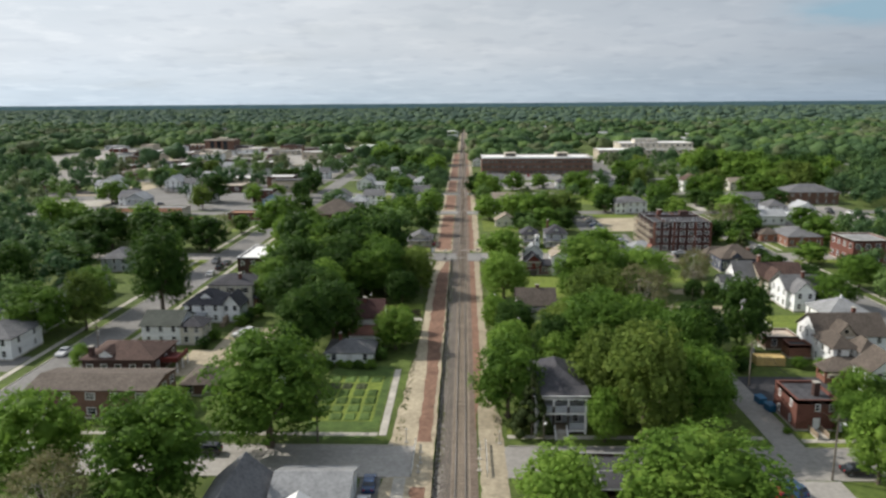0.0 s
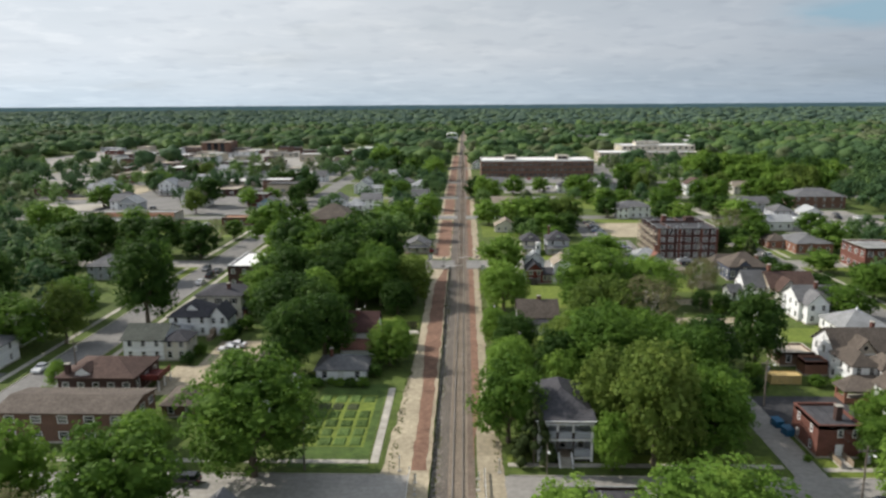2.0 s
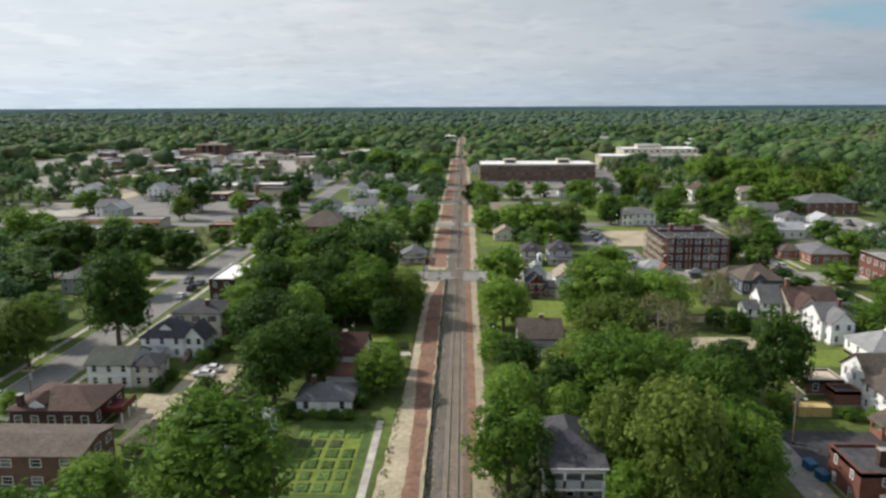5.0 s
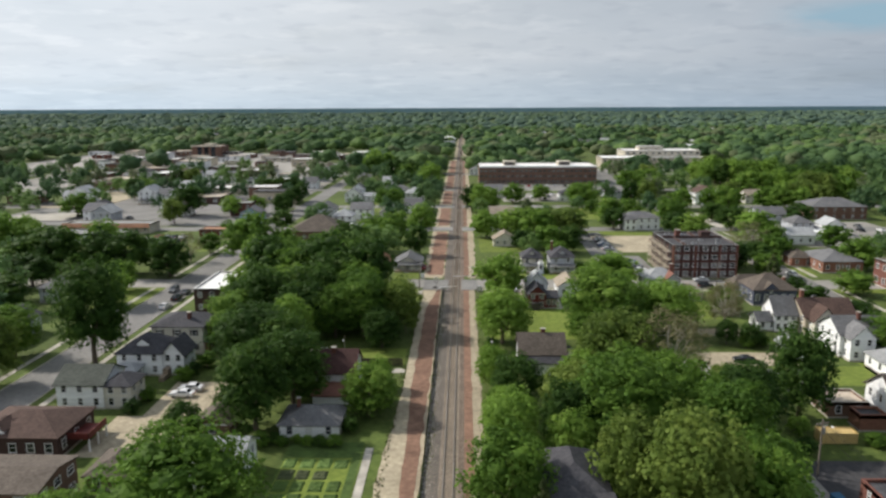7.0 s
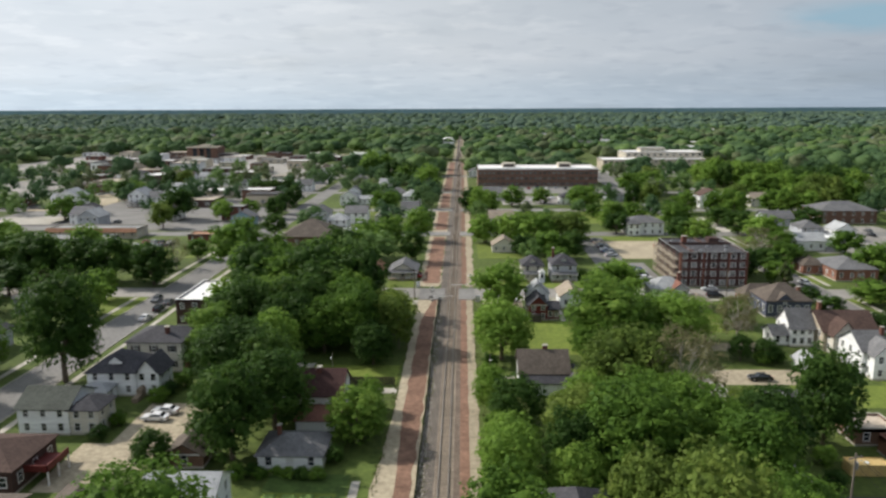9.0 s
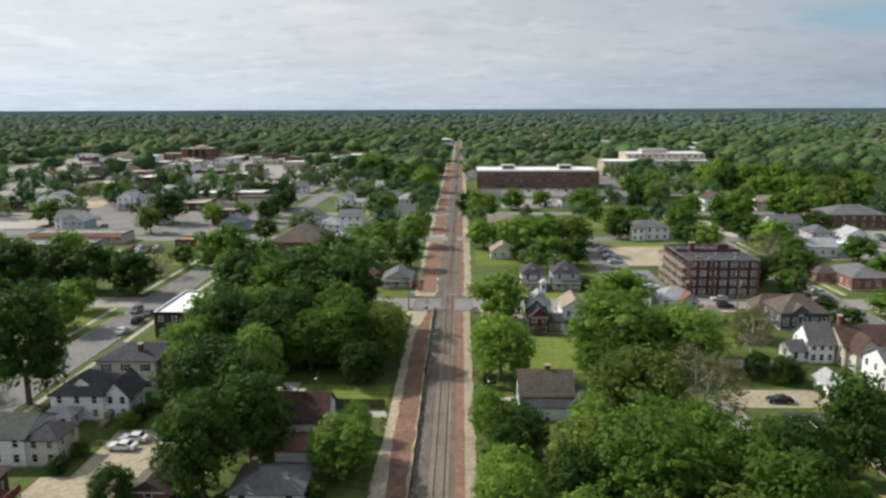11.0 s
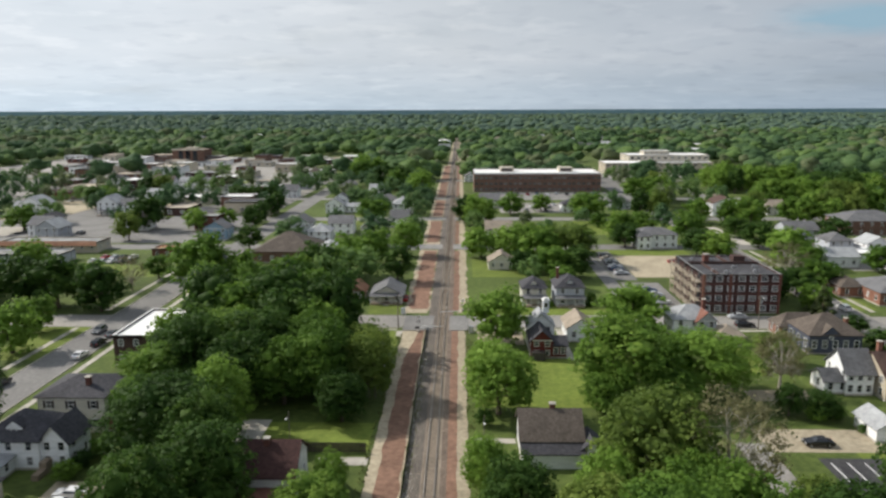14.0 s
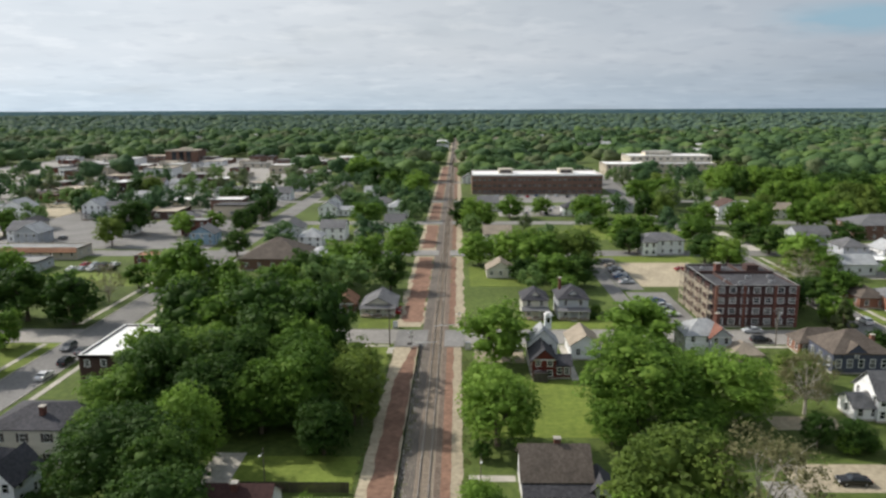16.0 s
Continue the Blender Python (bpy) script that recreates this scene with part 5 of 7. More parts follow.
for i in range(300):
    if len(SHOPS) >= 20:
        break
    y = rs.uniform(362, 640)
    x = rs.uniform(-0.50 * y + 6, -96)
    w, d = rs.uniform(8, 11), rs.uniform(9, 12)
    if any(abs(x - q[0]) < (w + q[2]) / 2 + 3.5 and abs(y - q[1]) < (d + q[3]) / 2 + 8 for q in SHOPS) or any(abs(y - (c0 + c1) / 2) < d / 2 + 7 for c0, c1 in CROSS):
        continue
    if any(abs(x - q[0]) < w / 2 + 9 and abs(y - q[1]) < d / 2 + 9 for q in SPOTS):
        continue
    SHOPS.append((x, y, w, d))
    wl_, rf = rs.choice(("siding_white", "siding_white", "siding_grey", "siding_cream", "siding_white")), rs.choice(("shingle_grey", "shingle_pale", "shingle_dark", "shingle_grey", "shingle_brown"))
    house(x - w / 2, x + w / 2, y - d / 2, y + d / 2, rs.choice((4.6, 5.4)), rs.uniform(2.2, 3.4), rs.choice(("x", "y", "hip")), wl_, rf,
          "%s house with %s shingle roof near the shops" % (wl_.split("_")[1], rf.split("_")[1]), cols=(3, 2), storeys=2, base="", sides="s")
SHOPS_FROM = len(SHOPS)
for i in range(400):
    if len(SHOPS) >= 96:
        break
    y = rs.uniform(395, 860)
    x = rs.uniform(-0.50 * y + 10, -95)
    w, d = rs.uniform(10, 26), rs.uniform(10, 22)
    if any(abs(x - q[0]) < (w + q[2]) / 2 + 7 and abs(y - q[1]) < (d + q[3]) / 2 + 9 for q in SHOPS):
        continue
    if any(abs(y - (c0 + c1) / 2) < d / 2 + 7 for c0, c1 in CROSS) or (-310 < x < -240 and 790 < y < 860):
        continue
    if any(abs(x - q[0]) < w / 2 + 10 and abs(y - q[1]) < d / 2 + 10 for q in SPOTS):
        continue
    SHOPS.append((x, y, w, d))
for x, y, w, d in SHOPS[SHOPS_FROM:]:
    wl_ = rs.choice(("stucco", "brick_brown", "brick_red", "siding_white", "siding_tan", "brick_dark", "siding_white"))
    rf = rs.choice(("membrane_white", "membrane_grey", "membrane_tan", "membrane_white", "membrane_dark"))
    house(x - w / 2, x + w / 2, y - d / 2, y + d / 2, rs.choice((4.2, 4.6, 7.2)), 0, "flat", wl_, rf,
          "low %s shop building with flat %s roof" % (wl_.split("_")[0], rf.split("_")[1]), name="shop", category="building", cols=(max(2, int(w / 6)), 0), storeys=1, win=(2.2, 1.7), base="", sides="s")

# ---- paved yards ----
rf0 = random.Random(21)


def yard(x0, y0, x1, y1, material, label, z=0.02):
    sheet("yard", x0, y0, x1, y1, z, material, label, "yard")


yard(-58.5, 136.0, -45.0, 151.5, "gravel_tan", "pale tan gravel parking yard")
yard(-54.0, 151.5, -43.5, 168.0, "gravel_tan", "pale gravel parking yard with parked cars")
yard(55.6, 179.0, 75.0, 187.4, "gravel_tan", "pale tan gravel parking yard")
yard(62.0, 164.0, 75.0, 177.0, "dark_asphalt", "dark asphalt parking lot with painted bays")
yard(55.8, 123.0, 72.0, 137.0, "dark_asphalt", "dark asphalt yard behind the brick building")
yard(55.6, 296.0, 62.6, 343.0, "asphalt", "asphalt car park beside the apartments")
yard(56.2, 262.0, 68.0, 293.0, "asphalt", "asphalt parking strip beside the brick apartments")
yard(62.8, 300.0, 88.0, 335.0, "gravel_tan", "tan gravel car park")
footway(-60.0, 242.6, -9.8, 243.8)
footway(9.0, 242.6, 50.0, 243.8)
footway(56.0, 242.4, 102.0, 243.6)
yard(20.0, 509.5, 100.0, 538.0, "asphalt", "office car park of grey asphalt")
yard(138.0, 310.0, 192.0, 372.0, "pale_asphalt", "asphalt car park beside the brick building")
yard(-230.0, 360.0, -92.0, 480.0, "asphalt", "grey asphalt around the low shops")
yard(-330.0, 482.0, -92.0, 640.0, "pale_asphalt", "grey paved lots between the shops")
yard(-430.0, 642.0, -130.0, 880.0, "pale_asphalt", "grey paved lots of the town centre")
for k in range(26):
    yx, yy = rf0.uniform(-330, -110), rf0.uniform(366, 860)
    yard(yx - rf0.uniform(6, 20), yy - rf0.uniform(5, 14), yx + rf0.uniform(6, 20), yy + rf0.uniform(5, 14), rf0.choice(("concrete", "gravel_tan", "dark_asphalt", "lawn", "lawn", "dark_asphalt")), "pale paved lot between the shops" , 0.03 + 0.004 * k)
yard(-232.0, 421.0, -198.0, 427.6, "gravel_tan", "pale tan gravel lot", 0.15)
yard(-232.0, 441.0, -198.0, 478.0, "gravel_tan", "pale tan gravel lot", 0.15)
yard(98.0, 632.0, 240.0, 662.0, "pale_asphalt", "school car park")
yard(43.0, 60.0, 56.0, 96.6, "pale_asphalt", "pale asphalt drive south of the street")
yard(58.0, 78.0, 78.0, 91.5, "concrete", "pale concrete drive")
yard(-125.0, 138.0, -92.0, 147.0, "asphalt", "grey asphalt parking area")
yard(-13.2, 70.0, -10.2, 96.6, "asphalt", "asphalt drive beside the white house")
yard(-8.4, 70.0, -6.6, 96.6, "concrete", "pale concrete path", 0.05)
yard(10.0, 232.0, 21.0, 242.4, "gravel_tan", "pale gravel drive between houses")
yard(29.5, 222.0, 31.0, 242.4, "concrete", "concrete drive beside the house")
yard(-16.5, 173.6, -8.6, 176.2, "concrete", "concrete drive to the track verge")
yard(-32.5, 171.0, -27.5, 190.0, "concrete", "worn concrete drive behind the house")
yard(61.0, 199.5, 73.0, 205.0, "gravel_tan", "pale bare earth behind the house")
yard(-9.8, 238.0, -5.8, 242.3, "concrete", "pale concrete apron by the crossing")
yard(8.0, 181.4, 15.0, 183.2, "concrete", "concrete walk to the house")
yard(27.0, 446.0, 63.0, 486.0, "pale_asphalt", "pale asphalt car park among trees")
yard(104.0, 500.0, 122.0, 640.0, "asphalt", "asphalt lot beside the offices")
yard(118.0, 356.0, 123.0, 400.0, "concrete", "pale concrete lane between houses")
yard(-19.0, 256.4, -10.0, 266.0, "lawn", "short front lawn")
sheet("lawn", -24.8, 108.6, -12.6, 142.0, 0.016, "garden_grass", "mown green grass round the kitchen garden", "lawn")
for x0, y0, x1, y1 in ((-30, 178.6, -9.0, 189.0), (-24, 226, -9, 244.5), (10.0, 196.0, 36.0, 222.0), (88, 166, 103.5, 181.5), (69, 168, 103.5, 179), (-100, 220, -87.3, 244.5), (54, 334.5, 92, 346), (9.0, 110.8, 50, 113.4),
                       (113.5, 262, 119, 330), (56.5, 107.0, 103, 113.0), (9, 256.4, 51, 266), (-62, 405, -38, 443), (-140, 300, -95, 318), (62, 213, 71, 244.5), (114, 240, 129, 255), (60, 380, 104, 418), (20, 350, 60, 400), (10, 300, 30, 328)):
    sheet("lawn", x0, y0, x1, y1, 0.016, "lawn", "mown bright green lawn", "lawn")

# the fruit and vegetable plots
beds = thing("vegetable_garden", -18.5, 126.0, 0, 0, "kitchen garden of green rows in tilled soil", "garden")
part("grass_bed", Mb().box(-6.0, -10.5, 0.0, 4.6, 10.5, 0.03), "lawn", beds)
for i in range(4):
    for k in range(6):
        if (i, k) in ((0, 0), (3, 4)):
            continue
        x0, y0 = -5.8 + i * 2.65, -10.2 + k * 3.45
        bw, bd = random.uniform(1.9, 2.4), random.uniform(2.5, 3.1)
        bedm = Mb()
        n, m_ = 7, 9
        for p in range(n + 1):
            for q in range(m_ + 1):
                edge = p in (0, n) or q in (0, m_)
                ridge = 0.10 + 0.16 * abs(math.sin(q * math.pi / 3)) * random.uniform(0.6, 1.4)
                bedm.v.append((x0 + bw * p / n, y0 + bd * q / m_, 0.01 if edge else ridge + random.uniform(0, 0.08)))
        for p in range(n):
            for q in range(m_):
                u = p * (m_ + 1) + q
                bedm.f.append((u, u + m_ + 1, u + m_ + 2, u + 1))
        part("planting_bed", bedm, ("vegetable", "garden_grass", "garden_soil", "vegetable", "garden_grass")[(i * 5 + k * 3) % 5], beds)

# ---- trees ----
def ico(level):
    bm = bmesh.new()
    bmesh.ops.create_icosphere(bm, subdivisions=level, radius=1.0)
    v = np.array([q.co[:] for q in bm.verts])
    f = np.array([[q.index for q in t.verts] for t in bm.faces])
    bm.free()
    return v, f


ICO = {1: ico(1), 2: ico(2)}


def leaf_cards(rng, centres, radii, per, size, level=1, flat=0.8, body=0.86, inner=0.45):
    """Lobes of foliage: an uneven leafy body each, with small leaf sprays standing out of it."""
    V, Fc, base = [], [], 0
    iv, jf = ICO[level]
    for c, r in zip(centres, radii):
        sq = np.array([1, 1, flat])
        bump = 1 + rng.uniform(-0.22, 0.16, len(iv))
        if body:
            V.append(c + iv * (r * body * bump)[:, None] * sq)
            Fc.append(jf + base)
            base += len(iv)
        if not per:
            continue
        d = rng.normal(size=(per, 3))
        d /= np.linalg.norm(d, axis=1)[:, None]
        d[:, 2] = np.abs(d[:, 2]) * np.where(rng.random(per) < 0.75, 1, -1)
        p = c + d * r * sq * rng.uniform(inner, 1.12, per)[:, None]
        nrm = d + rng.normal(size=(per, 3)) * 0.3 + np.array([0, 0, 0.25])
        nrm /= np.linalg.norm(nrm, axis=1)[:, None]
        t = np.cross(nrm, rng.normal(size=(per, 3)))
        t /= np.linalg.norm(t, axis=1)[:, None]
        bt = np.cross(nrm, t)
        s = (size * rng.uniform(0.55, 1.35, per))[:, None]
        q = np.stack([p - t * s, p - bt * s * 0.7 - nrm * s * 0.15, p + t * s, p + bt * s * 0.7 - nrm * s * 0.15], 1)
        V.append(q.reshape(-1, 3))
        k = base + 4 * np.arange(per)[:, None]
        Fc.append(np.concatenate([k + np.array([[0, 1, 2]]), k + np.array([[0, 2, 3]])]))
        base += 4 * per
    return np.concatenate(V), np.concatenate(Fc)


def crown_lobes(rng, r, h, masses, each, low=0.05, small=0.17):
    """A full, uneven crown between low*h and h: broad masses spread over an egg shape, each covered with small lobes."""
    big, big_r, cs, rs_ = [], [], [], []
    zc, zr = h * (1 + low) / 2, h * (1 - low) / 2
    turn0 = rng.uniform(0, 6.28)
    for i in range(masses):
        u = -0.78 + 1.72 * (i + 0.5) / masses
        a = turn0 + i * 2.39996 + rng.uniform(-0.35, 0.35)
        k = math.sqrt(max(0.45 if u < 0 else 0.0, 1 - u * u)) * (1.0 if u < 0.1 else 1.0 - 0.12 * u) * rng.uniform(0.44, 0.62)
        c = np.array([math.cos(a) * r * k, math.sin(a) * r * k, zc + zr * u * 0.60 + zr * rng.uniform(-0.05, 0.05)])
        m = min(r * rng.uniform(0.36, 0.48), zr * 0.50)
        big.append(c)
        big_r.append(m)
        d = rng.normal(size=(each, 3))
        d /= np.linalg.norm(d, axis=1)[:, None]
        out = np.array([math.cos(a) * k, math.sin(a) * k, u * 0.6])
        for q in d:
            if q @ out < -0.05:
                q = -q
            cs.append(c + q * m * rng.uniform(0.80, 1.04))
            rs_.append(r * small * rng.uniform(0.7, 1.35))
    return big, big_r, cs, rs_


TREE = {}
TREE_H, TREE_R = 16.0, 6.5


def tree_meshes(kind, variant, fine):
    key = (kind, variant, fine)
    if key in TREE:
        return TREE[key]
    rng = np.random.default_rng(sum(map(ord, kind)) * 31 + variant * 7 + fine)
    h, r = TREE_H, TREE_R
    tr = Mb()
    bark = "pale_bark" if kind == "b" else "bark"
    if kind == "c":
        cs, rr = [], []
        for i in range(26):
            z = h * (0.1 + 0.86 * i / 26)
            for k in range(3):
                a = rng.uniform(0, 6.28)
                q = r * 0.72 * (1 - i / 27)
                cs.append(np.array([math.cos(a) * q, math.sin(a) * q, z]))
                rr.append(r * 0.26 * (1.15 - i / 26))
        V, Fc = leaf_cards(rng, cs, rr, 26 if fine else 12, 0.34 if fine else 0.5)
        tr.tube((0, 0, 0), (0, 0, h * 0.9), 0.3, 0.05, 7)
    else:
        sparse = kind == "b"
        low = {"g": -0.04, "d": -0.03, "l": -0.04, "o": -0.05, "b": 0.10}[kind]
        if sparse:
            big, br, cs, rr = crown_lobes(rng, r, h, 16, 6, low, 0.22)
            V, Fc = leaf_cards(rng, cs, rr, 48 if fine else 16, 0.19 if fine else 0.26, 1, 0.95, 0, 0.1)
            cs = big + cs
        else:
            n_big, n_lobe, lobe, n_leaf, leaf = ((12, 6, 0.19, 13, 0.44), (16, 17, 0.13, 16, 0.24), (20, 22, 0.105, 18, 0.165))[fine]
            big, br, cs, rr = crown_lobes(rng, r, h, n_big, n_lobe, low, lobe)
            V, Fc = leaf_cards(rng, cs, rr, n_leaf, leaf, 1, 0.85, 0)
            V2, F2 = leaf_cards(rng, big, br, (22, 56, 80)[fine], (0.55, 0.42, 0.30)[fine], 1, 0.95, 0.55 if fine else 0.72, 0.62)
            V, Fc = np.concatenate([V, V2]), np.concatenate([Fc, F2 + len(V)])
            cs = big + cs
        fork = Vector((0, 0, h * 0.22))
        tr.tube((0, 0, -0.1), fork, 0.42, 0.30, 8, False)
        for i in range(9 if not sparse else 40):
            c = Vector(cs[i])
            mid = fork.lerp(c, 0.5) + Vector((0, 0, 0.6))
            thin = 1.0 if not sparse else 0.55 if i < 16 else 0.25
            tr.tube(fork, mid, 0.2 * thin, 0.12 * thin, 5, False)
            tr.tube(mid, c, 0.12 * thin, 0.03, 5, False)
            if sparse:
                for k in range(5):
                    tip = c + Vector(rng.normal(size=3)) * 1.3
                    tr.tube(mid.lerp(c, 0.4 + 0.15 * k), tip, 0.045, 0.012, 4, False)
    TREE[key] = (tr.mesh("trunk", bark), cloud_mesh("crown", V, Fc, "leaf_" + kind))
    return TREE[key]


TREE_LABEL = {"g": "broad leafy green shade tree", "d": "dense dark green shade tree", "l": "light yellow-green leafy tree", "o": "olive green tree with airy crown",
              "c": "narrow dark conifer with drooping branches", "b": "half-bare pale tree with thin brown foliage"}
TREE_COUNT = [0]


def tree(x, y, h, r, kind, fine=True, where="standing on the grass"):
    TREE_COUNT[0] += 1
    i = TREE_COUNT[0]
    fine = 0 if not fine else 2 if r > 8.3 and kind != "b" else 1
    tm, cm = tree_meshes(kind, i % 2 if fine == 2 or kind not in "gd" else i % 4, fine)
    t = thing("tree", x, y, 0, (i * 77) % 360, TREE_LABEL[kind] + " " + where, "tree")
    t.scale = (1.1 * r / TREE_R, 1.1 * r / TREE_R, h / TREE_H)
    for nm, me in (("trunk", tm), ("crown", cm)):
        part(nm, me, "", t)
    return t


NEAR_SOUTH = [(-57, 90, 18.0, 7.0, "l"), (-39.2, 86, 18.5, 8.0, "g"), (-29.0, 106, 20.6, 10.4, "g"), (-77, 139.5, 6, 2.4, "l"), (-48, 112.5, 8, 4.6, "l"), (-49, 79, 13, 5.5, "b"), (14, 84, 12, 5.8, "l"), (31, 81, 16.5, 10.0, "g"), (61, 96, 14, 4.5, "l")]
EAST_ONE = [(9.5, 117.5, 15.0, 6.0, "g"), (13.0, 110.6, 11.6, 3.4, "c"), (31, 110, 21, 6.6, "o"), (40, 112, 16.0, 6.0, "g"), (24.5, 108.5, 10, 3.2, "l"), (25.4, 119, 17, 5.2, "o"), (28.5, 138, 19.2, 9.0, "g"), (63, 153, 18, 6.1, "d"), (64.5, 110.6, 8.5, 3.2, "g"), (68.5, 117, 10, 4.2, "g"), (73, 114, 10, 4.5, "d"),
            (13.5, 156.5, 11, 5.0, "d"), (11.5, 143, 10, 5.0, "l"), (9.5, 165, 10, 3.4, "l"), (33.0, 165, 17.8, 8.1, "o"), (25.5, 160, 11, 4.4, "l"), (36.5, 158, 12, 5.0, "g"), (37.5, 202, 17.6, 10.6, "g"), (53, 203, 14.0, 9.4, "l"), (44.5, 194, 9, 5.2, "g"), (31.5, 194, 8, 4.2, "g")]
EAST_TWO = [(43, 163.5, 17.6, 7.2, "b"), (50, 144, 15, 6.2, "d"), (14.2, 232, 14.5, 7.2, "l"), (12.8, 193, 14.5, 7.0, "l"), (10.5, 213, 8, 3.4, "l"), (48, 243, 13, 8.6, "l"), (68.5, 206, 12.5, 5.0, "b"), (41, 141, 15, 5.2, "g"), (20, 137, 14, 4.6, "d"),
            (64.5, 193, 6.5, 2.6, "d"), (69.5, 191.5, 6, 3.0, "d")]
EAST_FAR = [(13.1, 404.2, 16.7, 9.8, "d"), (13.6, 331.0, 12.2, 7.2, "l"), (31.7, 439.8, 12.2, 7.2, "g"), (48.7, 452.1, 10.0, 5.9, "g"), (68.5, 425.1, 14.9, 8.8, "g"), (44.0, 322, 16.5, 9.0, "o"), (33.5, 318, 15, 8.0, "g"), (24, 328, 14, 7.2, "l"), (43, 300, 11, 6.0, "d"), (37, 284, 8, 4.6, "g"), (51.4, 339.1, 10.5, 6.2, "g"), (26.2, 307.0, 8.0, 4.7, "d"), (35.3, 298.9, 11.7, 6.9, "g"), (69.0, 398.7, 8, 4.2, "g"), (72.9, 368.3, 13.1, 7.7, "g"), (70.7, 351.9, 9.9, 5.8, "d"), (116.0, 493.9, 19, 13.4, "g"), (101.5, 431.2, 16.1, 9.5, "d"), (84.0, 379.4, 11.0, 6.4, "g"), (118, 411.5, 13, 6.5, "g"), (100.3, 367.3, 13.4, 7.9, "g")]
EAST_MID = [(92.8, 333.2, 11.4, 6.7, "d"), (98.0, 325.8, 11.6, 6.8, "g"), (122.5, 350.7, 11.7, 6.9, "d"), (134.6, 397.7, 18.2, 10.7, "g"), (121.5, 373.4, 9.8, 5.8, "d"), (118, 470, 14.4, 7.0, "g"), (173, 556, 17, 9.0, "l"), (177, 536.7, 18, 10.4, "l"), (193.2, 561.6, 19, 14.9, "l"), (173, 466, 18, 9.2, "g"), (199.9, 541.8, 17.8, 10.5, "g"), (184.0, 465.1, 19, 13.3, "g"), (214.4, 548.1, 19, 13.4, "g"), (198.0, 473.7, 19, 13.7, "g"), (219.5, 492.2, 19, 14.6, "g"), (206.6, 448.4, 19, 13.2, "g"), (243.8, 501.8, 19, 15.2, "g"), (166.0, 410.4, 16.3, 9.6, "g")]
EAST_BACK = [(179.7, 404.3, 18.0, 10.6, "o"), (212.7, 442.4, 18.5, 10.9, "g"), (189.9, 437.4, 14.3, 8.4, "g"), (120.7, 322.4, 14.2, 8.4, "l"), (123.8, 313.0, 9.2, 5.4, "g"), (156.2, 360.2, 11.3, 6.6, "d"), (108.5, 294.5, 12.6, 7.4, "b"), (114.4, 285.1, 10.2, 6.0, "g"), (104.7, 279.1, 8.8, 5.2, "d"), (114.8, 294.5, 8, 3.8, "o"), (96, 273, 10, 4.9, "d"), (101, 256, 9, 3.4, "c"), (146, 308, 10, 6.4, "g"), (70, 440, 12, 8.5, "g"), (31, 338, 13, 6.2, "g")]
EAST_EDGE = [(101.5, 241, 5, 3.5, "d"), (102, 262, 8, 4.7, "g"), (101, 228, 6, 4.0, "d"), (101, 205, 8, 4.6, "d"), (98, 186, 10, 6.7, "g"), (117, 238, 8, 5.5, "g"), (136, 272, 12, 6.9, "g"), (124, 226, 6, 5.0, "d"), (73, 219, 8, 5.0, "o"), (115.6, 205, 11, 6.0, "g"), (119, 180, 12, 6.0, "d")]
WEST_ONE = [(-13.2, 152.5, 10, 5.2, "g"), (-32, 146.5, 17.4, 6.4, "d"), (-27.8, 156.5, 16, 7.0, "d"), (-31.5, 166, 16, 6.0, "d"), (-56.5, 219, 12.5, 5.0, "g"), (-38, 172, 17, 9.4, "d"), (-76.2, 178.5, 25, 8.4, "d"), (-98, 159, 14, 7.6, "g"), (-90, 166, 16, 5.0, "o"), (-42.5, 141.5, 8, 3.2, "d"), (-52.5, 234, 20, 7.6, "d"), (-36, 232, 21, 9.0, "d"),
            (-22, 228, 20, 7.4, "d"), (-47, 216, 14, 8.3, "d"), (-23, 209, 16, 7.5, "g"), (-52, 198, 12, 7.0, "g"), (-12.8, 215, 12, 4.6, "o"), (-11.8, 200.5, 14.5, 5.4, "o"), (-15.0, 189.5, 10, 4.6, "d"), (-14.5, 208, 11, 5.0, "d"), (-35, 197, 15, 7.0, "d"), (-34.5, 184, 15, 5.4, "l")]
WEST_TWO = [(-30, 300, 15, 8.0, "l"), (-24, 320, 14, 7.0, "g"), (-14, 335, 15, 6.2, "l"), (-14, 294, 13, 5.0, "d"), (-19, 520, 18, 9.0, "l"), (-39, 560, 18, 13.0, "d"), (-65, 628, 20, 15.1, "g"), (-36, 415, 13, 8.3, "g"), (-89, 395, 12, 4.6, "d"),
            (-90, 412, 12, 4.8, "d"), (-90, 432, 12, 4.8, "d"), (-90, 448, 12, 4.8, "d"), (-122, 484, 12, 6.0, "d"), (-113, 484, 12, 6.0, "d"), (-104, 484, 12, 6.0, "d")]
WEST_FAR = [(-76, 345, 11, 5.6, "d"), (-103, 401, 10, 5.2, "l"), (-136, 392, 17, 9.3, "d"), (-133, 366, 14, 5.5, "o"), (-112, 388, 12, 5.7, "l"), (-94, 282, 11, 4.6, "b"), (-192, 390, 13, 8.4, "g"),
            (-187, 526, 15, 11.0, "d"), (-189, 462, 14, 10.0, "g"), (-99, 241, 10, 4.4, "g"), (-121, 215, 13, 8.2, "d"), (-130, 246, 11, 7.3, "d"), (-96, 182, 13, 6.0, "g"), (-95.5, 224.5, 13, 6.2, "l"), (-125, 195, 17, 5.5, "d"), (-170, 306, 15, 11.0, "l"), (-139, 268, 16, 10.0, "d")]
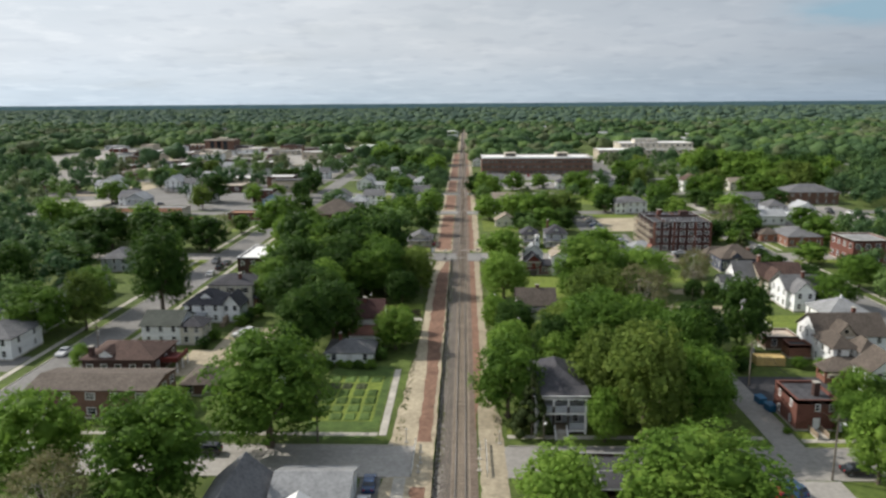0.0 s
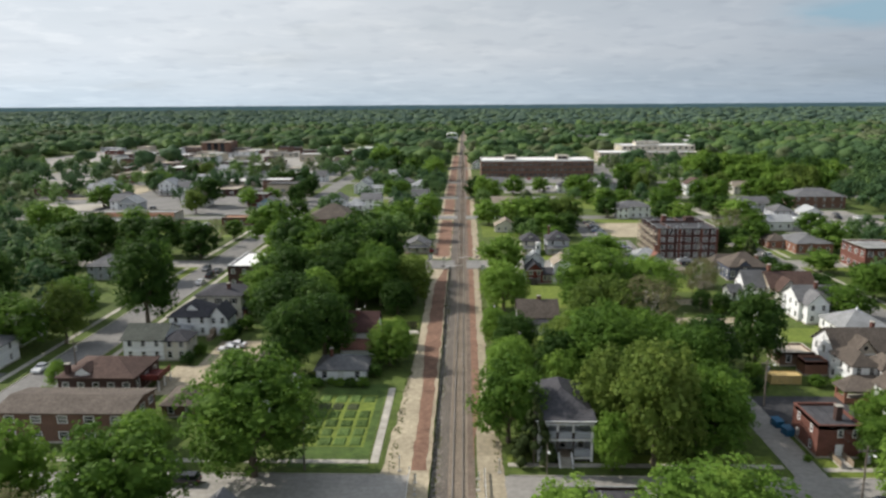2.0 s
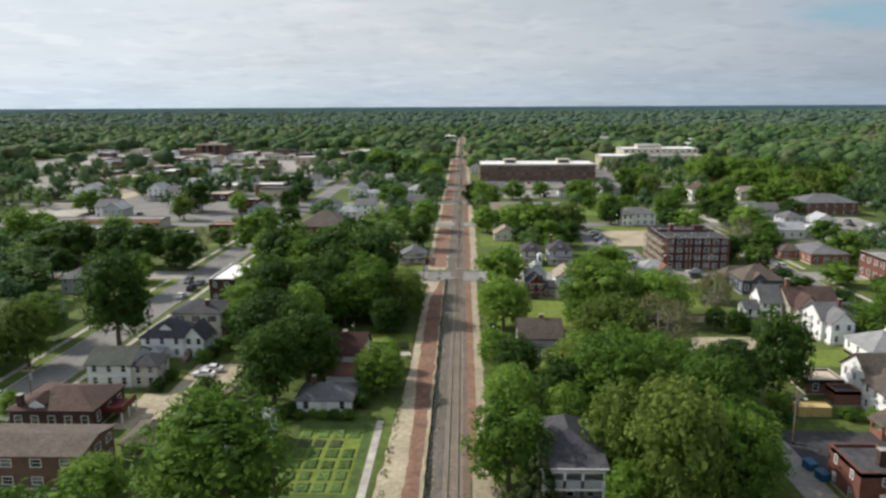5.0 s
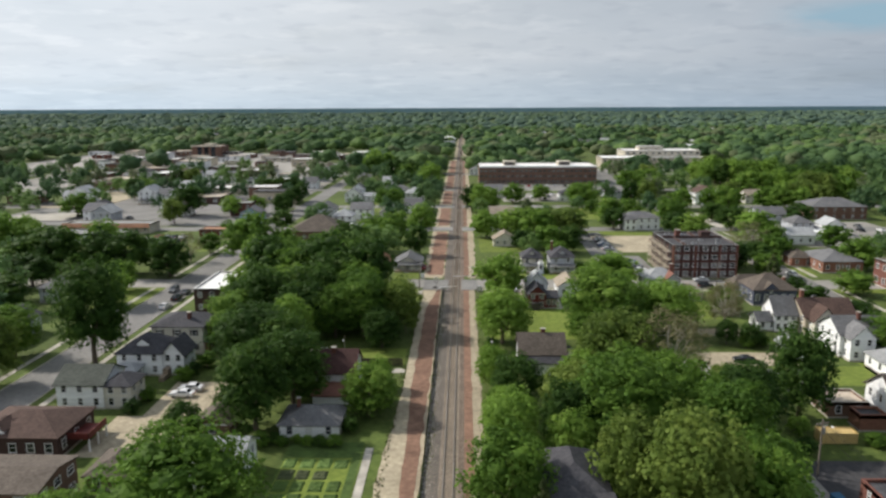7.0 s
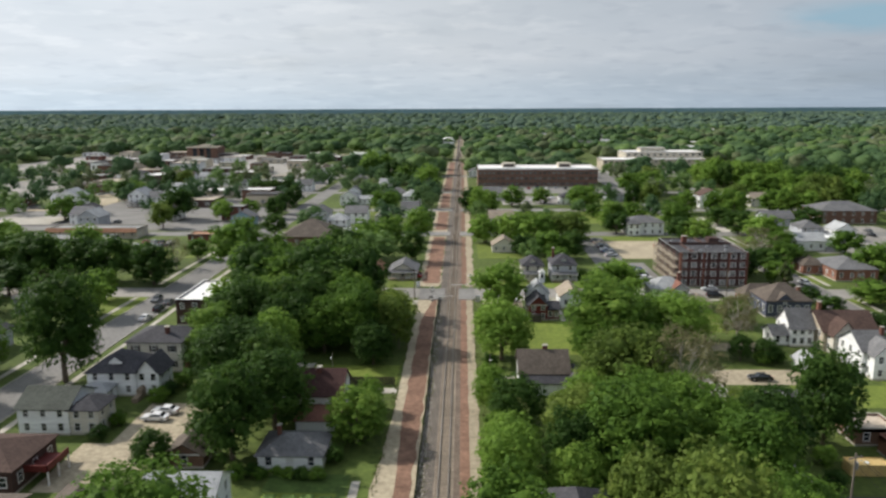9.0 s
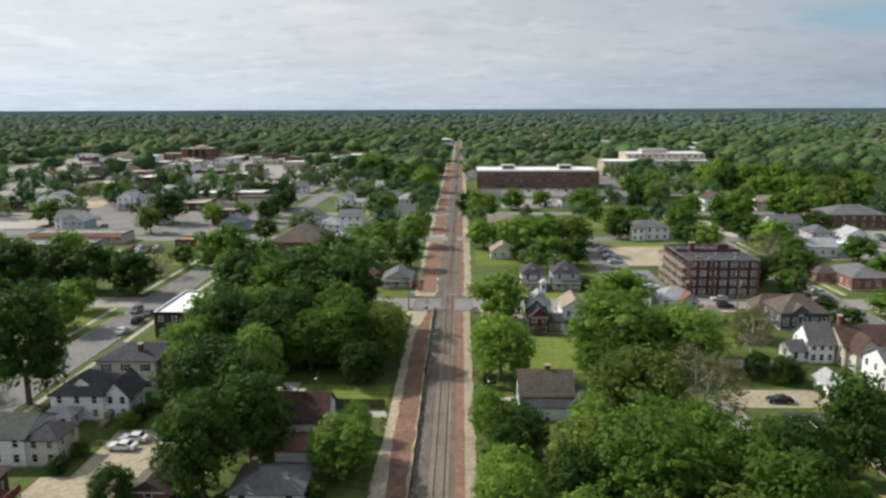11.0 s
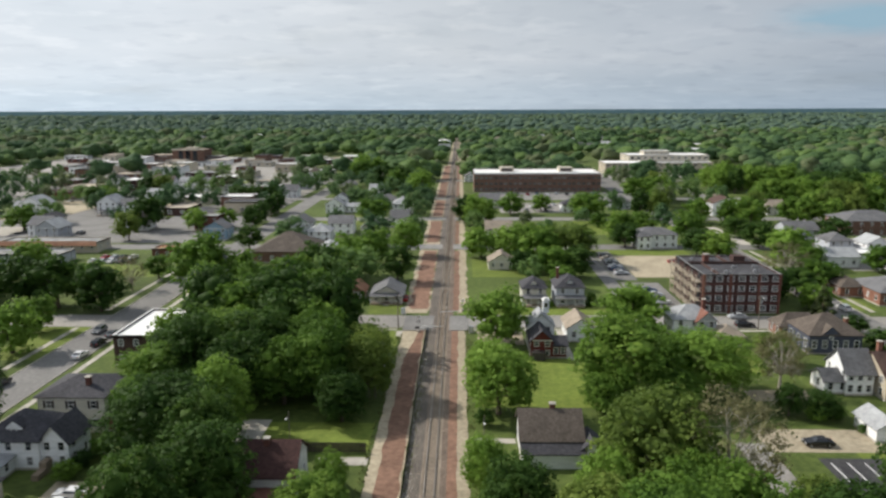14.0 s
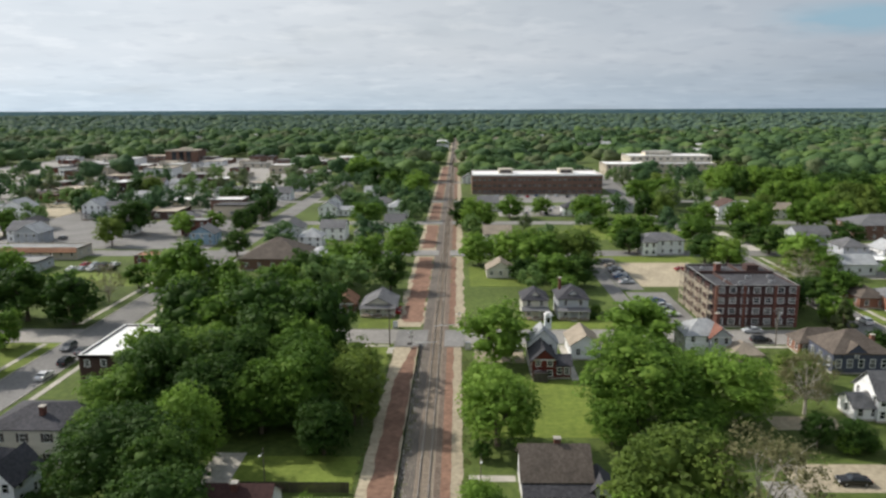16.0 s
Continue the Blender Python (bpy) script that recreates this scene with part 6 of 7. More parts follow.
WEST_BAND = [(-106, 262.5, 16.5, 8.2, "d"), (-92, 259, 14.5, 7.4, "d"), (-118, 264, 16, 7.2, "d"), (-131, 264, 17, 7.6, "d"), (-106, 281, 10, 6.0, "g"), (-130, 292, 15, 7.0, "l"), (-66.5, 267, 13.5, 4.8, "l"), (-72, 280, 20, 9.6, "g"), (-60, 281, 14, 7.0, "g"), (-52, 268, 13, 6.0, "g"), (-92, 297, 9, 4.6, "g"), (-44, 276, 14, 6.5, "g"), (-38, 288, 15, 7.0, "d"), (-140, 282, 13, 7.0, "g"), (-36, 266, 12, 5.5, "g")]
WEST_WOOD = [(-31, 219, 18, 8.0, "d"), (-44, 229, 17, 8.0, "g"), (-34, 207, 17, 8.0, "d"), (-27, 197, 14, 6.0, "g"), (-45, 203, 17.2, 7.0, "d"), (-31, 241, 17, 7.0, "g"), (-44, 244, 16, 6.5, "d"), (-50, 188, 10, 4.5, "g"), (-24, 218, 16, 6.0, "g"),
             (-20.5, 198, 16.5, 6.4, "g"), (-53, 210, 12, 5.0, "d"), (-40, 212, 16, 7.0, "g"), (-12.6, 165, 7, 2.6, "l"), (-12.2, 158, 8, 3.2, "g")]
EAST_WOOD = [(39, 150, 14, 5.6, "g"), (22, 148, 13, 5.5, "o"), (50, 152, 11, 4.5, "o"), (43, 131, 17, 6.2, "g"), (19.5, 129.5, 12, 4.5, "g"), (44.5, 121, 13, 5.4, "g"), (33, 119, 18, 6.0, "o"), (10.6, 131.5, 14.0, 4.8, "l"),
             (10.5, 150, 7, 2.8, "l"), (39, 116, 15, 5.0, "g")]
for group in (WEST_BAND, WEST_WOOD, EAST_WOOD, NEAR_SOUTH, EAST_ONE, EAST_TWO, EAST_FAR, EAST_MID, EAST_BACK, EAST_EDGE, WEST_ONE, WEST_TWO, WEST_FAR):
    for x, y, hh, r, k in group:
        if r > 9.4 and y > 300:
            for q in range(3):
                a_ = q * 2.09 + x
                tree(x + 0.56 * r * math.cos(a_), y + 0.56 * r * math.sin(a_), hh * (0.82 + 0.1 * q), 0.60 * r, ("g", k, "dlo"[int(x) % 3])[q], False, "standing among the houses")
            continue
        tree(x, y, hh, r, k, y < 215, "standing by the street" if abs(x + 82) < 14 or abs(x - 108) < 10 else "standing among the houses")

SHRUBS = [(-56.5, 153.0, 3, 1.8), (-56.0, 158.5, 3, 1.8), (-53.0, 168.5, 3.5, 2.2), (-52.5, 172.5, 3, 2.0), (-51.0, 176.5, 4, 2.4), (-76.0, 134.0, 3, 1.6), (-27.6, 141.6, 2.2, 1.3), (-29.5, 140.0, 3, 1.7), (-24.0, 141.8, 1.6, 1.0), (-15.8, 146.0, 3, 1.8), (-26.0, 140.6, 2.0, 1.4), (-22.0, 141.0, 1.9, 1.4), (-19.8, 140.8, 2.0, 1.5), (-17.4, 140.6, 2.2, 1.6),
          (12.5, 134.0, 3.4, 1.9), (9.2, 146.0, 3.2, 1.7), (9.4, 156.0, 4, 1.9), (9.6, 171.0, 3.4, 1.6), (10.0, 188.0, 3.6, 1.8)]
SHRUBS_EAST = [(70.5, 142.0, 2.6, 2.0), (74.5, 141.0, 2.6, 2.0), (77.0, 140.6, 2.4, 1.8), (58.0, 160.0, 4, 2.4), (60.0, 146.5, 3.5, 2.2), (58.2, 139.5, 3, 2.0), (72.0, 192.0, 3.4, 2.4), (68.5, 191.0, 3.4, 2.2), (74.0, 186.0, 2.0, 1.2), (55.0, 112.0, 1.2, 0.8), (64.0, 112.4, 1.6, 1.4), (41.5, 265.0, 2.0, 1.4), (43.0, 270.0, 3.0, 1.8),
               (30.8, 264.6, 1.8, 1.0), (94.0, 176.0, 3.0, 2.0), (92.6, 180.5, 2.0, 1.4), (56.0, 232.0, 3.2, 2.2), (52.0, 238.0, 3.5, 2.4)]
for k, (x, y, hh, r) in enumerate(SHRUBS + SHRUBS_EAST):
    tm, cm = tree_meshes("dgl"[k % 3], k % 2, 0)
    s = thing("shrub", x, y, -0.1, k * 67 % 360, "rounded green garden shrub beside the house", "shrub")
    s.scale = (r / TREE_R, r / TREE_R, hh / TREE_H)
    part("stem", tm, "", s)
    part("foliage", cm, "", s)

# trees that fill the blocks further out
FOOT = []
for o in list(scene.objects):
    if o.type == "EMPTY" and o.get("category") in ("house", "building", "garage", "shed"):
        w = [c for c in o.children if c.name.startswith("wall")]
        for c in w:
            xs = [v.co.x for v in c.data.vertices]
            ys = [v.co.y for v in c.data.vertices]
            FOOT.append((o.location.x + min(xs), o.location.x + max(xs), o.location.y + min(ys), o.location.y + max(ys)))


def free(x, y, r):
    if -8.8 - r * 0.45 < x < 7.8 + r * 0.45 and (y < 700 or -6.5 - r * 0.3 < x < 7.0 + r * 0.3):
        return False
    if y < 900 and (ST_L[0] - 1 < x < ST_L[1] + 1 or ST_R[0] - 1 < x < ST_R[1] + 1):
        return False
    if y < 640 and any(a - 1 < y < b + 1 for a, b in CROSS):
        return False
    if 112 < x < 150 and 225 < y < 302:
        return False
    if 20 < x < 108 and 488 < y < 540 or 26 < x < 64 and 445 < y < 490:
        return False
    if 100 < x < 240 and 636 < y < 735:
        return False
    if 54 < x < 92 and 296 < y < 346 or 132 < x < 196 and 302 < y < 378 or 147 < x < 164 and 470 < y < 660:
        return False
    return not any(a - r * 0.6 < x < b + r * 0.6 and c - r * 0.9 < y < d + r * 0.5 for a, b, c, d in FOOT)


rf = random.Random(5)
PLACED = [(x, y, r) for g in (WEST_BAND, WEST_WOOD, EAST_WOOD, NEAR_SOUTH, EAST_ONE, EAST_TWO, EAST_FAR, EAST_MID, EAST_BACK, EAST_EDGE, WEST_ONE, WEST_TWO, WEST_FAR) for x, y, _, r, _ in g]
FILL = []
for i in range(9000):
    y = rf.uniform(112, 640)
    x = rf.uniform(-0.62 * y - 25, 0.62 * y + 25)
    if -60 < x < 104 and y < 262 or -112 < x < -60 and y < 300 or 88 < x < 116 and y < 345:
        continue
    if -195 < x < -88 and 296 < y < 400 or -80 < x < -12 and 292 < y < 346 or -100 < x < -68 and 345 < y < 500 or 10 < x < 105 and 470 < y < 545 or 98 < x < 118 and y < 420 or 44 < x < 104 and y < 347 or -70 < x < -34 and 396 < y < 446:
        continue
    if x > 8 and x < 0.60 * (y - 83) + 10 and y < 575 and rf.random() < 0.85:
        continue
    if x < -112 and y < 330 and rf.random() < 0.35:
        continue
    r = rf.uniform(3.4, 7.4)
    if -92 < x < -8 and 300 < y < 620 and rf.random() < 0.5:
        continue
    town = -330 < x < -92 and y > 355
    if town and rf.random() < 0.70:
        continue
    if not free(x, y, r) or any((x - a) ** 2 + (y - b) ** 2 < (0.78 * (r + c)) ** 2 for a, b, c in PLACED):
        continue
    PLACED.append((x, y, r))
    FILL.append((x, y, 0.0, r * 1.1, rf.uniform(1.3, 1.9) * r + 2.5))
    if len(FILL) >= 430:
        break

# ---- the far woods ----
def wood(name, rng, pts, kind, material, label):
    """Joined crowns: every point is x, y, z, radius, height."""
    tmpl = []
    for v in range(7):
        if kind == "block":
            big, br, cs, rr = crown_lobes(rng, 1.0, 2.0, 6, 5, 0.0, 0.22)
            V, Fc = leaf_cards(rng, cs, rr, 10, 0.095, 1, 0.9, 0)
            V2, F2 = leaf_cards(rng, big, br, 20, 0.13, 1, 0.95, 0.6, 0.7)
        elif kind == "mid":
            big, br, cs, rr = crown_lobes(rng, 1.0, 2.0, 4, 1, 0.0, 0.26)
            big, br = big + [np.array([0.0, 0.0, 1.02])], br + [0.84]
            V, Fc = leaf_cards(rng, cs, rr, 4, 0.10, 1, 0.9, 0)
            V2, F2 = leaf_cards(rng, big, br, 3, 0.14, 1, 0.95, 0.95, 0.85)
        else:
            big, br, cs, rr = crown_lobes(rng, 1.0, 2.0, 2, 1, 0.0, 0.3)
            big, br = big + [np.array([0.0, 0.0, 1.0])], br + [0.88]
            V, Fc = np.zeros((0, 3)), np.zeros((0, 3), dtype=int)
            V2, F2 = leaf_cards(rng, big, br, 0, 0.17, 1, 0.95, 1.0, 0.7)
        tmpl.append((np.concatenate([V, V2]), np.concatenate([Fc, F2 + len(V)])))
    VV, FF, base = [], [], 0
    for i, (x, y, z, r, h) in enumerate(pts):
        V, Fc = tmpl[i % 7]
        a = rng.uniform(0, 6.28)
        c, s = math.cos(a), math.sin(a)
        q = np.stack([(V[:, 0] * c - V[:, 1] * s) * r + x, (V[:, 0] * s + V[:, 1] * c) * r + y, V[:, 2] * h / 2 + z], 1)
        VV.append(q)
        FF.append(Fc + base)
        base += len(V)
    return tagged(part(name, cloud_mesh(name, np.concatenate(VV), np.concatenate(FF), material, kind != "block")), label, "woods", "", "stuff")


def shared_out(pts, shares):
    """Deals the points out to the kinds of leaf, in stands that hang together a little."""
    out = {k: [] for k in shares}
    for p in pts:
        u = 0.5 + 0.9 * noise.noise((p[0] * 0.012, p[1] * 0.012, 4.2)) + rng.uniform(-0.5, 0.5)
        u = min(0.999, max(0.0, u))
        for k, f in shares.items():
            u -= f
            if u < 0:
                out[k].append(p)
                break
    return out


rng = np.random.default_rng(11)
LOOKS = {"leaf_far_hazed_dark": "dark green", "leaf_far_hazed": "mid green", "leaf_far_hazed_light": "yellow-green", "leaf_far_hazed_olive": "olive grey-green", "leaf_distant_hazed": "hazy green", "leaf_distant_hazed_light": "pale hazy green"}
for m_, group in shared_out(FILL, {"leaf_far_hazed_dark": 0.32, "leaf_far_hazed": 0.36, "leaf_far_hazed_light": 0.22, "leaf_far_hazed_olive": 0.101}).items():
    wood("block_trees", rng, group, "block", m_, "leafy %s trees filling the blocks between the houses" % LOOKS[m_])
pts = []
tries = 0
while len(pts) < 2900 and tries < 60000:
    tries += 1
    y = 620 + (1560 - 620) * rng.random() ** 0.95
    x = rng.uniform(-0.66 * y - 30, 0.66 * y + 30)
    if -9 < x < 9 and y < 1300 or -27 < x < 0 and 925 < y < 1030:
        continue
    town = -430 < x < -95 and y < 860
    if town and rng.random() < 0.93:
        continue
    if y < 900 and not free(x, y, 5):
        continue
    if 0 < x < 260 and 690 < y < 760 and rng.random() < 0.3:
        continue
    r = 6.4 + 7.0 * rng.random() ** 1.3
    pts.append((x, y, 0.5, r * 1.08, rng.uniform(0.55, 1.05) * r + 6.5))
for m_, group in shared_out(pts, {"leaf_far_hazed_dark": 0.30, "leaf_far_hazed": 0.36, "leaf_far_hazed_light": 0.20, "leaf_far_hazed_olive": 0.141}).items():
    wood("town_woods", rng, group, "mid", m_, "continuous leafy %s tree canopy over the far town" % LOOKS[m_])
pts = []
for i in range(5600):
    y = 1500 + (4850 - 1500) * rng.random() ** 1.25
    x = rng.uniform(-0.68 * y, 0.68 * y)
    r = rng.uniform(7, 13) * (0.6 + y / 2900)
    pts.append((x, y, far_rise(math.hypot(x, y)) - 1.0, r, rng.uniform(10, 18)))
# the haze over the plain is only in its leaf colours
for m_, group in shared_out(pts, {"leaf_distant_hazed": 0.64, "leaf_distant_hazed_light": 0.361}).items():
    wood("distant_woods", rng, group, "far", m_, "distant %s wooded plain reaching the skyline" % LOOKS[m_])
# backdrop strip of woods, its haze painted and glowing
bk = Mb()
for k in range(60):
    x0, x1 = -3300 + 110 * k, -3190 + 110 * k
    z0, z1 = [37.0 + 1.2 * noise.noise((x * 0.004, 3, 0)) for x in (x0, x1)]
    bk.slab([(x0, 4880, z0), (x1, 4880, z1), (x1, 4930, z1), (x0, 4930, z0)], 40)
tagged(part("backdrop_woods", bk, "far_woods_haze_glow"), "hazy blue-green line of woods at the skyline", "backdrop", "", "structure")
for k in range(46):
    y = rf.uniform(700, 1500)
    x = rf.uniform(-0.55 * y, 0.55 * y)
    if abs(x) < 14 or (-430 < x < -95 and y < 870) or not free(x, y, 8):
        continue
    hw, hd = rf.uniform(5, 9), rf.uniform(5, 8)
    hs = thing("far_house", x, y, 0, 0, "pale far house half hidden by trees", "house")
    part("wall", Mb().box(-hw, -hd, 0, hw, hd, 7.0), rf.choice(("siding_grey", "siding_cream", "siding_tan")), hs)
    rm = roof_mesh("x", 2 * hw, 2 * hd, 7.0, 3.5)
    part("roof", rm, rf.choice(("shingle_grey", "shingle_pale", "shingle_tan", "membrane_white")), hs)
    for c in range(3):
        part("window", Mb().box(-hw + hw * 2 * (c + 0.5) / 3 - 0.6, -hd - 0.05, 5.0, -hw + hw * 2 * (c + 0.5) / 3 + 0.6, -hd - 0.01, 6.4), "glass", hs)

hs = thing("canopy_building", -14.5, 1013.0, 0, 0, "far white arched canopy building beside the line", "building")
part("wall", Mb().box(-8.0, -12, 0, 8.0, 12, 8), "siding_white", hs)
part("front_wall", Mb().box(-6.0, -16, 0, 7.0, -12, 4.5), "siding_white", hs)
arch = Mb()
for k in range(8):
    a0, a1 = math.pi * k / 8, math.pi * (k + 1) / 8
    arch.slab([(-9.0 * math.cos(a1), -13, 8 + 5.5 * math.sin(a1)), (-9.0 * math.cos(a0), -13, 8 + 5.5 * math.sin(a0)), (-9.0 * math.cos(a0), 13, 8 + 5.5 * math.sin(a0)), (-9.0 * math.cos(a1), 13, 8 + 5.5 * math.sin(a1))], 0.3)
part("roof", arch, "membrane_white", hs)

# ---- vehicles ----
CARS = {}


def car_parts(kind):
    if kind in CARS:
        return CARS[kind]
    L, W = (4.7, 1.82) if kind == "sedan" else (4.75, 1.9)
    H = 1.45 if kind == "sedan" else 1.72
    prof = [(-L / 2, 0.35), (-L / 2, 0.78), (-L / 2 + 0.12, 0.92)]
    if kind == "sedan":
        top = [(-1.62, 1.0), (-1.05, 1.42), (0.35, 1.45), (1.05, 1.0)]
    else:
        top = [(-L / 2 + 0.15, 1.1), (-L / 2 + 0.5, 1.66), (0.45, 1.72), (1.15, 1.08)]
    prof += top + [(L / 2 - 0.15, 0.86), (L / 2, 0.68), (L / 2, 0.35)]
    body = Mb()
    n = len(prof)
    lo = len(body.v)

    def wid(z):
        return W / 2 if z < 1.05 else W / 2 - (z - 1.05) * 0.42

    for sgn in (-1, 1):
        for x, z in prof:
            body.v.append((x, sgn * wid(z), z))
    body.f.append(tuple(range(n)))
    body.f.append(tuple(reversed(range(n, 2 * n))))
    for k in range(n):
        j = (k + 1) % n
        body.f.append((k, n + k, n + j, j))
    glass = []
    t = top
    e = 0.012
    for sgn in (-1, 1):
        pts = [(t[0][0] + 0.28, t[0][1] + 0.06), (t[1][0] + 0.12, t[1][1] - 0.07), (t[2][0] - 0.05, t[2][1] - 0.08), (t[3][0] - 0.22, t[3][1] + 0.06)]
        q = [(x, sgn * (wid(z) + e), z) for x, z in pts]
        pane = Mb()
        pane.poly(*(q if sgn < 0 else q[::-1]))
        glass.append(("side_window", pane.mesh("side_window", "glass")))
    for p, q in ((t[0], t[1]), (t[3], t[2])):
        u = [(p[0] + (q[0] - p[0]) * f, p[1] + (q[1] - p[1]) * f) for f in (0.1, 0.92)]
        out = 0.015 if q[0] < p[0] else -0.015
        pane = Mb()
        pane.poly((u[0][0] + out, -wid(u[0][1]) + 0.1, u[0][1] + 0.02), (u[0][0] + out, wid(u[0][1]) - 0.1, u[0][1] + 0.02), (u[1][0] + out, wid(u[1][1]) - 0.08, u[1][1] + 0.02), (u[1][0] + out, -wid(u[1][1]) + 0.08, u[1][1] + 0.02))
        glass.append(("windscreen" if q[0] < p[0] else "rear_window", pane.mesh("windscreen", "glass")))
    wheel = Mb().tube((0, -0.1, 0), (0, 0.1, 0), 0.33, 0.33, 14)
    rim = Mb().tube((0, -0.11, 0), (0, 0.11, 0), 0.2, 0.2, 10)
    hl = Mb().box(L / 2 - 0.1, -0.16, 0.62, L / 2 + 0.015, 0.16, 0.76)
    tl = Mb().box(-L / 2 - 0.015, -0.14, 0.7, -L / 2 + 0.1, 0.14, 0.88)
    CARS[kind] = (L, W, body, glass, wheel.mesh("wheel", "tyre"), rim.mesh("rim", "metal_grey"), hl.mesh("headlight", "trim_white"), tl.mesh("taillight", "lamp_red"))
    return CARS[kind]


BODY = {}


def car(x, y, turn, colour="silver", kind="sedan", where="parked on the street", near=True):
    L, W, body, gl, wh, rim, hl, tl = car_parts(kind)
    c = thing("car", x, y, 0.03, turn, "%s %s %s" % (colour, "sedan" if kind == "sedan" else "sport utility car", where), "car")
    if (kind, colour) not in BODY:
        BODY[kind, colour] = body.mesh("body", "car_" + colour)
    part("body", BODY[kind, colour], "", c)
    for nm, me in gl:
        part(nm, me, "", c)
    for sx in (-1.4, 1.42):
        for sy in (-1, 1):
            w = part("wheel", wh, "", c)
            w.matrix_basis = pose(sx, sy * (W / 2 - 0.1), 0.33)
            if near:
                part("rim", rim, "", w)
    for sy in (-0.62, 0.62) if near else ():
        part("headlight", hl, "", c).matrix_basis = pose(0, sy, 0)
        part("taillight", tl, "", c).matrix_basis = pose(0, sy, 0)


car(-78.7, 222.0, 90, "white")
car(-78.7, 230.5, 90, "black", "suv")
car(-78.7, 237.5, 90, "grey")
car(-83.2, 240.0, -90, "grey", "suv", "driving along the street")
car(-85.8, 205.0, -90, "black")
car(-85.8, 148.5, -90, "white")
car(-50.2, 160.6, 178, "white", where="parked on the gravel yard")
car(-49.6, 163.6, 178, "white", where="parked on the gravel yard")
car(-38.8, 136.5, 90, "blue", where="parked beside the house")
car(59.6, 98.9, 0, "black")
car(64.2, 181.4, 178, "black", where="parked in the gravel yard")
car(78.2, 253.9, 180, "silver")
car(77.2, 246.4, 0, "black", "suv")
car(109.8, 262.0, 90, "white", "suv", "driving along the street")
car(-11.6, 94.0, 92, "blue", where="parked beside the house")
car(-11.8, 88.2, 92, "white", "suv", "parked beside the house")
car(-9.8, 271.0, 90, "red", where="parked beside the bungalow")
car(18.0, 240.4, 0, "white", where="parked on the gravel drive")
car(25.6, 248.8, 0, "white", "suv", "driving along the street")
car(-38.5, 103.6, 180, "black", "suv")
car(47.6, 93.6, 112, "blue", "suv", "parked beside the hedge")
car(45.2, 92.0, 112, "red", "sedan", "parked beside the hedge")
for k, (x, y) in enumerate(((59.0, 304), (59.3, 307.4), (58.8, 311), (59.1, 314.6), (59.0, 319), (59.2, 323), (59.0, 327.5), (58.9, 333))):
    car(x, y, 8, ("silver", "grey", "blue", "white", "black", "silver", "tan", "grey")[k], where="parked beside the apartments")
for k, (x, y) in enumerate(((62.5, 268), (62.3, 272.4), (62.6, 276.5), (62.2, 281.5))):
    car(x, y, 4, ("white", "grey", "silver", "blue")[k], where="parked beside the balconies")
for k, (x, y) in enumerate(((81.5, 322), (82.5, 314), (84.5, 308))):
    car(x, y, 0, ("red", "black", "black")[k], where="parked on the tan lot")
for k in range(9):
    car(-126 + 3.4 * (k % 5) + (k // 5) * 1.2, 322 + 7 * (k // 5), 84, ("white", "silver", "white", "grey", "black", "red", "silver", "black", "white")[k], where="parked near the motel")
for k in range(12):
    car(24 + 6.1 * k, 524 + 5 * (k % 2), 90, ("white", "silver", "black", "grey", "red", "blue")[k % 6], where="parked before the offices", near=False)
for k in range(9):
    car(31 + 3.4 * k, 452 + 12 * (k % 3), 90, ("white", "silver", "black", "grey")[k % 4], where="parked among the trees", near=False)
for k in range(9):
    car(150 + 4.4 * k, 346 + 11 * (k % 2), 90, ("white", "silver", "black", "grey")[k % 4], where="parked in the far lot", near=False)
for k in range(30):
    x, y = rf.uniform(-300, -100), rf.uniform(365, 640)
    if free(x, y, 6):
        car(x, y, rf.choice((0, 90)), rf.choice(("white", "silver", "black", "grey", "red")), rf.choice(("sedan", "suv")), "parked near the shops", False)

# ---- poles, signals, small things ----
def pole(x, y, h=10.5, lamp=False, arm=True, turn=0.0):
    p = thing("utility_pole", x, y, 0, turn, "grey weathered wooden utility pole with cross-arm" if arm else "slim street lamp pole with bright lamp", "pole")
    part("shaft", Mb().tube((0, 0, -0.2), (0, 0, h), 0.17 if arm else 0.09, 0.11 if arm else 0.06, 8), "pole_wood", p)
    if arm:
        part("cross_arm", Mb().box(-1.2, -0.06, h - 0.8, 1.2, 0.06, h - 0.66), "pole_wood", p)
        for k in (-1.0, -0.45, 0.45, 1.0):
            part("insulator", Mb().tube((k, 0, h - 0.66), (k, 0, h - 0.48), 0.05, 0.04, 6), "metal_grey", p)
        part("transformer", Mb().tube((0.32, 0, h - 2.4), (0.32, 0, h - 1.4), 0.24, 0.24, 10), "metal_grey", p)
    if lamp:
        part("lamp_arm", Mb().tube((0, 0, h - 0.9), (0, -1.6, h - 0.5), 0.04, 0.03, 6), "metal_grey", p)
        part("lamp_head", Mb().box(-0.14, -2.0, h - 0.56, 0.14, -1.55, h - 0.44), "trim_white", p)


pole(14.2, 103.9, 6.6, True, False)
pole(55.0, 97.0, 10.0, True, True, 0)
pole(56.6, 132.5, 9.0, True, True, 20)
pole(-21.8, 108.0, 9.0, False, True, 90)
pole(-73.8, 140.5, 9.5)
pole(9.6, 176.5, 7.0, True, False)
pole(-10.3, 200.0, 7.0, True, False, 90)
pole(-22.0, 180.0, 6.0, True, False)
pole(-9.6, 244.0, 9.0)
pole(79.5, 243.9, 9.0, True, True)
pole(116.0, 244.0, 9.0)


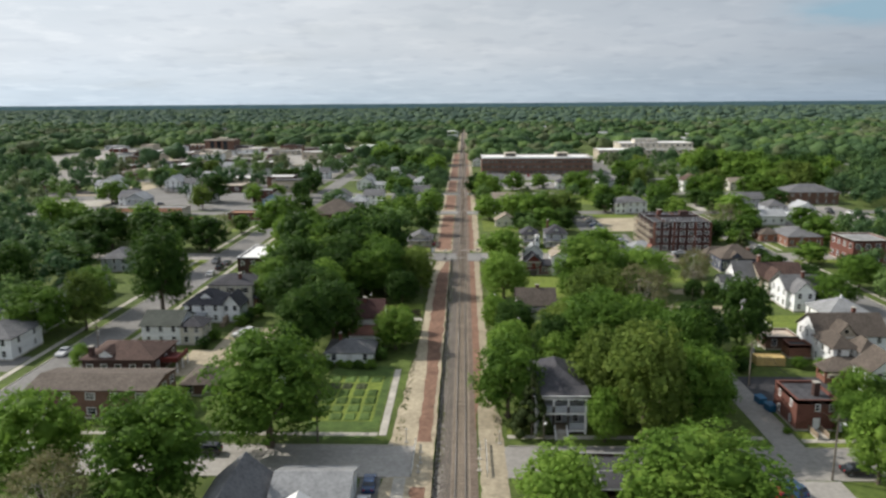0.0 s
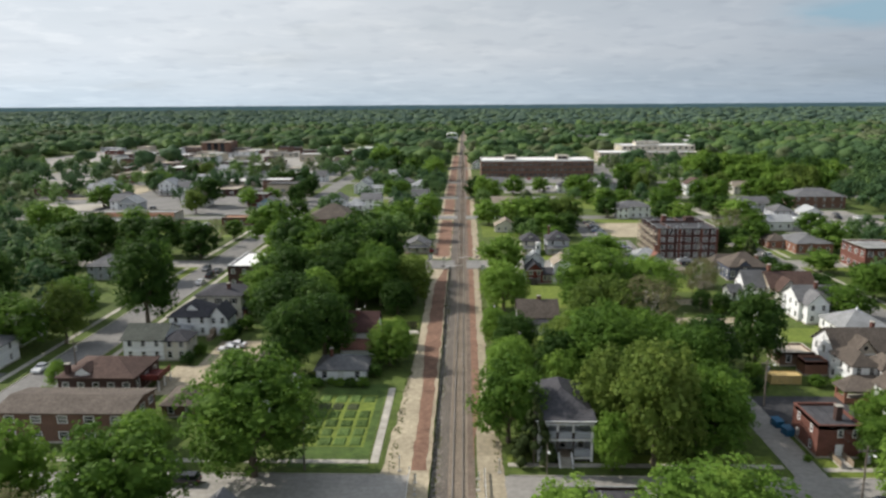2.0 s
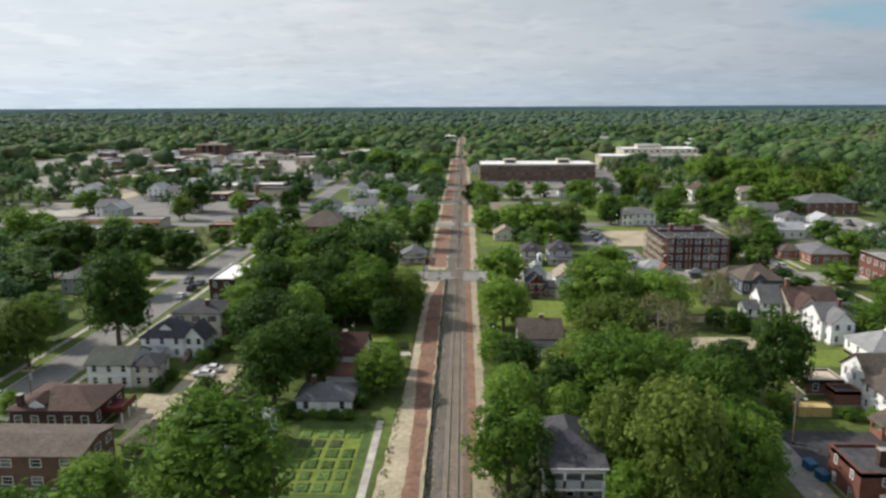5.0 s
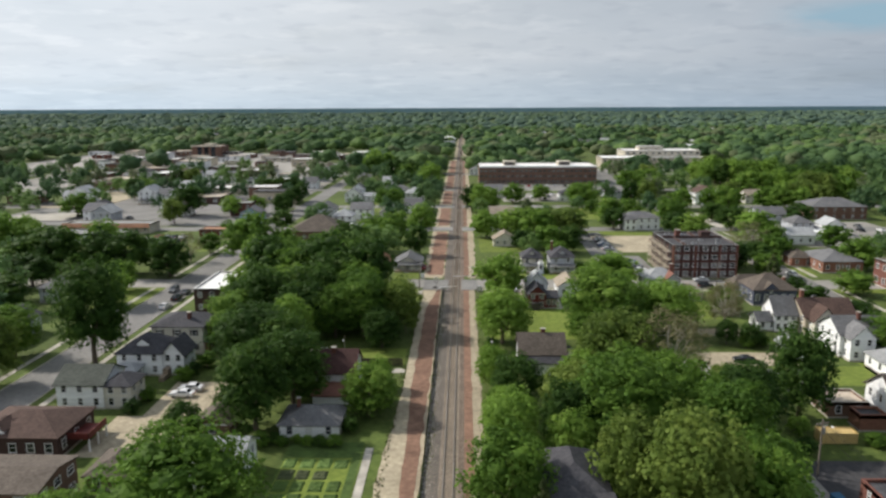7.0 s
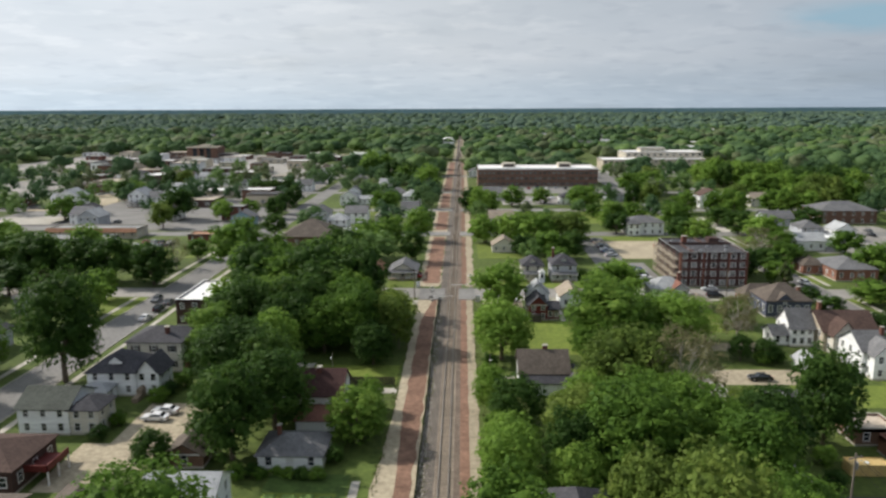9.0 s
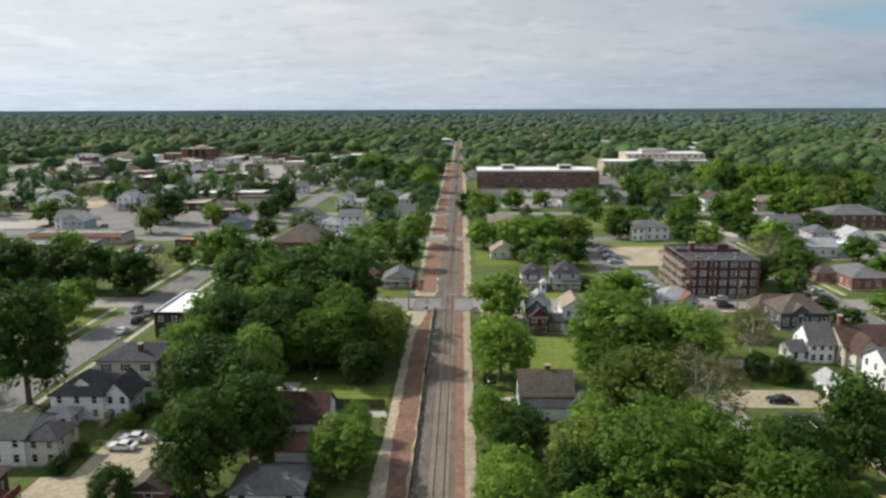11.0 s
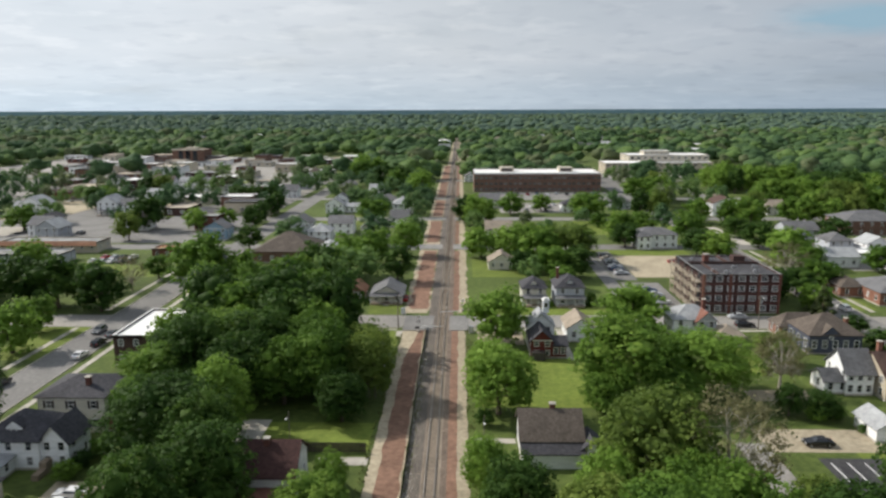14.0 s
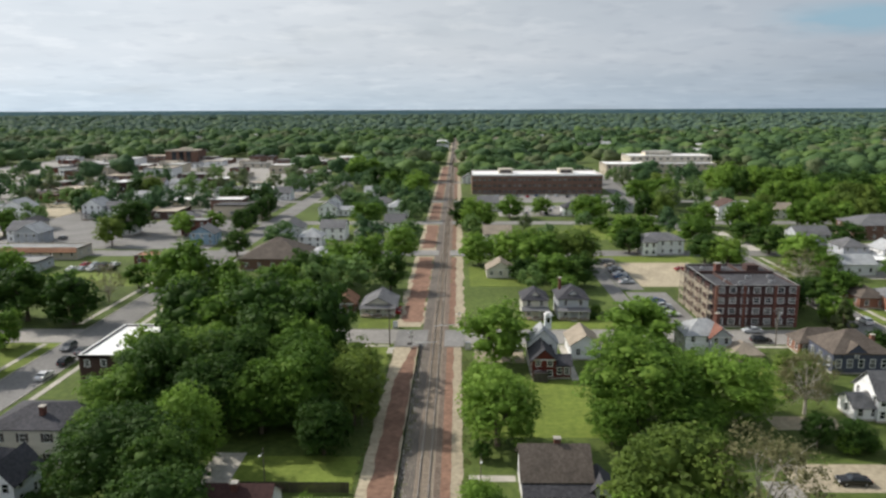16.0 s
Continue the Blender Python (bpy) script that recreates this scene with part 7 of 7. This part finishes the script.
def wire(p, q, sag):
    mb = Mb()
    pts = [Vector(p).lerp(Vector(q), i / 10) - Vector((0, 0, sag * 4 * (i / 10) * (1 - i / 10))) for i in range(11)]
    for a, b in zip(pts, pts[1:]):
        mb.tube(a, b, 0.02, 0.02, 4, False)
    tagged(part("power_line", mb, "fence_black"), "thin black overhead wire between utility poles", "wire")


for k in (-1.0, 0.45, 1.0):
    wire((55.0 + k, 97.0, 9.5), (56.6 + k * 0.94, 132.5 + k * 0.34, 8.5), 0.7)
    wire((55.0 + k, 97.0, 9.5), (100, 92 + k, 9.5), 0.9)


def signal(x, y, face_turn):
    s = thing("crossing_signal", x, y, 0, face_turn, "railway crossing signal with lowered arm and warning lamps", "crossing signal")
    part("mast", Mb().tube((0, 0, 0), (0, 0, 4.2), 0.08, 0.07, 8), "metal_grey", s)
    part("gate_arm", Mb().box(0.3, -0.06, 1.05, 6.0, 0.06, 1.2), "trim_white", s)
    part("counterweight", Mb().box(-0.9, -0.12, 0.9, 0.2, 0.12, 1.35), "trim_dark", s)
    part("crossbuck", Mb().box(-0.7, -0.1, 3.7, 0.7, -0.06, 3.95).box(-0.12, -0.1, 3.2, 0.12, -0.06, 4.4), "trim_white", s)
    for k in (-0.4, 0.4):
        part("warning_lamp", Mb().tube((k, -0.1, 2.7), (k, 0.12, 2.7), 0.18, 0.18, 10), "trim_dark", s)
    cab = part("base", Mb().box(-0.3, -0.3, 0, 0.3, 0.3, 0.4), "concrete", s)


signal(-4.4, 241.6, 12)
signal(6.6, 256.6, 192)
for x, y, hh in ((-4.9, 98.2, 1.3), (-4.7, 101.0, 1.2), (-4.8, 104.4, 1.4), (4.2, 99.0, 1.3), (4.3, 102.5, 1.2), (4.4, 105.6, 1.3), (-7.4, 107.8, 2.6), (7.6, 107.6, 2.4)):
    ps = thing("warning_post", x, y, 0, 0, "short grey and white warning post at the closed crossing", "post")
    part("shaft", Mb().tube((0, 0, 0), (0, 0, hh), 0.07, 0.06, 8), "metal_grey", ps)
    part("foot", Mb().box(-0.3, -0.3, 0.02, 0.3, 0.3, 0.16), "concrete", ps)
    part("band", Mb().tube((0, 0, hh - 0.35), (0, 0, hh - 0.1), 0.085, 0.085, 8), "trim_white", ps)
for k, (x, y0, y1) in enumerate(((5.3, 97.2, 107.4), (-5.9, 97.0, 107.6))):
    gr_ = thing("guard_rail", x, 0, 0, 0, "low galvanised guard rail beside the closed crossing", "guard rail")
    n = 6
    for i in range(n):
        y = y0 + (y1 - y0) * i / (n - 1)
        part("post", Mb().box(-0.06, y - 0.06, 0, 0.06, y + 0.06, 0.95), "metal_grey", gr_)
    part("beam", Mb().box(0.06, y0, 0.55, 0.12, y1, 0.85), "trim_white", gr_)
for x, y in ((8.6, 241.0), (-9.4, 257.2)):
    c = thing("signal_cabinet", x, y, 0, 0, "small grey metal signal cabinet beside the track", "cabinet")
    part("body", Mb().box(-0.6, -0.45, 0.1, 0.6, 0.45, 1.7), "metal_grey", c)
    part("door", Mb().box(-0.5, -0.49, 0.25, 0.5, -0.455, 1.6), "trim_white", c)
    part("base", Mb().box(-0.7, -0.55, -0.05, 0.7, 0.55, 0.1), "concrete", c)
# the yellow container and the blue bins
c = thing("storage_container", 65.0, 144.0, 0, 0, "yellow open-top metal container on the grass", "container")
cm = Mb().box(-2.9, -1.3, 0.1, 2.9, -1.2, 1.9).box(-2.9, 1.2, 0.1, 2.9, 1.3, 1.9).box(-2.9, -1.2, 0.1, -2.8, 1.2, 1.9).box(2.8, -1.2, 0.1, 2.9, 1.2, 1.9).box(-2.8, -1.2, 0.1, 2.8, 1.2, 0.2)
part("shell", cm, "paint_yellow", c)
part("tarpaulin", Mb().box(-2.8, -1.2, 1.6, 2.8, 1.2, 1.75), "paint_yellow", c)
for k in range(7):
    part("rib", Mb().box(-2.7 + 0.88 * k, -1.36, 0.1, -2.6 + 0.88 * k, -1.302, 1.9), "paint_yellow", c)
for x, y in ((55.9, 121.0), (55.5, 124.2)):
    c = thing("waste_bin", x, y, 0, 10, "blue plastic waste container with lid", "bin")
    part("body", Mb().box(-0.7, -0.9, 0.1, 0.7, 0.9, 1.2), "paint_blue", c)
    part("lid", Mb().slab([(-0.75, -0.95, 1.22), (0.75, -0.95, 1.22), (0.75, 0.95, 1.4), (-0.75, 0.95, 1.4)], 0.06), "paint_blue", c)
# the board fence behind the red-roofed house and a few stakes along the verge
bf = thing("board_fence", -18.0, 177.8, 0, 0, "weathered board fence behind the house, darkened for tree shade", "fence")
for k in range(56):
    part("board", Mb().box(-8 + k * 0.3, -0.02, 0.05, -7.73 + k * 0.3, 0.02, 1.75), "fence_wood_shaded", bf)
# parking lines on the dark lot
for k in range(6):
    tagged(part("bay_line", Mb().box(63.2 + 2.6 * k, 169.5, 0.024, 63.42 + 2.6 * k, 175.5, 0.03), "line_white"), "white painted parking bay line on asphalt", "road marking", "", "structure")
